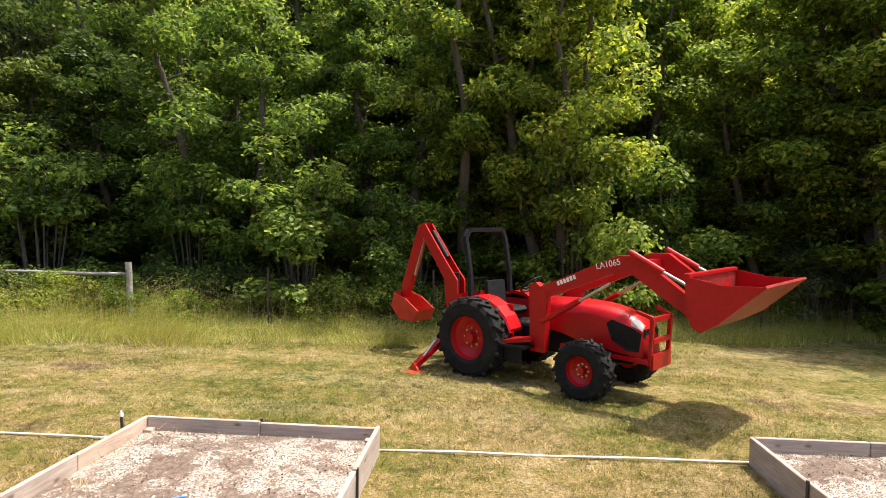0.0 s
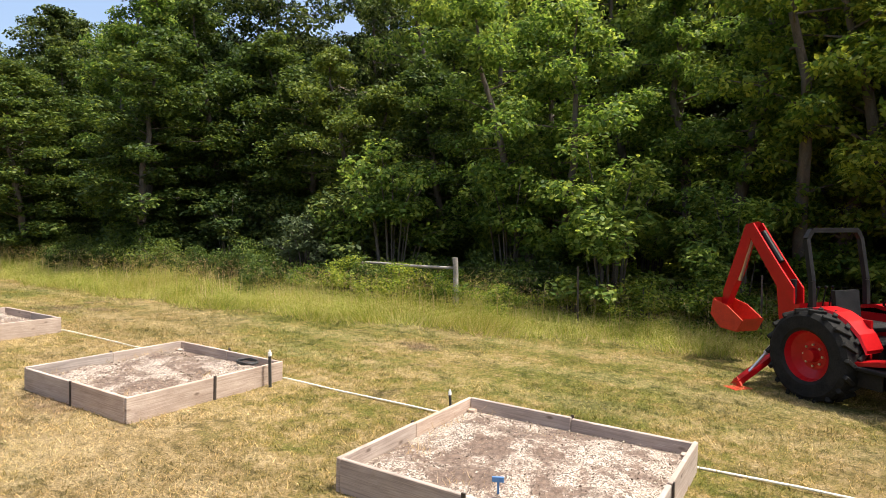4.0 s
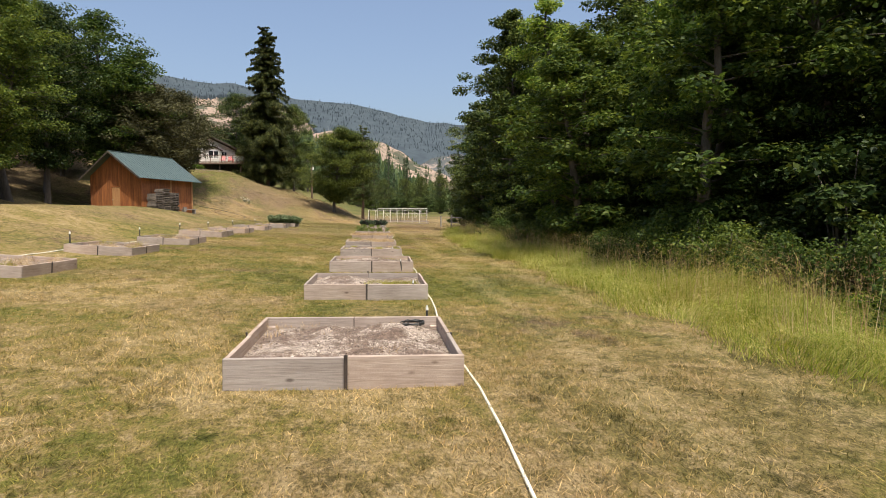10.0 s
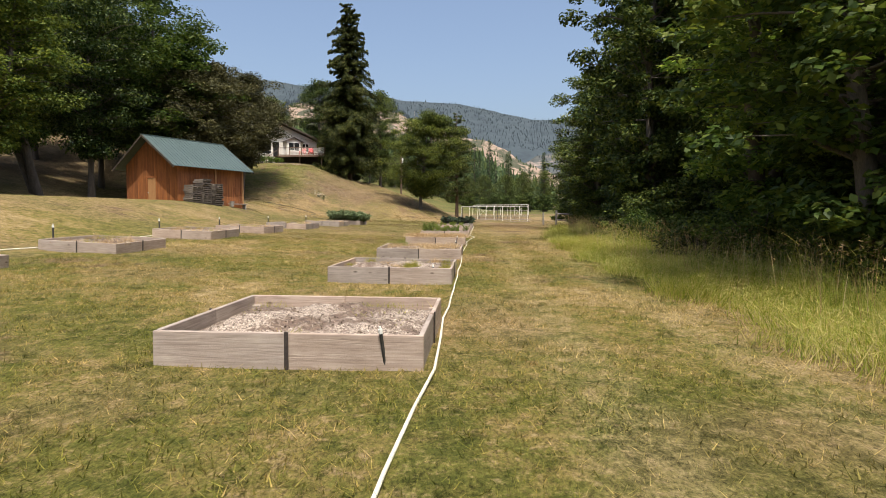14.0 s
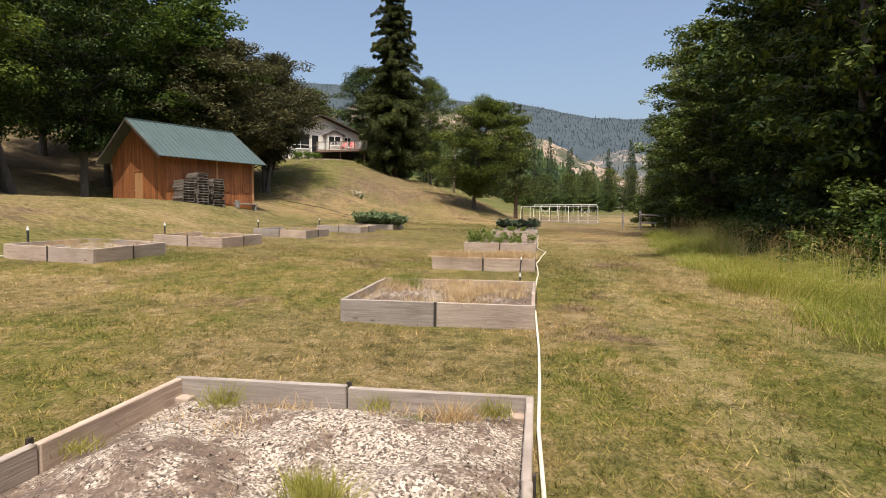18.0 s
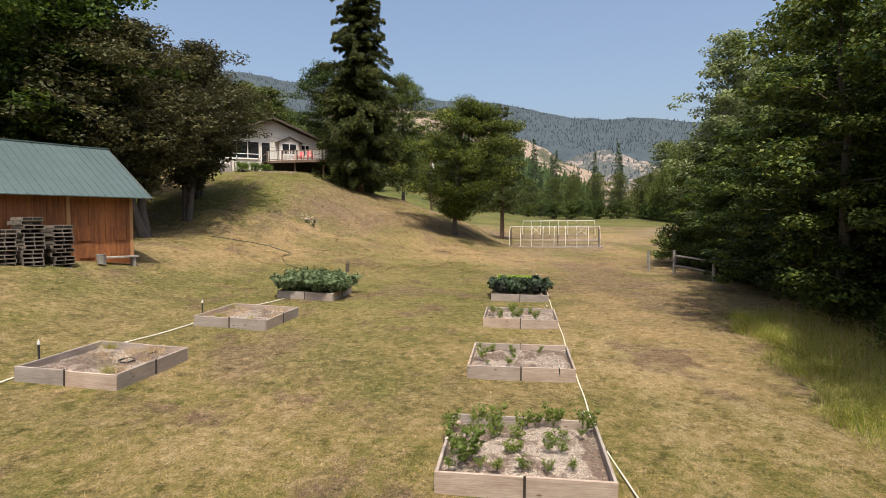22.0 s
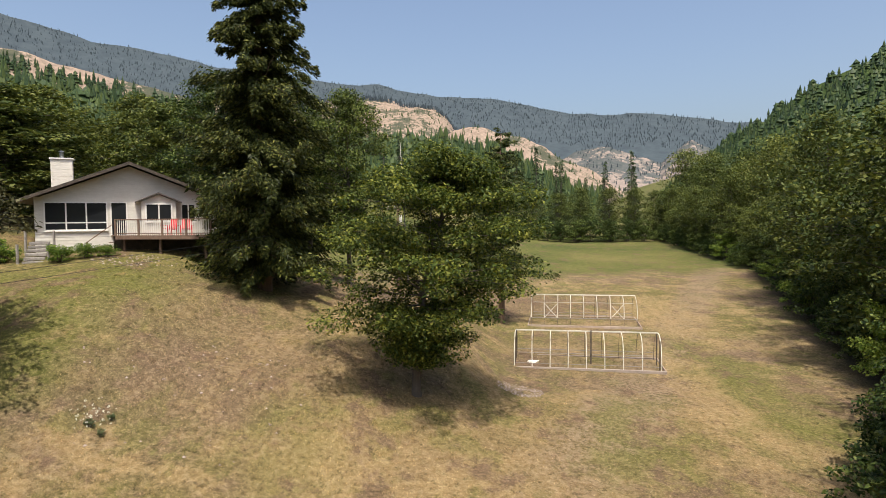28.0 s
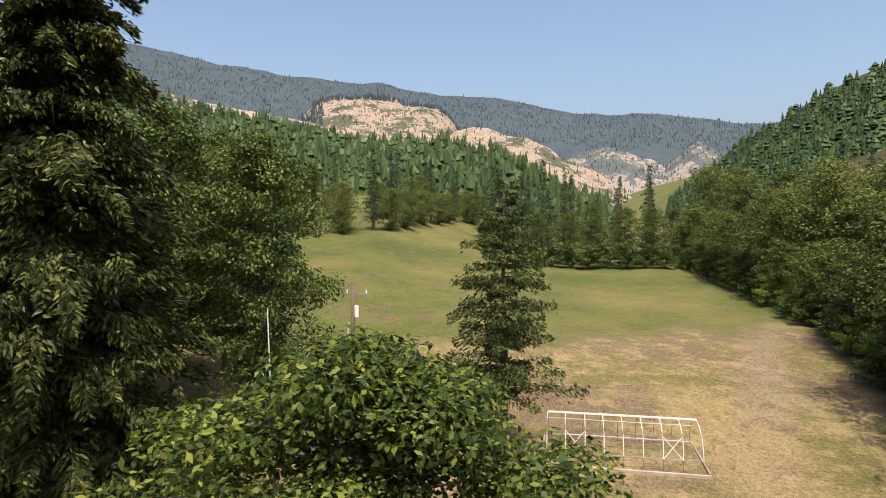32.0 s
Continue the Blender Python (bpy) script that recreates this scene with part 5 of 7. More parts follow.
    part("backrest", bm, M_BLACK, seat)
    # roll bar
    bm = bmesh.new()
    pts = [(-0.2, -0.5, 0.75), (-0.24, -0.5, 1.55), (-0.34, -0.5, 2.12), (-0.34, -0.42, 2.24), (-0.34, 0.42, 2.24), (-0.34, 0.5, 2.12), (-0.24, 0.5, 1.55), (-0.2, 0.5, 0.75)]
    for a, b in zip(pts, pts[1:]):
        beam(bm, a, b, 0.065, 0.065)
    part("roll_bar", bm, M_BLACK, T, "black folding roll bar")
    # loader
    for s in (-1, 1):
        y = s * 0.46
        arm = new("loader_arm")
        arm.parent = T
        bm = bmesh.new()
        prism(bm, [(1.0, y - 0.05, 1.22), (1.02, y - 0.05, 1.42), (2.3, y - 0.05, 1.93), (2.561, y - 0.05, 1.93), (3.274, y - 0.05, 1.42), (3.24, y - 0.05, 1.24), (3.083, y - 0.05, 1.3), (2.474, y - 0.05, 1.7), (2.2, y - 0.05, 1.68)], (0, 0.1, 0))
        part("arm_plate", bm, M_RED, arm)
        bm = bmesh.new()
        prism(bm, [(0.92, y - 0.06, 0.5), (0.9, y - 0.06, 1.46), (1.02, y - 0.06, 1.5), (1.2, y - 0.06, 1.36), (1.16, y - 0.06, 0.5)], (0, 0.12, 0))
        part("upright", bm, M_RED, arm)
        bm = bmesh.new()
        rod(bm, (1.15, y + s * 0.09, 0.95), (1.75, y + s * 0.09, 1.3), 0.042)
        part("lift_cylinder", bm, M_RED, arm)
        bm = bmesh.new()
        rod(bm, (2.474, y + s * 0.09, 1.98), (2.909, y + s * 0.09, 1.75), 0.04)
        part("tilt_cylinder", bm, M_RED, arm)
        bm = bmesh.new()
        rod(bm, (1.75, y + s * 0.09, 1.3), (2.2, y + s * 0.09, 1.56), 0.022)
        part("piston_rod", bm, M_STEEL, arm, "bright steel piston rod")
        bm = bmesh.new()
        rod(bm, (2.909, y + s * 0.09, 1.75), (3.257, y + s * 0.09, 1.58), 0.02)
        part("piston_rod", bm, M_STEEL, arm, "bright steel piston rod")
        bm = bmesh.new()
        prism(bm, [(3.17, y - 0.07, 1.22), (3.344, y - 0.07, 1.16), (3.309, y - 0.07, 1.66), (3.17, y - 0.07, 1.62)], (0, 0.14, 0))
        part("bracket", bm, M_RED, arm)
        # decals on the outer face
        bm = bmesh.new()
        m = Matrix.Translation((1.5, y + s * 0.053, 1.555)) @ Matrix.Rotation(-math.atan2(0.51, 1.28), 4, "Y")
        for i in range(6):
            bmesh.ops.create_cube(bm, size=1.0, matrix=m @ Matrix.Translation((-0.12 + 0.055 * i, 0, 0)) @ Matrix.Diagonal((0.04, 0.004, 0.06, 1)))
        part("decal", bm, M_DECAL, arm, "pale lettering bar")
    bm = bmesh.new()
    beam(bm, (2.404, -0.46, 1.8), (2.404, 0.46, 1.8), 0.11, 0.11)
    part("cross_tube", bm, M_RED, T)
    bucket = new("loader_bucket")
    bucket.parent = T
    bm = bmesh.new()
    outline = [(3.274, 1.75), (3.292, 1.4), (3.344, 1.18), (3.448, 1.1), (3.649, 1.22), (4.144, 1.66), (4.127, 1.685), (3.64, 1.26), (3.457, 1.135), (3.37, 1.2), (3.318, 1.42), (3.309, 1.75)]
    prism(bm, [(x, -0.8, z) for x, z in outline], (0, 1.6, 0))
    part("bucket_shell", bm, M_BUCKET, bucket, "dark red-brown bucket shell")
    for s in (-1, 1):
        bm = bmesh.new()
        prism(bm, [(3.283, s * 0.8, 1.74), (3.301, s * 0.8, 1.36), (3.361, s * 0.8, 1.16), (3.457, s * 0.8, 1.11), (3.657, s * 0.8, 1.22), (4.144, s * 0.8, 1.67), (3.692, s * 0.8, 1.66)], (0, s * 0.014, 0))
        part("side_plate", bm, M_RED, bucket)
    bm = bmesh.new()
    box(bm, 3.257, 3.327, -0.8, 0.8, 1.72, 1.77, 0.008)
    part("top_lip", bm, M_RED, bucket)
    # backhoe
    hoe = new("backhoe")
    hoe.parent = T
    bm = bmesh.new()
    box(bm, -0.85, -0.5, -0.42, 0.42, 0.42, 0.66, 0.02)
    prism(bm, [(-0.6, -0.3, 0.6), (-0.9, -0.3, 0.6), (-0.78, -0.3, 1.15), (-0.6, -0.3, 1.2)], (0, 0.6, 0))
    part("main_frame", bm, M_RED, hoe)
    bm = bmesh.new()
    rod(bm, (-0.98, 0, 0.4), (-0.98, 0, 0.85), 0.1, n=14)
    box(bm, -1.15, -0.85, -0.12, 0.12, 0.45, 0.78, 0.02)
    part("swing_post", bm, M_RED, hoe)
    for s in (-1, 1):
        bm = bmesh.new()
        y = s * 0.075
        prism(bm, [(-0.98, y, 0.52), (-0.86, y, 0.62), (-0.88, y, 1.38), (-1.12, y, 1.66), (-1.66, y, 2.34), (-1.8, y, 2.32), (-1.78, y, 2.2), (-1.18, y, 1.38), (-1.1, y, 0.6)], (0, s * 0.03, 0))
        part("boom_plate", bm, M_RED, hoe)
    bm = bmesh.new()
    rod(bm, (-0.98, 0, 0.9), (-0.98, 0, 1.5), 0.05)
    rod(bm, (-1.2, 0, 1.75), (-1.55, 0, 2.2), 0.045)
    part("boom_cylinder", bm, M_BLACK, hoe)
    bm = bmesh.new()
    prism(bm, [(-1.66, -0.06, 2.36), (-1.86, -0.06, 2.3), (-2.3, -0.06, 1.22), (-2.34, -0.06, 0.98), (-2.22, -0.06, 0.98), (-1.95, -0.06, 1.55)], (0, 0.12, 0))
    part("dipper_arm", bm, M_RED, hoe)
    bm = bmesh.new()
    rod(bm, (-1.75, 0.0, 2.2), (-2.02, 0.0, 1.4), 0.04)
    part("dipper_cylinder", bm, M_STEEL, hoe)
    bm = bmesh.new()
    for s in (-1, 1):
        prism(bm, [(-2.36, s * 0.2, 1.06), (-2.42, s * 0.2, 0.8), (-2.2, s * 0.2, 0.6), (-1.85, s * 0.2, 0.58), (-1.72, s * 0.2, 0.78), (-2.05, s * 0.2, 0.98)], (0, s * 0.02, 0))
    ol = [(-2.36, 1.06), (-2.42, 0.8), (-2.2, 0.6), (-1.85, 0.58), (-1.72, 0.78)]
    prism(bm, [(x, -0.2, z) for x, z in ol] + [(x + 0.02, -0.2, z + 0.025) for x, z in ol[::-1]], (0, 0.4, 0))
    part("digging_bucket", bm, M_REDDIRTY, hoe)
    for s in (-1, 1):
        leg = new("stabilizer")
        leg.parent = T
        bm = bmesh.new()
        beam(bm, (-0.72, s * 0.4, 0.58), (-0.78, s * 1.22, 0.1), 0.1, 0.08)
        part("leg", bm, M_RED, leg)
        bm = bmesh.new()
        prism(bm, [(-0.98, s * 1.12, 0.02), (-0.58, s * 1.12, 0.02), (-0.6, s * 1.42, 0.03), (-0.96, s * 1.42, 0.03)], (0, 0, 0.03))
        prism(bm, [(-0.9, s * 1.2, 0.05), (-0.66, s * 1.2, 0.05), (-0.78, s * 1.2, 0.18)], (0, s * 0.03, 0))
        part("foot", bm, M_REDDIRTY, leg)
        bm = bmesh.new()
        rod(bm, (-0.66, s * 0.42, 0.85), (-0.7, s * 0.8, 0.5), 0.035)
        rod(bm, (-0.7, s * 0.8, 0.5), (-0.74, s * 1.05, 0.25), 0.018)
        part("cylinder", bm, M_STEEL, leg)
    bm = bmesh.new()
    for i, y in enumerate((-0.2, -0.07, 0.07, 0.2)):
        rod(bm, (-0.55, y, 1.15), (-0.5, y, 1.42), 0.01, n=6)
        bmesh.ops.create_uvsphere(bm, u_segments=6, v_segments=4, radius=0.022, matrix=Matrix.Translation((-0.5, y, 1.43)))
    part("levers", bm, M_BLACK, T)["kind"] = "stuff"
    # model number on the loader arm
    cu = bpy.data.curves.new("model_number", "FONT")
    cu.body, cu.size, cu.extrude = "LA1065", 0.115, 0.001
    me = bpy.data.objects.new("tmp", cu)
    scene.collection.objects.link(me)
    bpy.context.view_layer.update()
    mesh = bpy.data.meshes.new_from_object(me.evaluated_get(bpy.context.evaluated_depsgraph_get()))
    bpy.data.objects.remove(me)
    mesh.materials.append(M_DECAL)
    num = new("model_number", mesh)
    num.parent = T
    num.matrix_local = Matrix.Translation((1.98, -0.5155, 1.735)) @ Matrix.Rotation(-math.atan2(0.3, 1.28), 4, "Y") @ Matrix.Rotation(radians(90), 4, "X")
    return T


tractor()


# ---- shed ----
M_PLANK = plain("shed_cedar", (0.15, 0.05, 0.018), (0.38, 0.14, 0.042), 1.6, 0.75, stretch=(6, 6, 0.5), relief=0.35, vary=0.22)
M_ROOFGREEN = plain("roof_green_metal", (0.07, 0.104, 0.1), (0.1, 0.14, 0.134), 0.9, 0.45, 0.2, relief=0.03)
M_DOORWOOD = plain("door_wood", (0.34, 0.17, 0.07), (0.5, 0.27, 0.12), 2.5, 0.7, stretch=(5, 5, 0.5), relief=0.2)


def shed():
    # x along the front wall from its near corner, y into the building
    S = thing("shed", "orange cedar plank shed with a green metal roof", "shed", Matrix.Translation((-58.25, -9.15, 2.72)) @ Matrix.Rotation(radians(150), 4, "Z"))
    L, W, H, P = 5.5, 5.3, 2.89, 4.7
    r = random.Random(3)
    front = new("front_wall")
    front.parent = S
    gable = new("gable_wall")
    gable.parent = S
    n = 26
    for i in range(n):
        bm = bmesh.new()
        x0 = L * i / n
        box(bm, x0 + 0.004, x0 + L / n - 0.004, -0.03 + r.uniform(0, 0.012), 0.01, -0.3, H, 0.003)
        part("plank", bm, M_PLANK, front)
    n = 30
    for i in range(n):
        y0, y1 = W * i / n, W * (i + 1) / n
        if 2.1 < (y0 + y1) / 2 < 3.0:
            lo = 1.95
        else:
            lo = -0.3
        z0, z1 = (H + (P - H) * (1 - abs(y - W / 2) / (W / 2)) for y in (y0, y1))
        bm = bmesh.new()
        d = r.uniform(0, 0.012)
        prism(bm, [(-0.03 + d, y0 + 0.004, lo), (-0.03 + d, y1 - 0.004, lo), (-0.03 + d, y1 - 0.004, z1), (-0.03 + d, y0 + 0.004, z0)], (0.035, 0, 0))
        part("plank", bm, M_PLANK, gable)
    bm = bmesh.new()
    prism(bm, [(0.012, 0, -0.3), (0.012, W, -0.3), (0.012, W, H - 0.02), (0.012, W / 2, P - 0.02), (0.012, 0, H - 0.02)], (L - 0.02, 0, 0))
    part("wall_core", bm, M_DARKWOOD, S)
    door = new("shed_door")
    door.parent = S
    for i in range(5):
        bm = bmesh.new()
        box(bm, -0.035, 0.008, 2.12 + i * 0.17, 2.12 + (i + 1) * 0.17 - 0.006, -0.02, 1.93, 0.003)
        part("plank", bm, M_DOORWOOD, door)
    bm = bmesh.new()
    for y in (2.04, 3.0):
        box(bm, -0.06, -0.028, y, y + 0.08, -0.05, 2.03)
    box(bm, -0.06, -0.028, 2.04, 3.08, 1.95, 2.05)
    part("frame", bm, M_PLANK, door)
    bm = bmesh.new()
    rod(bm, (-0.08, 2.9, 0.95), (-0.035, 2.9, 0.95), 0.03)
    part("knob", bm, M_STEEL, door)
    # shutters on the front wall
    for x0, z0 in ((3.35, 0.9), (3.45, 0.25), (4.75, 0.9)):
        bm = bmesh.new()
        box(bm, x0, x0 + 0.5, -0.06, -0.032, z0, z0 + 0.55, 0.005)
        part("shutter", bm, M_PLANK, S, "plain plank hatch")
    for x0 in (3.0, 5.42):
        bm = bmesh.new()
        box(bm, x0, x0 + 0.13, -0.065, -0.032, -0.3, H, 0.004)
        part("batten", bm, M_DOORWOOD, S)
    # roof: two sheets with ribs, barge boards
    for s in (0, 1):
        y_eave, y_ridge = (-0.55, W / 2) if s == 0 else (W + 0.55, W / 2)
        slope = (P - H) / (W / 2)
        z_e, z_r = H - 0.55 * slope + 0.06, P + 0.06
        roof = new("roof_sheet")
        roof.parent = S
        bm = bmesh.new()
        prism(bm, [(-0.65, y_eave, z_e), (L + 0.6, y_eave, z_e), (L + 0.6, y_ridge, z_r), (-0.65, y_ridge, z_r)], (0, 0, 0.03))
        part("metal_sheet", bm, M_ROOFGREEN, roof)
        for i in range(23):
            bm = bmesh.new()
            x = -0.6 + (L + 1.15) * i / 22
            beam(bm, (x, y_eave, z_e + 0.036), (x, y_ridge, z_r + 0.036), 0.03, 0.022)
            part("rib", bm, M_ROOFGREEN, roof)
        for x in (-0.68, L + 0.6):
            bm = bmesh.new()
            prism(bm, [(x, y_eave, z_e - 0.12), (x, y_eave, z_e + 0.03), (x, y_ridge, z_r + 0.03), (x, y_ridge, z_r - 0.12)], (0.03, 0, 0))
            part("barge_board", bm, M_DARKWOOD, roof)
    bm = bmesh.new()
    beam(bm, (-0.66, W / 2, P + 0.1), (L + 0.61, W / 2, P + 0.1), 0.16, 0.05)
    part("ridge_cap", bm, M_ROOFGREEN, S)
    return S


shed_ob = shed()
SHED = shed_ob.matrix_world.copy()


M_PALLET = plain("pallet_wood", (0.09, 0.075, 0.062), (0.25, 0.21, 0.175), 4, 0.9, relief=0.4, vary=0.3)


def pallet(m, label):
    p = thing("pallet", label, "pallet", m, "stacked wooden pallets by the shed")
    for i in range(6):
        bm = bmesh.new()
        box(bm, 0, 1.2, i * 0.176, i * 0.176 + 0.12, 0.114, 0.137)
        part("top_slat", bm, M_PALLET, p)
    for i in range(3):
        bm = bmesh.new()
        box(bm, 0, 1.2, i * 0.45, i * 0.45 + 0.1, 0, 0.02)
        part("bottom_slat", bm, M_PALLET, p)
        bm = bmesh.new()
        box(bm, i * 0.575, i * 0.575 + 0.05, 0, 1.0, 0.02, 0.114)
        part("bearer", bm, M_PALLET, p)
    return p


first = None
for stack, (x0, y0, count) in enumerate(((0.1, -1.35, 10), (0.98, -1.3, 13), (1.95, -1.25, 11))):
    for i in range(count):
        m = SHED @ pose(x0 + R0.uniform(-0.06, 0.06), y0 + R0.uniform(-0.06, 0.06), -0.1 + 0.139 * i + 0.1, 0, 0, R0.uniform(-4, 4)) @ Matrix.Diagonal((0.74, 0.95, 1, 1))
        if first is None:
            first = pallet(m, "grey weathered wooden pallet stacked against the shed")
        else:
            copy_thing(first, m)
bench = thing("plank_bench", "low grey plank bench against the shed wall", "bench", SHED @ pose(4.0, -0.5, 0.1))
for nm, args in (("seat", (0, 1.5, 0, 0.35, 0.12, 0.18)), ("leg", (0.1, 0.2, 0.03, 0.32, -0.3, 0.12)), ("leg", (1.3, 1.4, 0.03, 0.32, -0.3, 0.12))):
    bm = bmesh.new()
    box(bm, *args, 0.005)
    part(nm, bm, M_GREYWOOD, bench)
bucket = thing("bucket", "pale grey plastic bucket beside the pallets", "bucket", SHED @ pose(3.85, -0.75, 0.05))
bm = bmesh.new()
bmesh.ops.create_cone(bm, segments=18, radius1=0.13, radius2=0.17, depth=0.36, cap_ends=False, matrix=pose(0, 0, 0.18))
bmesh.ops.create_circle(bm, segments=18, radius=0.13, cap_ends=True)
part("pail", bm, M_GREYWOOD, bucket)
bm = bmesh.new()
for i in range(18):
    a, b = 2 * math.pi * i / 18, 2 * math.pi * (i + 1) / 18
    rod(bm, (0.172 * math.cos(a), 0.172 * math.sin(a), 0.355), (0.172 * math.cos(b), 0.172 * math.sin(b), 0.355), 0.01, n=5)
part("rim", bm, M_GREYWOOD, bucket)


# ---- house ----
M_SIDING = plain("white_siding", (0.6, 0.565, 0.5), (0.72, 0.685, 0.62), 2.0, 0.7, stretch=(1, 1, 3), relief=0.1, vary=0.04)
M_TRIM = plain("white_trim", (0.72, 0.7, 0.66), (0.82, 0.8, 0.76), 4, 0.5, relief=0.03)
M_ROOF = plain("brown_shingle", (0.07, 0.055, 0.045), (0.15, 0.12, 0.1), 7, 0.9, relief=0.4)
M_DECKWOOD = plain("deck_brown", (0.12, 0.075, 0.055), (0.24, 0.16, 0.115), 5, 0.8, relief=0.2, vary=0.12)
M_CHAIR = plain("red_chair_paint", (0.55, 0.02, 0.03), (0.7, 0.035, 0.04), 4, 0.5, relief=0.03)


def glass_mat():
    m, nt, b = mat("window_glass", 0.05)
    b.inputs["Base Color"].default_value = (0.02, 0.022, 0.025, 1)
    b.inputs["Specular IOR Level"].default_value = 0.6
    return m


M_GLASS = glass_mat()


def window(parent, x0, x1, z0, z1, y, split, frame_w=0.07, sill=True):
    w = new("window")
    w.parent = parent
    bm = bmesh.new()
    box(bm, x0, x1, y - 0.03, y - 0.012, z0, z1)
    part("pane", bm, M_GLASS, w, "dark reflecting window glass")
    bars = [(x0 - frame_w, x0, z0 - frame_w, z1 + frame_w), (x1, x1 + frame_w, z0 - frame_w, z1 + frame_w), (x0, x1, z1, z1 + frame_w), (x0, x1, z0 - frame_w, z0)]
    bars += [(x0 + (x1 - x0) * f - 0.04, x0 + (x1 - x0) * f + 0.04, z0, z1) for f in split]
    for a, b, c, d in bars:
        bm = bmesh.new()
        box(bm, a, b, y - 0.06, y - 0.005, c, d, 0.004)
        part("frame_bar", bm, M_TRIM, w, "white window frame")
    if sill:
        bm = bmesh.new()
        box(bm, x0 - 0.1, x1 + 0.1, y - 0.1, y - 0.005, z0 - frame_w - 0.05, z0 - frame_w, 0.004)
        part("sill", bm, M_TRIM, w)
    return w


def house():
    # x along the front from its near left corner, y into the house, z from the wall's foot
    Z0 = 9.55
    Hs = thing("house", "white clapboard bungalow with a brown roof on the hill", "house", Matrix.Translation((-98.3, -17.4, Z0)) @ Matrix.Rotation(radians(120), 4, "Z"))
    L, D, H, P = 10.2, 10.0, 3.1, 5.15
    front = new("front_wall")
    front.parent = Hs
    z = -0.4
    while z < P:
        z1 = z + 0.2
        if z < H:
            a, b = 0.0, L
        else:
            k = (z1 - H) / (P - H)
            a, b = L / 2 * k, L - L / 2 * k
        if b - a > 0.2:
            bm = bmesh.new()
            prism(bm, [(a, -0.035, z), (b, -0.035, z), (b, -0.012, z1 - 0.004), (a, -0.012, z1 - 0.004)], (0, 0.02, 0))
            part("clapboard", bm, M_SIDING, front)
        z = z1
    bm = bmesh.new()
    prism(bm, [(0, 0, -1.5), (L, 0, -1.5), (L, 0, H), (L / 2, 0, P), (0, 0, H)], (0, D, 0))
    part("wall", bm, M_SIDING, Hs)
    window(Hs, 0.55, 3.75, 1.25, 2.85, -0.035, (0.333, 0.667), 0.08)
    bm = bmesh.new()
    box(bm, 0.5, 3.8, -0.09, -0.04, 1.62, 1.69)
    part("window_rail", bm, M_TRIM, Hs)
    door = new("door")
    door.parent = Hs
    bm = bmesh.new()
    box(bm, 4.05, 4.85, -0.06, -0.03, 0.85, 2.85)
    part("door_leaf", bm, M_GLASS, door, "dark glazed door")
    for a, b, c, d in ((3.97, 4.05, 0.85, 2.93), (4.85, 4.93, 0.85, 2.93), (4.05, 4.85, 2.85, 2.93)):
        bm = bmesh.new()
        box(bm, a, b, -0.08, -0.02, c, d)
        part("frame_bar", bm, M_TRIM, door)
    # bay with its own little roof
    bay = new("bay_window")
    bay.parent = Hs
    bm = bmesh.new()
    prism(bm, [(5.7, -0.6, 0.3), (7.7, -0.6, 0.3), (7.7, -0.6, 2.95), (6.7, -0.6, 3.4), (5.7, -0.6, 2.95)], (0, 0.6, 0))
    part("bay_wall", bm, M_SIDING, bay)
    window(bay, 6.0, 7.4, 1.75, 2.75, -0.6, (0.5,), 0.09)
    for s in (-1, 1):
        bm = bmesh.new()
        prism(bm, [(6.7, -0.85, 3.52), (6.7 + s * 1.35, -0.85, 2.92), (6.7 + s * 1.35, -0.85, 2.86), (6.7, -0.85, 3.44)], (0, 0.86, 0))
        part("bay_roof", bm, M_ROOF, bay)
    window(Hs, 8.1, 8.85, 1.7, 2.75, -0.035, (0.5,), 0.07)
    for s, xe in ((-1, -0.85), (1, L + 0.85)):
        roof = new("roof_side")
        roof.parent = Hs
        slope = (P - H) / (L / 2)
        ze = H - 0.85 * slope + 0.12
        bm = bmesh.new()
        prism(bm, [(xe, -0.9, ze), (L / 2, -0.9, P + 0.12), (L / 2, -0.9, P + 0.24), (xe, -0.9, ze + 0.12)], (0, D + 1.6, 0))
        part("shingles", bm, M_ROOF, roof)["kind"] = "stuff"
        bm = bmesh.new()
        prism(bm, [(xe, -0.93, ze - 0.08), (L / 2, -0.93, P + 0.04), (L / 2, -0.93, P + 0.24), (xe, -0.93, ze + 0.12)], (0, 0.028, 0))
        part("fascia", bm, M_DARKWOOD, roof)
    ch = new("chimney")
    ch.parent = Hs
    for i in range(10):
        bm = bmesh.new()
        box(bm, 0.7, 1.9, 2.5, 3.4, 3.5 + i * 0.22, 3.5 + i * 0.22 + 0.215, 0.012)
        part("clapboard", bm, M_SIDING, ch)
    bm = bmesh.new()
    box(bm, 0.63, 1.97, 2.43, 3.47, 5.7, 5.78)
    part("cap", bm, M_TRIM, ch)
    bm = bmesh.new()
    rod(bm, (1.3, 2.95, 5.78), (1.3, 2.95, 6.15), 0.13, n=12)
    rod(bm, (1.3, 2.95, 6.2), (1.3, 2.95, 6.27), 0.2, 0.05, n=12)
    part("flue", bm, M_STEEL, ch)
    return Hs


HOUSE = house().matrix_world.copy()
INV = HOUSE.inverted()


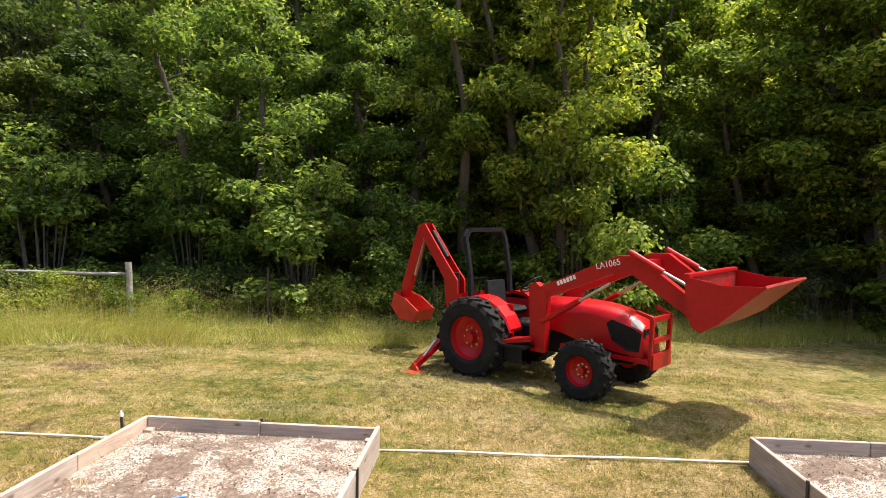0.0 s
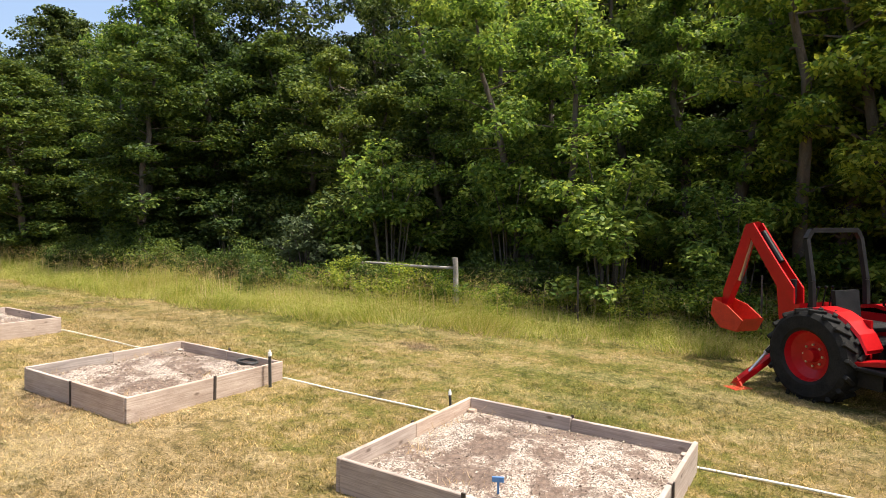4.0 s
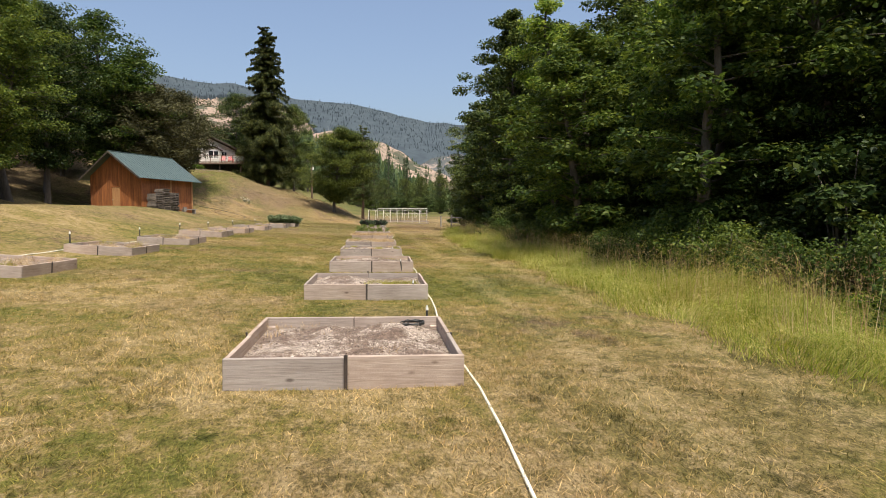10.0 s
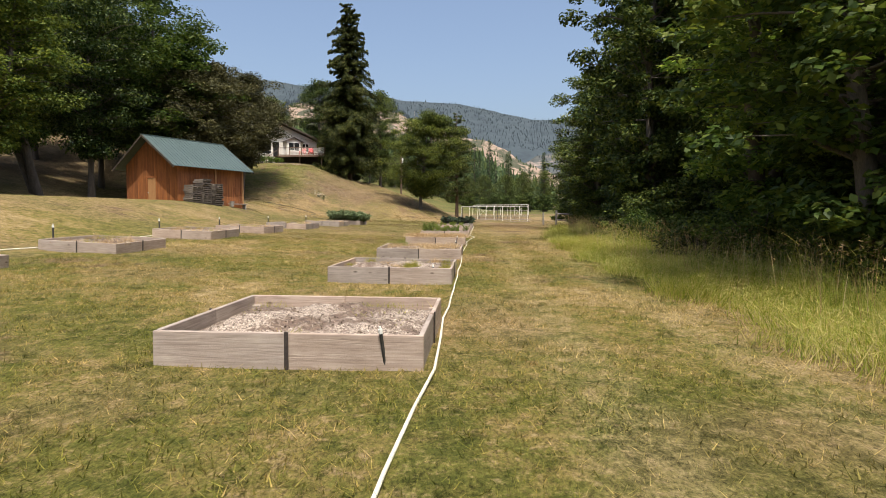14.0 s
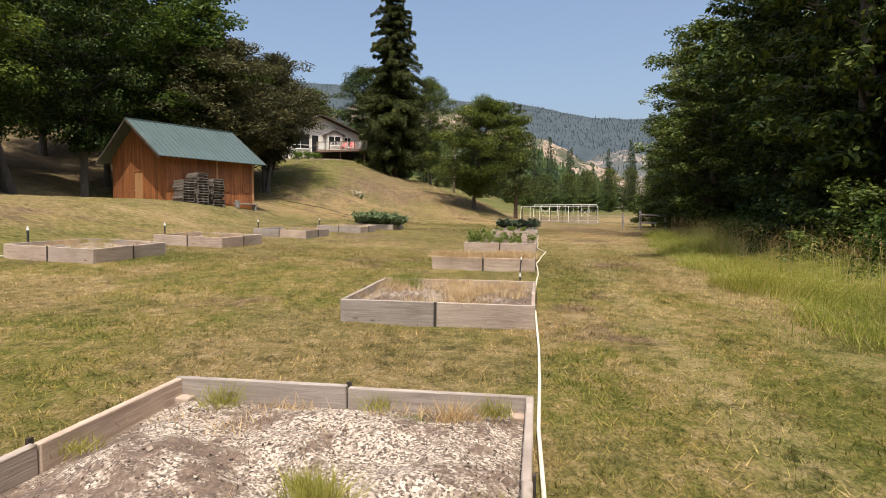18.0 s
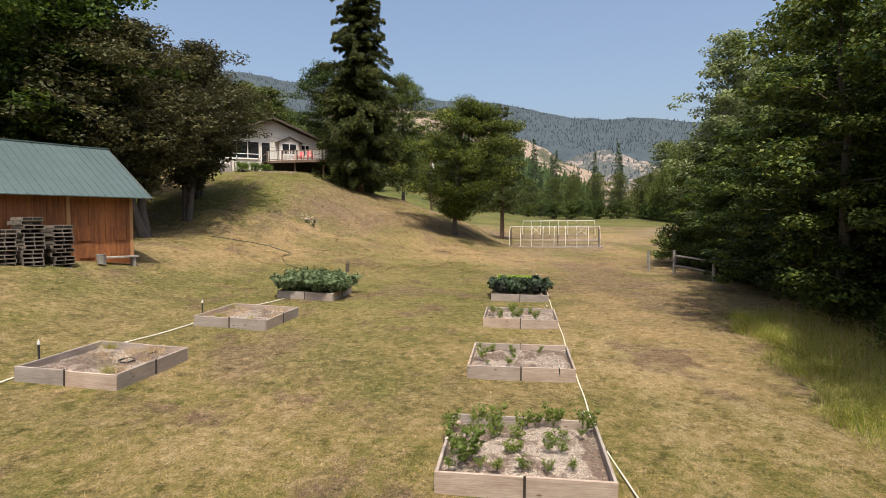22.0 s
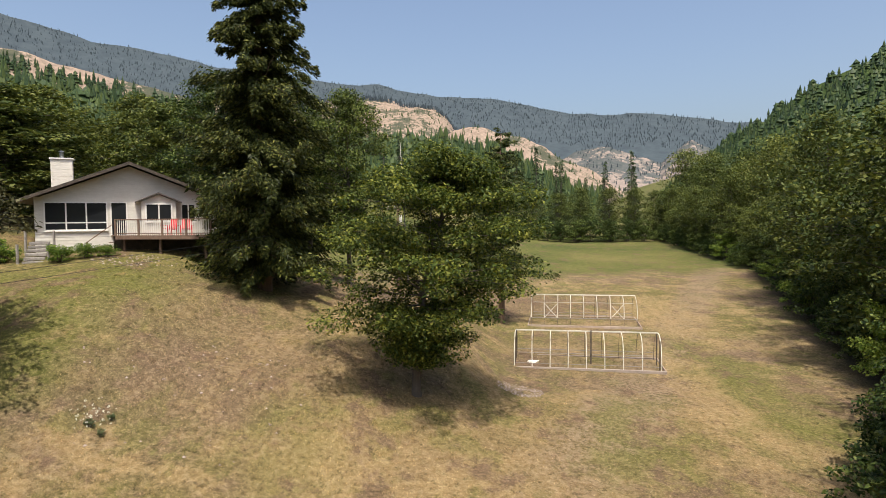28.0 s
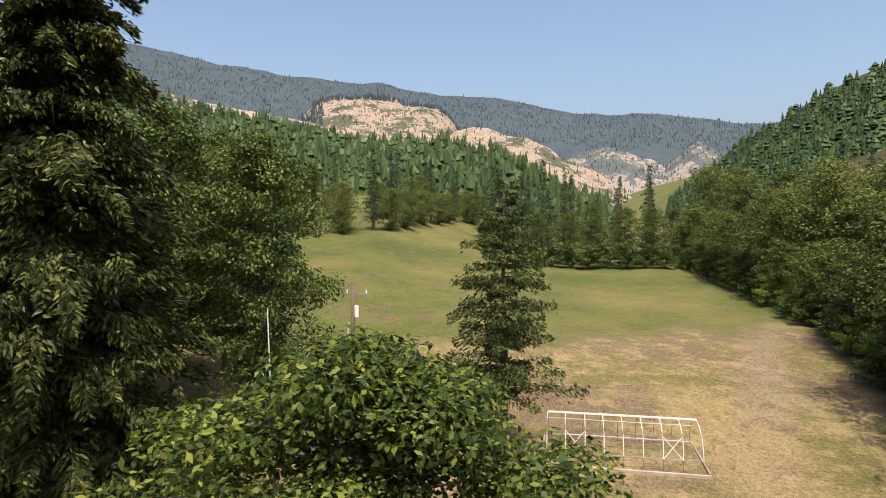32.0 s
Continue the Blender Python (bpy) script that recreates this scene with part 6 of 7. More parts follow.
def deck():
    D = thing("deck", "brown timber deck with a slatted railing", "deck")
    z = 10.42
    A, B = Vector((-98.9, -12.85, z)), Vector((-97.9, -6.6, z))
    C, E = HOUSE @ Vector((11.0, -0.05, 0)), HOUSE @ Vector((4.0, -0.05, 0))
    n = 26
    for i in range(n):
        f0, f1 = i / n, (i + 0.94) / n
        bm = bmesh.new()
        q = [A.lerp(E, f0), B.lerp(C, f0), B.lerp(C, f1), A.lerp(E, f1)]
        prism(bm, [(p.x, p.y, z - 0.04) for p in q], (0, 0, 0.04))
        part("board", bm, M_DECKWOOD, D)
    bm = bmesh.new()
    beam(bm, A - Vector((0, 0, 0.14)), B - Vector((0, 0, 0.14)), 0.05, 0.2)
    part("rim_joist", bm, M_DECKWOOD, D)
    rail = new("railing")
    rail.parent = D
    for h in (0.12, 0.95):
        bm = bmesh.new()
        beam(bm, A + Vector((0, 0, h)), B + Vector((0, 0, h)), 0.05 if h < 0.5 else 0.1, 0.05)
        part("rail", bm, M_DECKWOOD, rail)
    m = 44
    for i in range(m + 1):
        p = A.lerp(B, i / m)
        bm = bmesh.new()
        w = 0.09 if i % 11 == 0 else 0.035
        box(bm, p.x - w / 2, p.x + w / 2, p.y - w / 2, p.y + w / 2, z, z + 0.95)
        part("post" if i % 11 == 0 else "baluster", bm, M_DECKWOOD if i % 11 == 0 else M_TRIM, rail)
    for f in (0.06, 0.45, 0.92):
        p = A.lerp(B, f)
        bm = bmesh.new()
        g = float(land(p.x - 0.3, p.y))
        box(bm, p.x - 0.4, p.x - 0.28, p.y - 0.06, p.y + 0.06, g - 0.3, z - 0.1)
        part("support_post", bm, M_DECKWOOD, D)
    # skirt of dark boards under the deck, set back
    bm = bmesh.new()
    a, b = A.lerp(E, 0.55), B.lerp(C, 0.55)
    prism(bm, [(a.x, a.y, z - 2.2), (b.x, b.y, z - 2.6), (b.x, b.y, z - 0.06), (a.x, a.y, z - 0.06)], (-0.05, 0, 0))
    part("skirting", bm, M_DARKWOOD, D)
    # stairs with a sloping rail at the near end
    st = new("deck_stairs")
    st.parent = D
    S = A.lerp(E, 0.3)
    way = Vector((0.42, -0.9, 0))
    for i in range(5):
        p = S + way * (0.26 * (i + 0.5)) - Vector((0, 0, 0.18 * (i + 1)))
        bm = bmesh.new()
        side = Vector((0.9, 0.42, 0)) * 0.5
        prism(bm, [p - side - way * 0.14, p + side - way * 0.14, p + side + way * 0.14, p - side + way * 0.14], (0, 0, 0.04))
        part("tread", bm, M_DECKWOOD, st)
    bm = bmesh.new()
    o = Vector((0.9, 0.42, 0)) * 0.5
    beam(bm, S + o + Vector((0, 0, 0.95)), S + o + way * 1.45 + Vector((0, 0, -0.15)), 0.09, 0.05)
    beam(bm, S + o + way * 1.4 + Vector((0, 0, -1.1)), S + o + way * 1.4 + Vector((0, 0, -0.1)), 0.09, 0.09)
    part("hand_rail", bm, M_DECKWOOD, st)
    return z, A, B, C, E


DZ, DA, DB, DC, DE = deck()


def red_chair(m):
    c = thing("deck_chair", "red wooden slatted garden chair on the deck", "chair", m, "red chairs on the deck")
    bm = bmesh.new()
    prism(bm, [(-0.27, -0.28, 0.38), (0.27, -0.28, 0.38), (0.25, 0.25, 0.28), (-0.25, 0.25, 0.28)], (0, 0, 0.03))
    part("seat", bm, M_CHAIR, c)
    for i in range(5):
        bm = bmesh.new()
        x = -0.25 + i * 0.105
        prism(bm, [(x, 0.22, 0.28), (x + 0.09, 0.22, 0.28), (x + 0.095, 0.5, 0.98), (x - 0.005, 0.5, 0.98)], (0, 0.02, 0))
        part("back_slat", bm, M_CHAIR, c)
    for s in (-1, 1):
        bm = bmesh.new()
        box(bm, s * 0.33 - 0.07, s * 0.33 + 0.07, -0.36, 0.34, 0.55, 0.575)
        part("armrest", bm, M_CHAIR, c)
        for y in (-0.28, 0.28):
            bm = bmesh.new()
            box(bm, s * 0.31 - 0.025, s * 0.31 + 0.025, y - 0.05, y + 0.05, 0, 0.55)
            part("leg", bm, M_CHAIR, c)
    return c


ch1 = red_chair(Matrix.Translation(DA.lerp(DB, 0.5) + Vector((-0.9, 0, 0))) @ Matrix.Rotation(radians(80), 4, "Z"))
copy_thing(ch1, Matrix.Translation(DA.lerp(DB, 0.68) + Vector((-0.9, 0, 0))) @ Matrix.Rotation(radians(112), 4, "Z"))

steps_ob = thing("garden_steps", "weathered timber steps up the bank to the house", "steps")
lo, hi = at(-95.6, -15.6), at(-98.0, -16.9)
for i in range(6):
    p = lo.lerp(hi, i / 5)
    bm = bmesh.new()
    box(bm, -0.18, 0.18, -0.5, 0.5, -0.12, 0.05, 0.01)
    part("tread", bm, M_GREYWOOD, steps_ob).matrix_local = Matrix.Translation((p.x, p.y, max(p.z, lo.z + 0.2 * i))) @ Matrix.Rotation(radians(28), 4, "Z")
for s in (-1, 1):
    for f in (0.0, 1.0):
        p = lo.lerp(hi, f) + Vector((0.35, -0.62, 0)) * s
        bm = bmesh.new()
        box(bm, p.x - 0.05, p.x + 0.05, p.y - 0.05, p.y + 0.05, p.z - 0.3, p.z + 1.0 + f * 0.4)
        part("post", bm, M_GREYWOOD, steps_ob)


# ---- hoop frames ----
def hoop_house(label, x, y, turn, length, span, h, hoops, cross):
    """A bare frame: ridge pipe, hoops white on the sunny half and given a shade colour on the far half, thin dark legs,
    base boards lying round it.
    """
    Hh = thing("hoop_house_frame", label, "greenhouse frame", Matrix.Translation(at(x, y)) @ Matrix.Rotation(radians(turn), 4, "Z"), "bare hoop house frames")
    r = random.Random(int(length * 10))
    cut = 1 if cross else 0
    for i in range(hoops):
        yy = -length / 2 + length * i / (hoops - 1)
        lean = r.uniform(-0.05, 0.05)
        pts = []
        for k in range(17):
            a = math.pi * k / 16
            pts.append(Vector((span / 2 * math.copysign(abs(math.cos(a)) ** 0.9, math.cos(a)), yy + lean * math.sin(a), h * math.sin(a) ** 0.8 if 0 < k < 16 else -0.08)))
        for nm, run, rad, m, lb in (("hoop_leg", pts[:cut + 1], 0.014, M_DARKWOOD, "thin dark hoop leg"), ("hoop_front", pts[cut:9], 0.027, M_WHITEWOOD, "white painted hoop"), ("hoop_back", pts[8:], 0.013, M_DARKWOOD, "thin far half of the hoop, coloured as unlit")):
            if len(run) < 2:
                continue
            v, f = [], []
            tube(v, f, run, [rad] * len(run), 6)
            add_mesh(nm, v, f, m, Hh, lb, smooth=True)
    q = pts[cut]
    rails = [(0.0, h + 0.02, 0.07, M_WHITEWOOD), (-span / 2 * 0.98, 0.5, 0.035, M_GREYWOOD), (-span / 2 * 0.99, 0.25, 0.03, M_GREYWOOD)]
    rails += [(q.x, q.z, 0.045, M_GREYWOOD), (-0.3, h - 0.02, 0.04, M_WHITEWOOD), (-span / 2 * 0.8, h * 0.62, 0.03, M_WHITEWOOD)] if cross else [(span / 2 * 0.99, 0.3, 0.03, M_GREYWOOD)]
    for xx, zz, w, m in rails:
        bm = bmesh.new()
        beam(bm, (xx, -length / 2, zz), (xx, length / 2, zz), w, w)
        part("rail", bm, m, Hh)
    out = 0.55 if cross else 0.12
    for s in (-1, 1):
        bm = bmesh.new()
        box(bm, s * (span / 2 + out) - 0.07, s * (span / 2 + out) + 0.07, -length / 2 - 0.3, length / 2 + 0.3, -0.1, 0.1, 0.01)
        part("base_board", bm, M_BOARD, Hh, "greyed brown timber base board")
        bm = bmesh.new()
        box(bm, -span / 2 - out, span / 2 + out, s * (length / 2 + 0.26) - 0.03, s * (length / 2 + 0.26) + 0.03, -0.1, 0.1, 0.01)
        part("end_board", bm, M_BOARD, Hh)
        if not cross:
            for xx, top in ((span * 0.3, h * 0.86), (-span * 0.1, h)):
                bm = bmesh.new()
                beam(bm, (xx, s * length / 2, -0.05), (xx, s * length / 2, top), 0.07, 0.07)
                part("end_post", bm, M_DARKWOOD, Hh)
    d = length / (hoops - 1)
    if cross:
        for k in (-1, 1):
            y0 = k * (length / 2 - 1.5 * d)
            for e in (-1, 1):
                bm = bmesh.new()
                beam(bm, (q.x + 0.02, y0 - e * d / 2, q.z), (span * 0.36, y0 + e * d / 2, h * 0.76), 0.035, 0.02)
                part("brace", bm, M_WHITEWOOD, Hh)
    else:
        bm = bmesh.new()
        beam(bm, (0.1, 0.35, -0.1), (0.1, 0.35, h + 0.1), 0.09, 0.09)
        part("centre_post", bm, M_DARKWOOD, Hh)
        for k in range(3):
            bm = bmesh.new()
            box(bm, -0.2 + 0.28 * k, 0.02 + 0.28 * k, -length / 2 + 0.5, -length / 2 + 1.5 - 0.1 * k, 0.0, 0.06, 0.005)
            part("loose_board", bm, M_WHITEWOOD, Hh, "pale loose board lying inside")
    return Hh


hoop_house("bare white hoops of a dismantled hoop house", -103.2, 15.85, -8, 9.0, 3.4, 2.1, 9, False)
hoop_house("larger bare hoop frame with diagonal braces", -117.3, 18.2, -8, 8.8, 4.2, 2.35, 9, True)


# ---- fence, gate, pole, wires ----
MOW_X = [-72, -57, -46, -37, -25, -14, -9, -5, 0, 12, 40]
MOW_Y = [17.0, 15.3, 12.9, 11.8, 11.2, 10.1, 10.2, 10.9, 11.5, 12.8, 13.5]


def mow_y(x):
    """Where the mown grass gives way to the tall grass."""
    return np.interp(x, MOW_X, MOW_Y)


def round_post(parent, p, h, r, seed=0):
    v, f = [], []
    q = random.Random(seed)
    pts = [Vector((p.x + q.uniform(-0.01, 0.01), p.y + q.uniform(-0.01, 0.01), p.z - 0.3 + (h + 0.3) * i / 4)) for i in range(5)]
    tube(v, f, pts, [r * q.uniform(0.92, 1.08) for _ in pts], 10)
    return add_mesh("post", v, f, M_GREYWOOD, parent, smooth=False)


fence = thing("field_fence", "grey round-post fence with a pole rail and wire", "fence")
line = [(-9.7, 13.55), (-6.7, 13.15)]
for i, (fx, fy) in enumerate(line):
    round_post(fence, at(fx, fy), 1.0 if i == 0 else 1.3, 0.07, i)
v, f = [], []
a, b = at(*line[0], 1.0), at(*line[1], 1.04)
tube(v, f, [a.lerp(b, k / 4) + Vector((0, 0, 0.012 * math.sin(k * 2))) for k in range(5)], [0.036] * 5, 8)
add_mesh("rail", v, f, M_GREYWOOD, fence, "pale peeled pole rail", smooth=True)
for x0 in (-3.6, -0.2, 3.4, 7.2, 11):
    bm = bmesh.new()
    p = at(x0, float(mow_y(x0)) + 1.6)
    beam(bm, p - Vector((0, 0, 0.2)), p + Vector((0, 0, 1.3)), 0.035, 0.03)
    part("steel_post", bm, M_IRON, fence, "thin rusty steel post")
for h in (0.35, 0.75, 1.15):
    v, f = [], []
    tube(v, f, [at(x0, float(mow_y(x0)) + 1.6, h) for x0 in np.linspace(11, -9.7, 20)], [0.0022] * 20, 4)
    add_mesh("wire", v, f, M_IRON, fence)

gate = thing("pole_gate", "grey log gate with a sloping rail under the trees", "gate")
g0, g1 = at(-73.3, 18.6), at(-70.0, 19.5)
round_post(gate, g0, 1.35, 0.09, 7)
round_post(gate, g1, 1.2, 0.085, 8)
round_post(gate, at(-75.5, 17.8), 1.2, 0.08, 9)
for h in (1.05, 0.5):
    v, f = [], []
    tube(v, f, [g0 + Vector((0, 0, h)), g0.lerp(g1, 0.5) + Vector((0, 0, h - 0.03)), g1 + Vector((0, 0, h - 0.1))], [0.055, 0.05, 0.05], 8)
    add_mesh("rail", v, f, M_GREYWOOD, gate, smooth=True)

pole = thing("utility_pole", "brown wooden utility pole with a grey transformer", "utility pole", Matrix.Translation(at(-114.5, 2.3, -1.2)))
v, f = [], []
tube(v, f, [Vector((0, 0, -0.5)), Vector((0.03, 0, 4)), Vector((0.05, 0.02, 9.0))], [0.17, 0.14, 0.11], 12)
add_mesh("mast", v, f, M_BARK_RED, pole, smooth=True)
bm = bmesh.new()
beam(bm, (0.05, -0.9, 8.3), (0.05, 0.9, 8.3), 0.1, 0.12)
part("cross_arm", bm, M_GREYWOOD, pole)
bm = bmesh.new()
rod(bm, (0.15, 0.24, 7.0), (0.15, 0.24, 7.6), 0.13, n=16)
rod(bm, (0.15, 0.24, 7.6), (0.15, 0.24, 7.68), 0.13, 0.05, n=16)
part("transformer", bm, M_WHITE, pole, "pale grey transformer can")
for y in (-0.8, -0.3, 0.8):
    bm = bmesh.new()
    rod(bm, (0.05, y, 8.36), (0.05, y, 8.55), 0.05, 0.03, n=8)
    part("insulator", bm, M_WHITE, pole)


def cable(name, a, b, sag, label):
    n = 20
    pts = [a.lerp(b, i / n) - Vector((0, 0, sag * 4 * (i / n) * (1 - i / n))) for i in range(n + 1)]
    return hose(name, pts, 0.009, M_BLACK, label, "cable", 5)


top = at(-114.5, 2.3, -1.2)
cable("power_cable", top + Vector((0, -0.3, 8.0)), HOUSE @ Vector((10.6, 0.2, 3.0)), 0.8, "thin black service cable from pole to house")
cable("power_cable", top + Vector((0, -0.8, 7.6)), Vector((-24.0, -15.4, 9.4)), 0.9, "thin black power cable strung past the shed")
cable("power_cable", top + Vector((0, -1.4, 7.1)), Vector((-24.0, -17.2, 9.0)), 0.9, "lower thin black power cable past the shed")


# ---- hoses and risers ----
def wobble(pts, amp, seed, per=6):
    r = random.Random(seed)
    out = []
    for a, b in zip(pts, pts[1:]):
        n = max(2, int(math.hypot(b[0] - a[0], b[1] - a[1]) * 1.2))
        for i in range(n):
            f = i / n
            x, y = a[0] + (b[0] - a[0]) * f, a[1] + (b[1] - a[1]) * f
            out.append((x, y + r.uniform(-amp, amp)))
    out.append(pts[-1])
    return [at(x, y, r.uniform(0.008, 0.028)) for x, y in out]


main = [(9, 5.75)]
for k, (bx, by) in enumerate(ROW):
    main.append((bx + 1.2, by + 1.09 + (0.2 if k == 9 else 0.0)))
    main.append((bx - 1.2, by + 1.21))
hose("garden_hose", wobble(main, 0.018, 5), 0.0125, M_HOSE, "white flat irrigation hose lying along the beds", "hose")
left = []
for bx in LEFT[:-1]:
    by = left_y(bx)
    left += [(bx + 1.2, by - 1.3), (bx - 1.2, by - 1.2)]
left.append((LEFT[-1] + 1.2, left_y(LEFT[-1]) - 0.8))
hose("garden_hose", wobble(left, 0.02, 6), 0.018, M_HOSE, "white flat irrigation hose along the upper beds", "hose")
hose("garden_hose", wobble([(-70.0, -1.2), (-71.5, -2.6), (-73.8, -3.6), (-75.2, -3.4), (-75.6, -5.0), (-74.0, -8.0)], 0.05, 9), 0.02, M_HOSE_BLACK, "black garden hose curling down the bank", "hose")

riser = thing("sprinkler_riser", "black sprinkler riser with a white cap at the bed", "sprinkler", Matrix.Translation(at(-5.8, 6.0)), "sprinkler risers")
bm = bmesh.new()
rod(bm, (0, 0, -0.1), (0, 0, 0.42), 0.02, n=8)
part("riser_pipe", bm, M_HOSE_BLACK, riser)
bm = bmesh.new()
rod(bm, (0, 0, 0.42), (0, 0, 0.47), 0.024, n=8)
rod(bm, (0, 0, 0.47), (0, 0, 0.5), 0.012, n=6)
part("nozzle", bm, M_WHITE, riser, "white sprinkler nozzle")
rr = random.Random(4)
for k, (bx, by) in enumerate(ROW):
    if k in (0, 2):
        continue
    near_side = k in (4, 5, 6, 8, 10, 12)
    m = Matrix.Translation(at(bx + (1.13 if near_side else -1.25), by + (0.72 if near_side else 1.0))) @ pose(0, 0, 0, rr.uniform(-8, 8), rr.uniform(-6, 10), 0)
    copy_thing(riser, m @ Matrix.Scale(0.72 if near_side else 0.75, 4))
for bx in LEFT[:-1]:
    by = left_y(bx)
    copy_thing(riser, Matrix.Translation(at(bx + 0.2, by - 1.28)) @ Matrix.Scale(1.2, 4))


def coil(x, y, z, r, turns, seed, label):
    q = random.Random(seed)
    pts = []
    for i in range(int(turns * 18)):
        a = i * 0.349
        rad = 0.7 * r * (1 + 0.16 * math.sin(i * 0.7 + seed)) * q.uniform(0.94, 1.06)
        pts.append(Vector((x + rad * math.cos(a), y + rad * math.sin(a), z - 0.015 + 0.0005 * i + q.uniform(0, 0.012))))
    return hose("hose_coil", pts, 0.008, M_HOSE_BLACK, label, "hose", 6)


for k, (dx, dy, s) in {3: (-0.75, 0.75, 0.2), 2: (0.8, 0.75, 0.2)}.items():
    bx, by = ROW[k]
    coil(bx + dx, by + dy, float(land(bx, by)) + 0.25, s, 4, k, "tangle of black drip tubing on the bed")
bx, by = LEFT[5], left_y(LEFT[5])
coil(bx + 0.1, by + 0.45, float(land(bx, by)) + 0.22, 0.24, 3, 1, "coil of black drip hose on the bed")
coil(bx - 0.65, by + 0.5, float(land(bx, by)) + 0.22, 0.22, 3, 2, "second coil of black drip hose")

stump = thing("stump_post", "short dark post with a pale tap top", "post", Matrix.Translation(at(-70.3, 0.95)))
v, f = [], []
tube(v, f, [Vector((0, 0, -0.2)), Vector((0.01, 0, 0.2)), Vector((0, 0.01, 0.42))], [0.11, 0.1, 0.095], 10)
add_mesh("wood_post", v, f, M_DARKWOOD, stump)
bm = bmesh.new()
rod(bm, (0, 0, 0.4), (0, 0, 0.62), 0.025, n=8)
rod(bm, (0, 0, 0.6), (0.1, 0, 0.58), 0.02, n=8)
part("tap", bm, M_STEEL, stump)


# ---- plants in the beds ----
def herb(name, label, h, spread, n, size, material, seed, category="plant", aspect=0.5, group=""):
    """A small plant: stems and leaves."""
    r = random.Random(seed)
    p = thing(name, label, category, group=group)
    v, f, cs, rs = [], [], [], []
    for i in range(6):
        a, L = i * 1.05 + r.uniform(-0.3, 0.3), spread * r.uniform(0.4, 1)
        e = Vector((math.cos(a) * L, math.sin(a) * L, h * r.uniform(0.55, 1)))
        tube(v, f, [Vector((0, 0, -0.03)), e * 0.5 + Vector((0, 0, h * 0.12)), e], [0.008, 0.006, 0.003], 4)
        cs += [tuple(e), tuple(e * 0.6)]
        rs += [spread * 0.45, spread * 0.4]
    add_mesh("stem", v, f, material, p)
    quick("foliage", leaves(cs, rs, n, size, seed, 0.5, 0.7, aspect), 4, material, p)
    return p


M_PEPPER = leaf_mat("pepper_leaf", [(0.25, (0.075, 0.115, 0.024)), (0.5, (0.14, 0.185, 0.04)), (0.8, (0.26, 0.29, 0.075))])
M_KALE = leaf_mat("kale_leaf", [(0.2, (0.03, 0.02, 0.028)), (0.42, (0.04, 0.06, 0.035)), (0.6, (0.085, 0.12, 0.07)), (0.85, (0.16, 0.2, 0.13))], trans=0.2, vary=0.4)
M_SQUASH = leaf_mat("squash_leaf", [(0.2, (0.06, 0.09, 0.04)), (0.5, (0.11, 0.15, 0.07)), (0.8, (0.2, 0.24, 0.13))], trans=0.25, vary=0.5)
M_LETTUCE = leaf_mat("lettuce_leaf", [(0.2, (0.1, 0.19, 0.02)), (0.5, (0.17, 0.28, 0.03)), (0.8, (0.27, 0.36, 0.06))], vary=0.5)
M_STRAW = leaf_mat("straw", [(0.2, (0.3, 0.2, 0.09)), (0.5, (0.46, 0.33, 0.17)), (0.8, (0.62, 0.49, 0.3))], trans=0.2, vary=0.7, thing_vary=0)
M_WEED = leaf_mat("weed", [(0.2, (0.16, 0.17, 0.04)), (0.5, (0.28, 0.27, 0.06)), (0.8, (0.4, 0.37, 0.1))], vary=0.6, thing_vary=0)


def bed_spot(k, u, v, dz=0.24):
    bx, by = ROW[k]
    return Matrix.Translation(at(bx + u, by + v, dz))


pq = random.Random(8)
pep = herb("pepper_plant", "leafy green pepper plant growing in the bed", 0.42, 0.28, 240, 0.085, M_PEPPER, 71, group="pepper plants")
pep.matrix_world = bed_spot(9, 0.55, -0.8)
for i in range(26):
    s = pq.uniform(0.5, 0.75) if i % 4 == 0 else pq.uniform(0.25, 0.5)
    copy_thing(pep, bed_spot(9, -0.8 + 0.5 * (i % 4) + pq.uniform(-0.15, 0.15), -0.9 + 0.3 * (i // 4) + pq.uniform(-0.12, 0.12)) @ pose(0, 0, 0, 0, 0, pq.uniform(0, 360)) @ Matrix.Scale(s, 4))
for k, n in ((10, 10), (11, 12)):
    for i in range(n):
        s = pq.uniform(0.2, 0.42) if pq.random() < 0.8 else 0.55
        copy_thing(pep, bed_spot(k, -0.8 + 0.5 * (i % 4) + pq.uniform(-0.12, 0.12), -0.75 + 0.6 * (i // 4) + pq.uniform(-0.15, 0.15)) @ pose(0, 0, 0, 0, 0, pq.uniform(0, 360)) @ Matrix.Scale(s, 4))
kale = herb("kale_plant", "blue-green and purple kale plant", 0.42, 0.3, 170, 0.16, M_KALE, 72, group="kale plants", aspect=0.65)
kale.matrix_world = bed_spot(12, 0.7, -0.85)
for i in range(19):
    copy_thing(kale, bed_spot(12, -0.8 + 0.5 * (i % 4) + pq.uniform(-0.08, 0.08), -0.9 + 0.45 * (i // 4) + pq.uniform(-0.1, 0.1)) @ pose(0, 0, 0, 0, 0, pq.uniform(0, 360)) @ Matrix.Scale(pq.uniform(0.85, 1.25), 4))
squash = herb("squash_plant", "broad-leaved blue-green squash plant", 0.55, 0.5, 330, 0.15, M_SQUASH, 73, group="squash plants", aspect=0.8)
sx, sy = LEFT[-1], left_y(LEFT[-1])
squash.matrix_world = Matrix.Translation(at(sx, sy, 0.1))
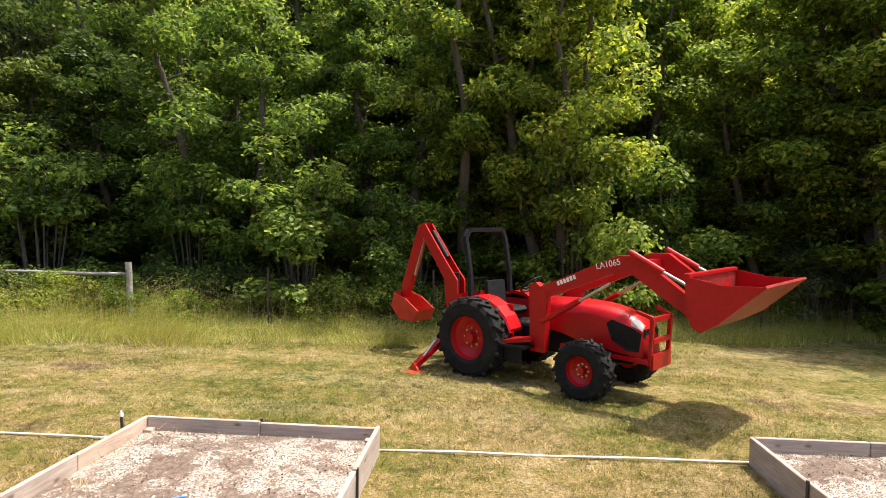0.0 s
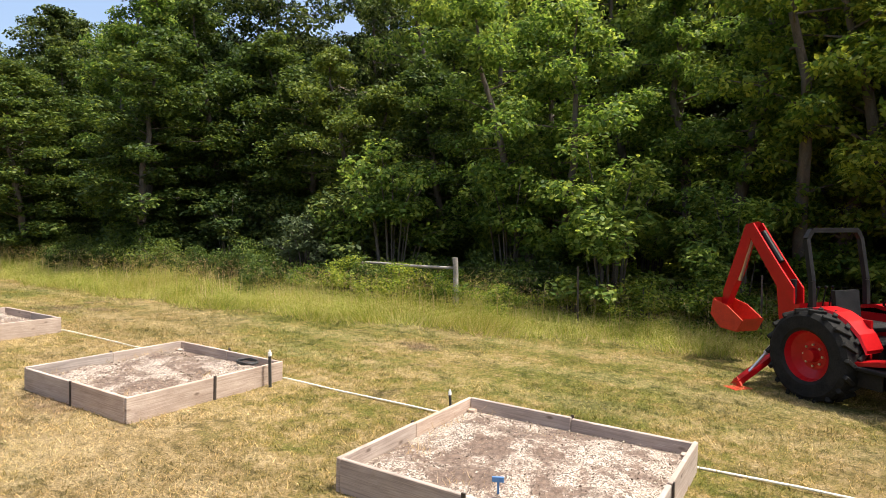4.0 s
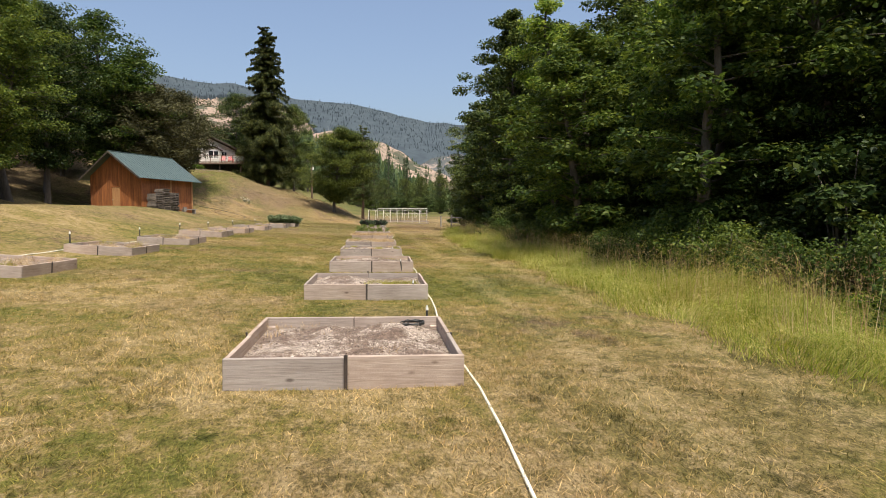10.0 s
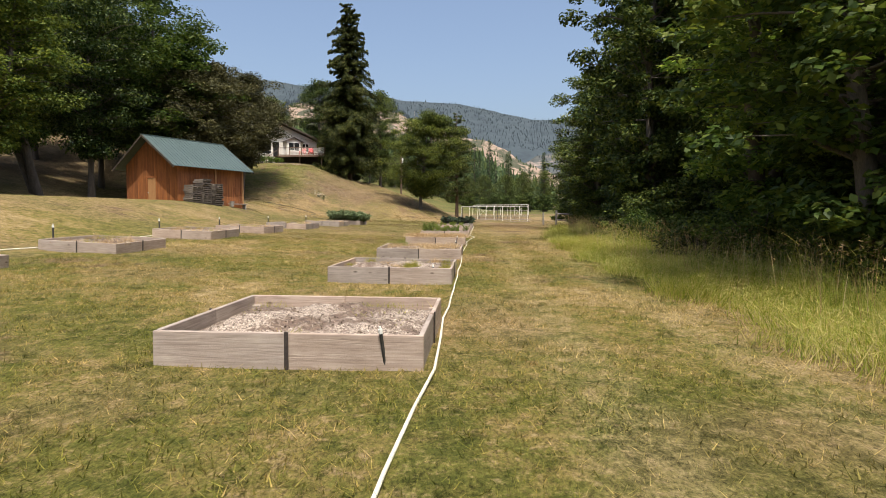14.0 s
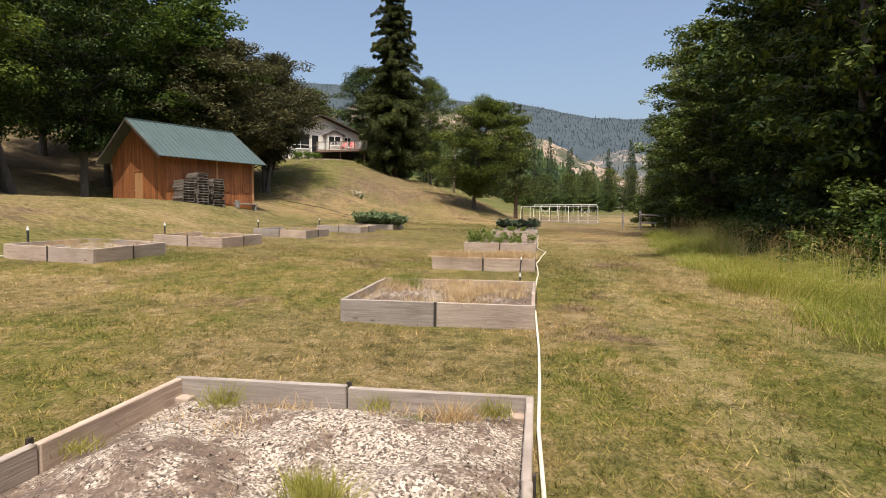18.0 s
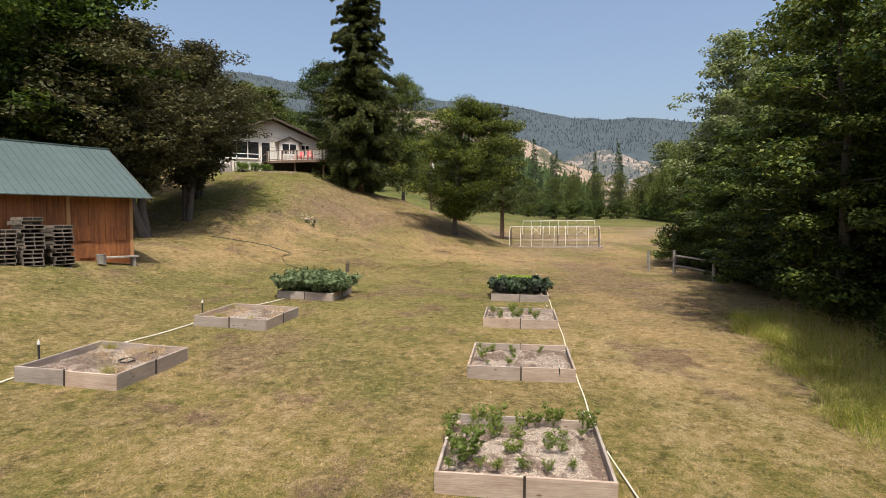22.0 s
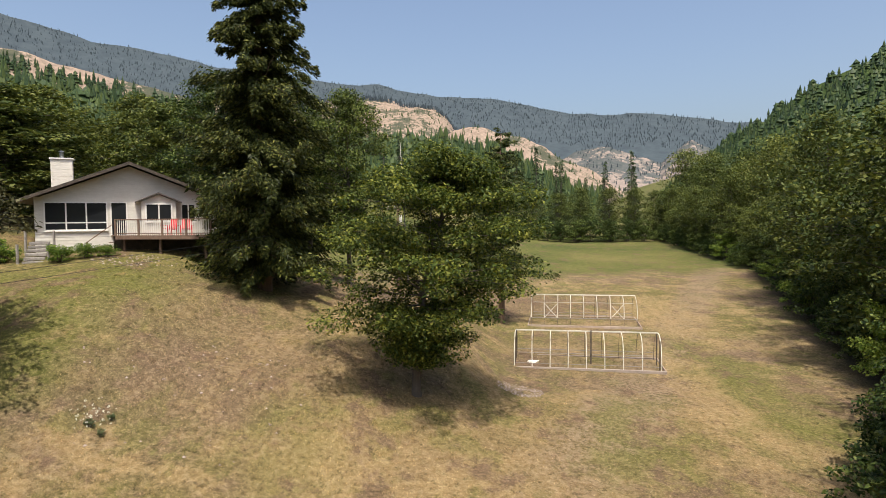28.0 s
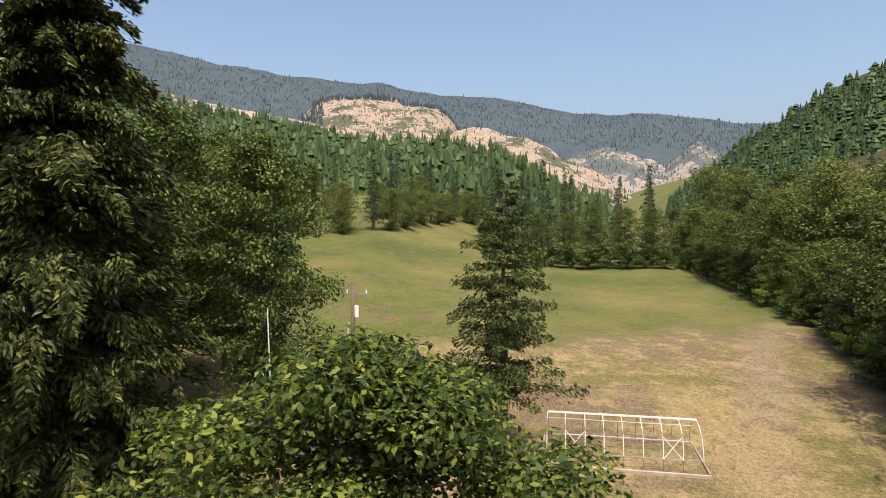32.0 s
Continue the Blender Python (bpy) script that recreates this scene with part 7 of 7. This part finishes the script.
for i in range(34):
    copy_thing(squash, Matrix.Translation(at(sx + pq.uniform(-1.1, 1.05), sy + pq.uniform(-1.05, 1.0), pq.uniform(0.12, 0.26))) @ pose(0, 0, 0, 0, 0, pq.uniform(0, 360)) @ Matrix.Diagonal((1.0, 1.0, pq.uniform(0.75, 1.25), 1)))


def tuft_patch(name, label, spots, material, h, count, seed, spread=0.1, category="weeds"):
    """Thin upright blades in tufts."""
    g = np.random.default_rng(seed)
    k = g.integers(0, len(spots), count)
    base = np.array([tuple(s) for s in spots])[k] + np.stack([g.normal(0, spread, count), g.normal(0, spread, count), np.zeros(count)], 1)
    a = g.uniform(0, 6.283, count)
    hh = h * g.uniform(0.4, 1.2, count)
    tip = base + np.stack([g.normal(0, 0.6, count) * hh, g.normal(0, 0.6, count) * hh, hh], 1)
    w = (0.0015 + 0.0025 * g.random(count))[:, None] * np.stack([np.cos(a), np.sin(a), np.zeros(count)], 1)
    ob = quick(name, np.stack([base - w, base + w, tip], 1), 3, material)
    return tagged(ob, label, category, kind="stuff")


tuft_patch("yellow_weeds", "yellow-green weeds in the bed corner", [tuple(bed_spot(4, 0.55 + pq.uniform(-0.35, 0.35), 0.35 + pq.uniform(-0.5, 0.5), 0.22).translation) for _ in range(40)], M_WEED, 0.075, 1500, 81, 0.06)
for k, n, sd in ((7, 2200, 82), (8, 2600, 83)):
    w = 0.4 if k == 8 else 0.95
    tuft_patch("dry_weeds", "dry straw-coloured weeds over the bed", [tuple(bed_spot(k, pq.uniform(-w, w), pq.uniform(-1.0, 1.0), 0.24).translation) for _ in range(60)], M_STRAW, 0.17 if k == 8 else 0.12, int(n * (3.6 if k == 8 else 2.4)), sd, 0.12)
for k, n, sd in ((1, 350, 84), (2, 300, 85), (3, 300, 86), (5, 400, 87), (6, 700, 88), (11, 300, 89)):
    tuft_patch("dry_weeds", "scattered dry weeds along the bed boards", [tuple(bed_spot(k, pq.choice((-0.9, pq.uniform(-0.9, 0.9))), pq.uniform(-1, 1), 0.19).translation) for _ in range(14)], M_WEED if k == 5 else M_STRAW, 0.075, n, sd, 0.09)
for u, v, h, n, mt in ((0.25, 0.3, 0.13, 500, M_WEED), (0.1, 0.2, 0.1, 260, M_WEED), (-0.95, -0.62, 0.15, 160, M_WEED), (-0.98, 0.3, 0.1, 110, M_WEED), (-0.7, 0.5, 0.05, 260, M_PEPPER), (-0.75, 0.75, 0.12, 380, M_STRAW), (-0.9, 0.95, 0.12, 160, M_WEED), (-0.2, -0.95, 0.07, 120, M_WEED), (0.5, 0.0, 0.14, 260, M_STRAW), (0.4, 0.95, 0.14, 260, M_WEED)):
    tuft_patch("weed_clump", "small clump of weeds among the wood chips", [tuple(bed_spot(6, u, v, 0.2).translation)], mt, h, n, int(1000 + 100 * u + 10 * v), 0.05)
for k, bx in enumerate(LEFT[:-1]):
    by = left_y(bx)
    tuft_patch("dry_weeds", "withered weeds and straw in the bed", [tuple(at(bx + pq.uniform(-0.9, 0.9), by + pq.uniform(-0.9, 0.9), 0.2)) for _ in range(12)], M_STRAW, 0.2, 900, 140 + k, 0.1)
    tuft_patch("green_weeds", "small green weeds by the bed boards", [tuple(at(bx + pq.choice((-0.9, 0.85)), by + pq.uniform(-0.9, 0.9), 0.2)) for _ in range(4)], M_WEED, 0.22, 320, 150 + k, 0.07)
tuft_patch("green_weeds", "small green weed at the bed's back", [tuple(bed_spot(7, -0.75, -0.75, 0.22).translation), tuple(bed_spot(7, -0.6, -0.6, 0.22).translation)], M_PEPPER, 0.2, 500, 90, 0.1)
lg = np.random.default_rng(91)
lx, ly = ROW[13]
lc = [tuple(at(lx + lg.uniform(-0.92, 0.92), ly + lg.uniform(-0.98, 0.98), 0.275)) for _ in range(140)]
tagged(quick("lettuce_rows", leaves(lc, [0.12] * 140, 4500, 0.075, 92, 0.6, 0.5, 0.7), 4, M_LETTUCE), "bright green salad leaves filling the bed", "vegetables", kind="stuff")
tag_m = plain("blue_plastic", (0.05, 0.17, 0.42), (0.09, 0.25, 0.52), 5, 0.5, relief=0)
bm = bmesh.new()
box(bm, -0.045, 0.045, -0.006, 0.006, 0.08, 0.13, 0.002)
box(bm, -0.008, 0.008, -0.004, 0.004, -0.05, 0.08)
tg = tagged(part("plant_tag", bm, tag_m), "small blue plastic plant tag stuck in soil", "plant tag")
tg.matrix_world = bed_spot(1, 0.05, -0.75, 0.22) @ pose(0, 0, 0, 20, 0, 20)


# ---- undergrowth ----
def bush(name, label, h, r0, n, size, material, seed, category="bush", stems=15):
    r = random.Random(seed)
    b = thing(name, label, category)
    v, f, cs, rs = [], [], [], []
    for i in range(stems):
        a, L = i * 2.4, r0 * r.uniform(0.15, 0.95)
        e = Vector((math.cos(a) * L, math.sin(a) * L, h * (1 - 0.55 * (L / r0) ** 2) * r.uniform(0.75, 1.1)))
        m = e * 0.5 + Vector((0, 0, 0.18 * h))
        tube(v, f, [Vector((e.x * 0.2, e.y * 0.2, -0.1)), m, e], [0.03, 0.02, 0.008], 4)
        for q, k in ((e, 1.0), (m, 1.0), (e * 0.75, 0.9), (Vector((e.x * 1.1, e.y * 1.1, h * 0.2)), 0.8)):
            cs.append(tuple(q))
            rs.append(0.29 * r0 * k * r.uniform(0.6, 1.35))
    add_mesh("stem", v, f, M_BARK, b, smooth=True)
    quick("foliage", leaves(cs, rs, n, size, seed, 0.7, 0.55), 4, material, b)
    return b


bramble = bush("bramble_bush", "tangled green bramble thicket at the field edge", 1.3, 1.4, 7000, 0.085, M_LEAF, 101)
bramble2 = bush("bramble_bush", "bright leafy bramble under the fence", 1.3, 1.3, 6000, 0.09, M_LEAF_SUN, 108)
shrub = bush("understory_shrub", "leafy shrub filling the wood's lower edge", 3.2, 1.9, 6500, 0.17, M_LEAF_DARK, 102)
shrub2 = bush("understory_shrub", "lighter green sapling at the wood's edge", 3.8, 1.8, 7500, 0.14, M_LEAF_LIGHT, 103)
greyw = bush("willow_bush", "grey-green willow bush at the wood's edge", 2.7, 1.3, 4500, 0.12, M_LEAF_GREY, 104)
rb = random.Random(12)
sp = []
x = 16.0
while x > -58:
    if rb.random() < (0.97 if x < -8 else 0.55):
        y0 = float(mow_y(x)) + (rb.uniform(3.0, 4.0) if x < -9 else rb.uniform(3.6, 4.4))
        sp.append((x, y0, rb.uniform(0.7, 1.1), rb.uniform(0.8, 1.15)))
    x -= rb.uniform(1.3, 2.1)
plant(bramble, sp)
s1, s2 = [], []
x = 24.0
while x > -88:
    for d in (0.4, 3.5, 7.5, 12):
        (s1 if rb.random() < (0.1 if x > -11 else 1.0) else s2).append((x + rb.uniform(-0.8, 0.8), edge_y(x) + d + rb.uniform(-0.8, 0.8), rb.uniform(0.75, 1.25), rb.uniform(0.75, 1.2)))
    x -= rb.uniform(2.6, 3.4)
lowb = [(xx, float(mow_y(xx)) + rb.uniform(2.2, 3.2), rb.uniform(0.5, 0.95), rb.uniform(0.7, 1.1)) for xx in np.arange(14, -14, -1.5)]
plant(bramble2, lowb)
# round the meadow's edge
x = -88.0
while x > -225:
    for d in (5.0, 8.5):
        (s1 if rb.random() < 0.8 else s2).append((x, edge_y(x) + d, rb.uniform(0.9, 1.4), rb.uniform(0.8, 1.2)))
    x -= rb.uniform(4, 5.5)
y = 56.0
while y > 12:
    s1.append((-216 - rb.uniform(0, 4), y, rb.uniform(1.3, 1.9), rb.uniform(0.8, 1.1)))
    y -= rb.uniform(3.5, 5)
s1 += [(-39.5, 15.0, 0.7, 0.75), (-41.6, 15.4, 0.75, 0.8), (-38.0, 15.6, 0.8, 0.8), (-44.5, 16.0, 0.7, 0.7), (-33.0, 14.4, 0.6, 0.6)]
plant(tagged(shrub, group="understory shrubs"), s1)
plant(tagged(shrub2, group="understory shrubs"), s2)
plant(greyw, [(-12.2, 14.2, 0.85, 1), (9.0, 14.8, 0.85, 0.9)])
garden = bush("garden_shrub", "bright green shrub by the house steps", 1.0, 0.9, 2500, 0.1, M_LEAF_LIGHT, 105)
plant(garden, [(-95.6, -14.1, 1.0, 1), (-96.6, -13.2, 0.8, 1.1), (-95.5, -17.4, 1.1, 1), (-96.4, -18.6, 1.2, 0.9), (-97.2, -12.4, 0.7, 1)])
flower = bush("flowering_weed", "white-flowered wild weed on the slope", 0.5, 0.4, 500, 0.08, M_LEAF_GREY, 106, "weed", 6)
plant(flower, [(-83.0, -4.6, 0.6, 1), (-83.6, -4.2, 0.5, 1), (-82.8, -4.1, 0.5, 1)])
M_PETAL = plain("white_petals", (0.7, 0.7, 0.55), (0.85, 0.84, 0.7), 9, 0.7, relief=0)
fl = [tuple(at(-83.2 + pq.gauss(0, 0.35), -4.5 + pq.gauss(0, 0.35), 0.24 + pq.uniform(0, 0.1))) for _ in range(50)]
tagged(quick("white_blossoms", leaves(fl, [0.05] * 50, 260, 0.05, 107), 4, M_PETAL), "clusters of small white blossoms on the weeds", "flowers", kind="stuff")


# ---- grass ----
def grass(name, label, pts, h, w, material, seed, lean=0.5, combed=False):
    g = np.random.default_rng(seed)
    n = len(pts)
    X, Y = pts[:, 0], pts[:, 1]
    base = np.stack([X, Y, land(X, Y) - 0.005], 1)
    hh = h * g.uniform(0.45, 1.3, n)
    d = g.uniform(0, 6.283, n)
    if combed:
        # tufts that lean and lie together, tall and short by turns
        d = 2.6 * np.sin(1.7 * X + 2.1 * np.sin(1.3 * Y)) + 1.9 * np.sin(2.9 * Y - 1.1 * X) + g.normal(0, 0.75, n)
        hh *= 0.5 + 0.6 * g.random(n) ** 2
        hh *= 0.9 + 0.3 * np.sin(X * 2.1 + 1.3 * np.sin(Y * 1.9)) * np.sin(Y * 2.7 + X * 0.8) + 0.2 * np.sin(X * 0.63)
    a = g.uniform(0, 6.283, n)
    ll = g.uniform(0, lean, n) * hh
    way = np.stack([np.cos(d), np.sin(d)], 1)
    ww = (w * g.uniform(0.6, 1.4, n))[:, None] * np.stack([np.cos(a), np.sin(a), np.zeros(n)], 1)
    tip = base + np.concatenate([way * ll[:, None], hh[:, None]], 1)
    if not combed:
        return tagged(quick(name, np.stack([base - ww, base + ww, tip], 1), 3, material), label, "grass", kind="stuff")
    # bent blades: up, then over
    bend = base + np.concatenate([way * (ll * 0.3)[:, None], (hh * 0.8)[:, None]], 1)
    low, high = np.stack([base - ww, base + ww, bend + ww * 0.3], 1), np.stack([bend - ww * 0.7, bend + ww * 0.7, tip], 1)
    return tagged(quick(name, np.concatenate([low, high]), 3, material), label, "grass", kind="stuff")


def clear_of_beds(p):
    keep = np.ones(len(p), bool)
    for bx, by in ROW + [(b, left_y(b)) for b in LEFT]:
        keep &= ~((np.abs(p[:, 0] - bx) < 1.02) & (np.abs(p[:, 1] - by) < 1.08))
    return p[keep]


def tufted(n, x0, x1, y0, y1, seed, per=9, sp=0.05):
    g = np.random.default_rng(seed)
    c = np.stack([g.uniform(x0, x1, n // per), g.uniform(y0, y1, n // per)], 1)
    return np.repeat(c, per, 0) + g.normal(0, sp, (n // per * per, 2))


near_pts = np.concatenate([tufted(450000, -45, 5, -1.5, 12.5, 111, 5, 0.07), tufted(120000, -75, -45, -3, 16, 112, 5, 0.1), tufted(110000, -14, 4, -1, 8, 113, 5, 0.07)])
near_pts = clear_of_beds(near_pts[near_pts[:, 1] < mow_y(near_pts[:, 0]) + 0.2])
grass("lawn_grass", "short mown grass, straw and olive green", near_pts, 0.045, 0.0046, M_GRASS, 114, 2.2)
g = np.random.default_rng(115)
tx = g.uniform(-59, 16, 260000)
ty = mow_y(tx) + g.uniform(0, 1, 260000) ** 0.8 * 3.4
ty += 0.25 * np.sin(tx * 1.7) + g.normal(0, 0.12, 260000)
tall_pts = np.stack([tx, ty], 1)
grass("tall_grass", "tall unmown grass, green and yellow, along the fence", tall_pts, 0.36, 0.005, M_TALL, 116, 3.2, True)
wx = g.uniform(-57, 18, 60000)
weeds = np.stack([wx, mow_y(wx) + 1.4 + g.uniform(0, 1, 60000) * 2.6], 1)
grass("weedy_verge", "rank weeds and tall grass under the fence", weeds, 0.72, 0.005, M_TALL, 131, 1.2, True)
sel = tall_pts[g.choice(len(tall_pts), 5000)]
sel = sel[sel[:, 1] > mow_y(sel[:, 0]) + 0.9]
M_SEED = leaf_mat("seed_heads", [(0.2, (0.16, 0.1, 0.045)), (0.5, (0.29, 0.2, 0.095)), (0.8, (0.42, 0.32, 0.17))], trans=0.2, vary=0.6, thing_vary=0)
cs = [tuple(at(px, py, z)) for (px, py), z in zip(sel, g.uniform(0.55, 0.95, len(sel)))]
tagged(quick("grass_seed_heads", leaves(cs, [0.05] * len(cs), len(cs) * 3, 0.06, 117, -0.2, 1.6, 0.16), 4, M_SEED), "brown dry seed heads over the tall grass", "grass", kind="stuff")
grass("dry_stalks", "thin dry stalks among the tall grass", sel, 0.85, 0.004, M_STRAW, 118, 0.25)
bx = g.uniform(-50, 14, 15000)
by = mow_y(bx) + 2.6 + g.uniform(0, 1, 15000) * 0.9
M_DEADSTEM = leaf_mat("dead_stems", [(0.2, (0.11, 0.065, 0.035)), (0.5, (0.24, 0.15, 0.08)), (0.8, (0.4, 0.28, 0.15))], trans=0.15, vary=0.7, thing_vary=0)
grass("dead_bramble_stems", "brown dead stems at the foot of the brambles", np.stack([bx, by], 1), 0.75, 0.0045, M_DEADSTEM, 132, 0.9, True)
hp = np.concatenate([tufted(60000, -100, -70, -12, 8, 120, 12, 0.09), tufted(60000, -128, -62, -6, 24, 122, 12, 0.12)])
hp = clear_of_beds(hp)
grass("hill_grass", "rough dry grass tufts over the slope", hp, 0.06, 0.01, M_GRASS, 121, 1.8)


# ---- stones ----
def stones(name, label, x, y, rx, ry, n, lo, hi, seed, material, heap=0.0):
    """Small uneven stones strewn or heaped on the ground."""
    g = np.random.default_rng(seed)
    out = []
    for _ in range(n):
        d, a = math.sqrt(g.random()), g.uniform(0, 6.283)
        px, py = x + rx * d * math.cos(a), y + ry * d * math.sin(a)
        s = g.uniform(lo, hi)
        p = np.array(at(px, py, heap * (1 - d) * g.random()))
        q = [p + s * np.array(v) * g.uniform(0.7, 1.2) for v in ((1, 0, 0.1), (0.2, 0.9, 0), (-0.9, 0.3, 0.1), (-0.3, -0.9, 0), (0.1, 0, 0.7))]
        for k in range(4):
            out += [q[k], q[(k + 1) % 4], q[4]]
    return tagged(quick(name, np.array(out), 3, material), label, "stones", kind="stuff")


M_STONE = leaf_mat("pale_stone", [(0.2, (0.17, 0.13, 0.11)), (0.5, (0.29, 0.23, 0.2)), (0.8, (0.42, 0.35, 0.31))], trans=0.0, vary=0.8, rough=0.9, thing_vary=0)
stones("rubble_patch", "pale pinkish rubble strewn on the dry grass", -96.0, 11.0, 1.6, 1.3, 420, 0.03, 0.09, 141, M_STONE)
stones("stone_heap", "small heap of pale pinkish stones", -128.0, 4.0, 1.2, 1.2, 260, 0.08, 0.2, 142, M_STONE, 0.7)
stones("loose_stones", "scattered stones on the slope", -86.0, -2.5, 4.5, 4.5, 70, 0.03, 0.1, 143, M_STONE)
stones("bank_stones", "stones and bark under the deck edge", -96.6, -10.5, 1.4, 2.4, 110, 0.04, 0.12, 144, M_STONE)
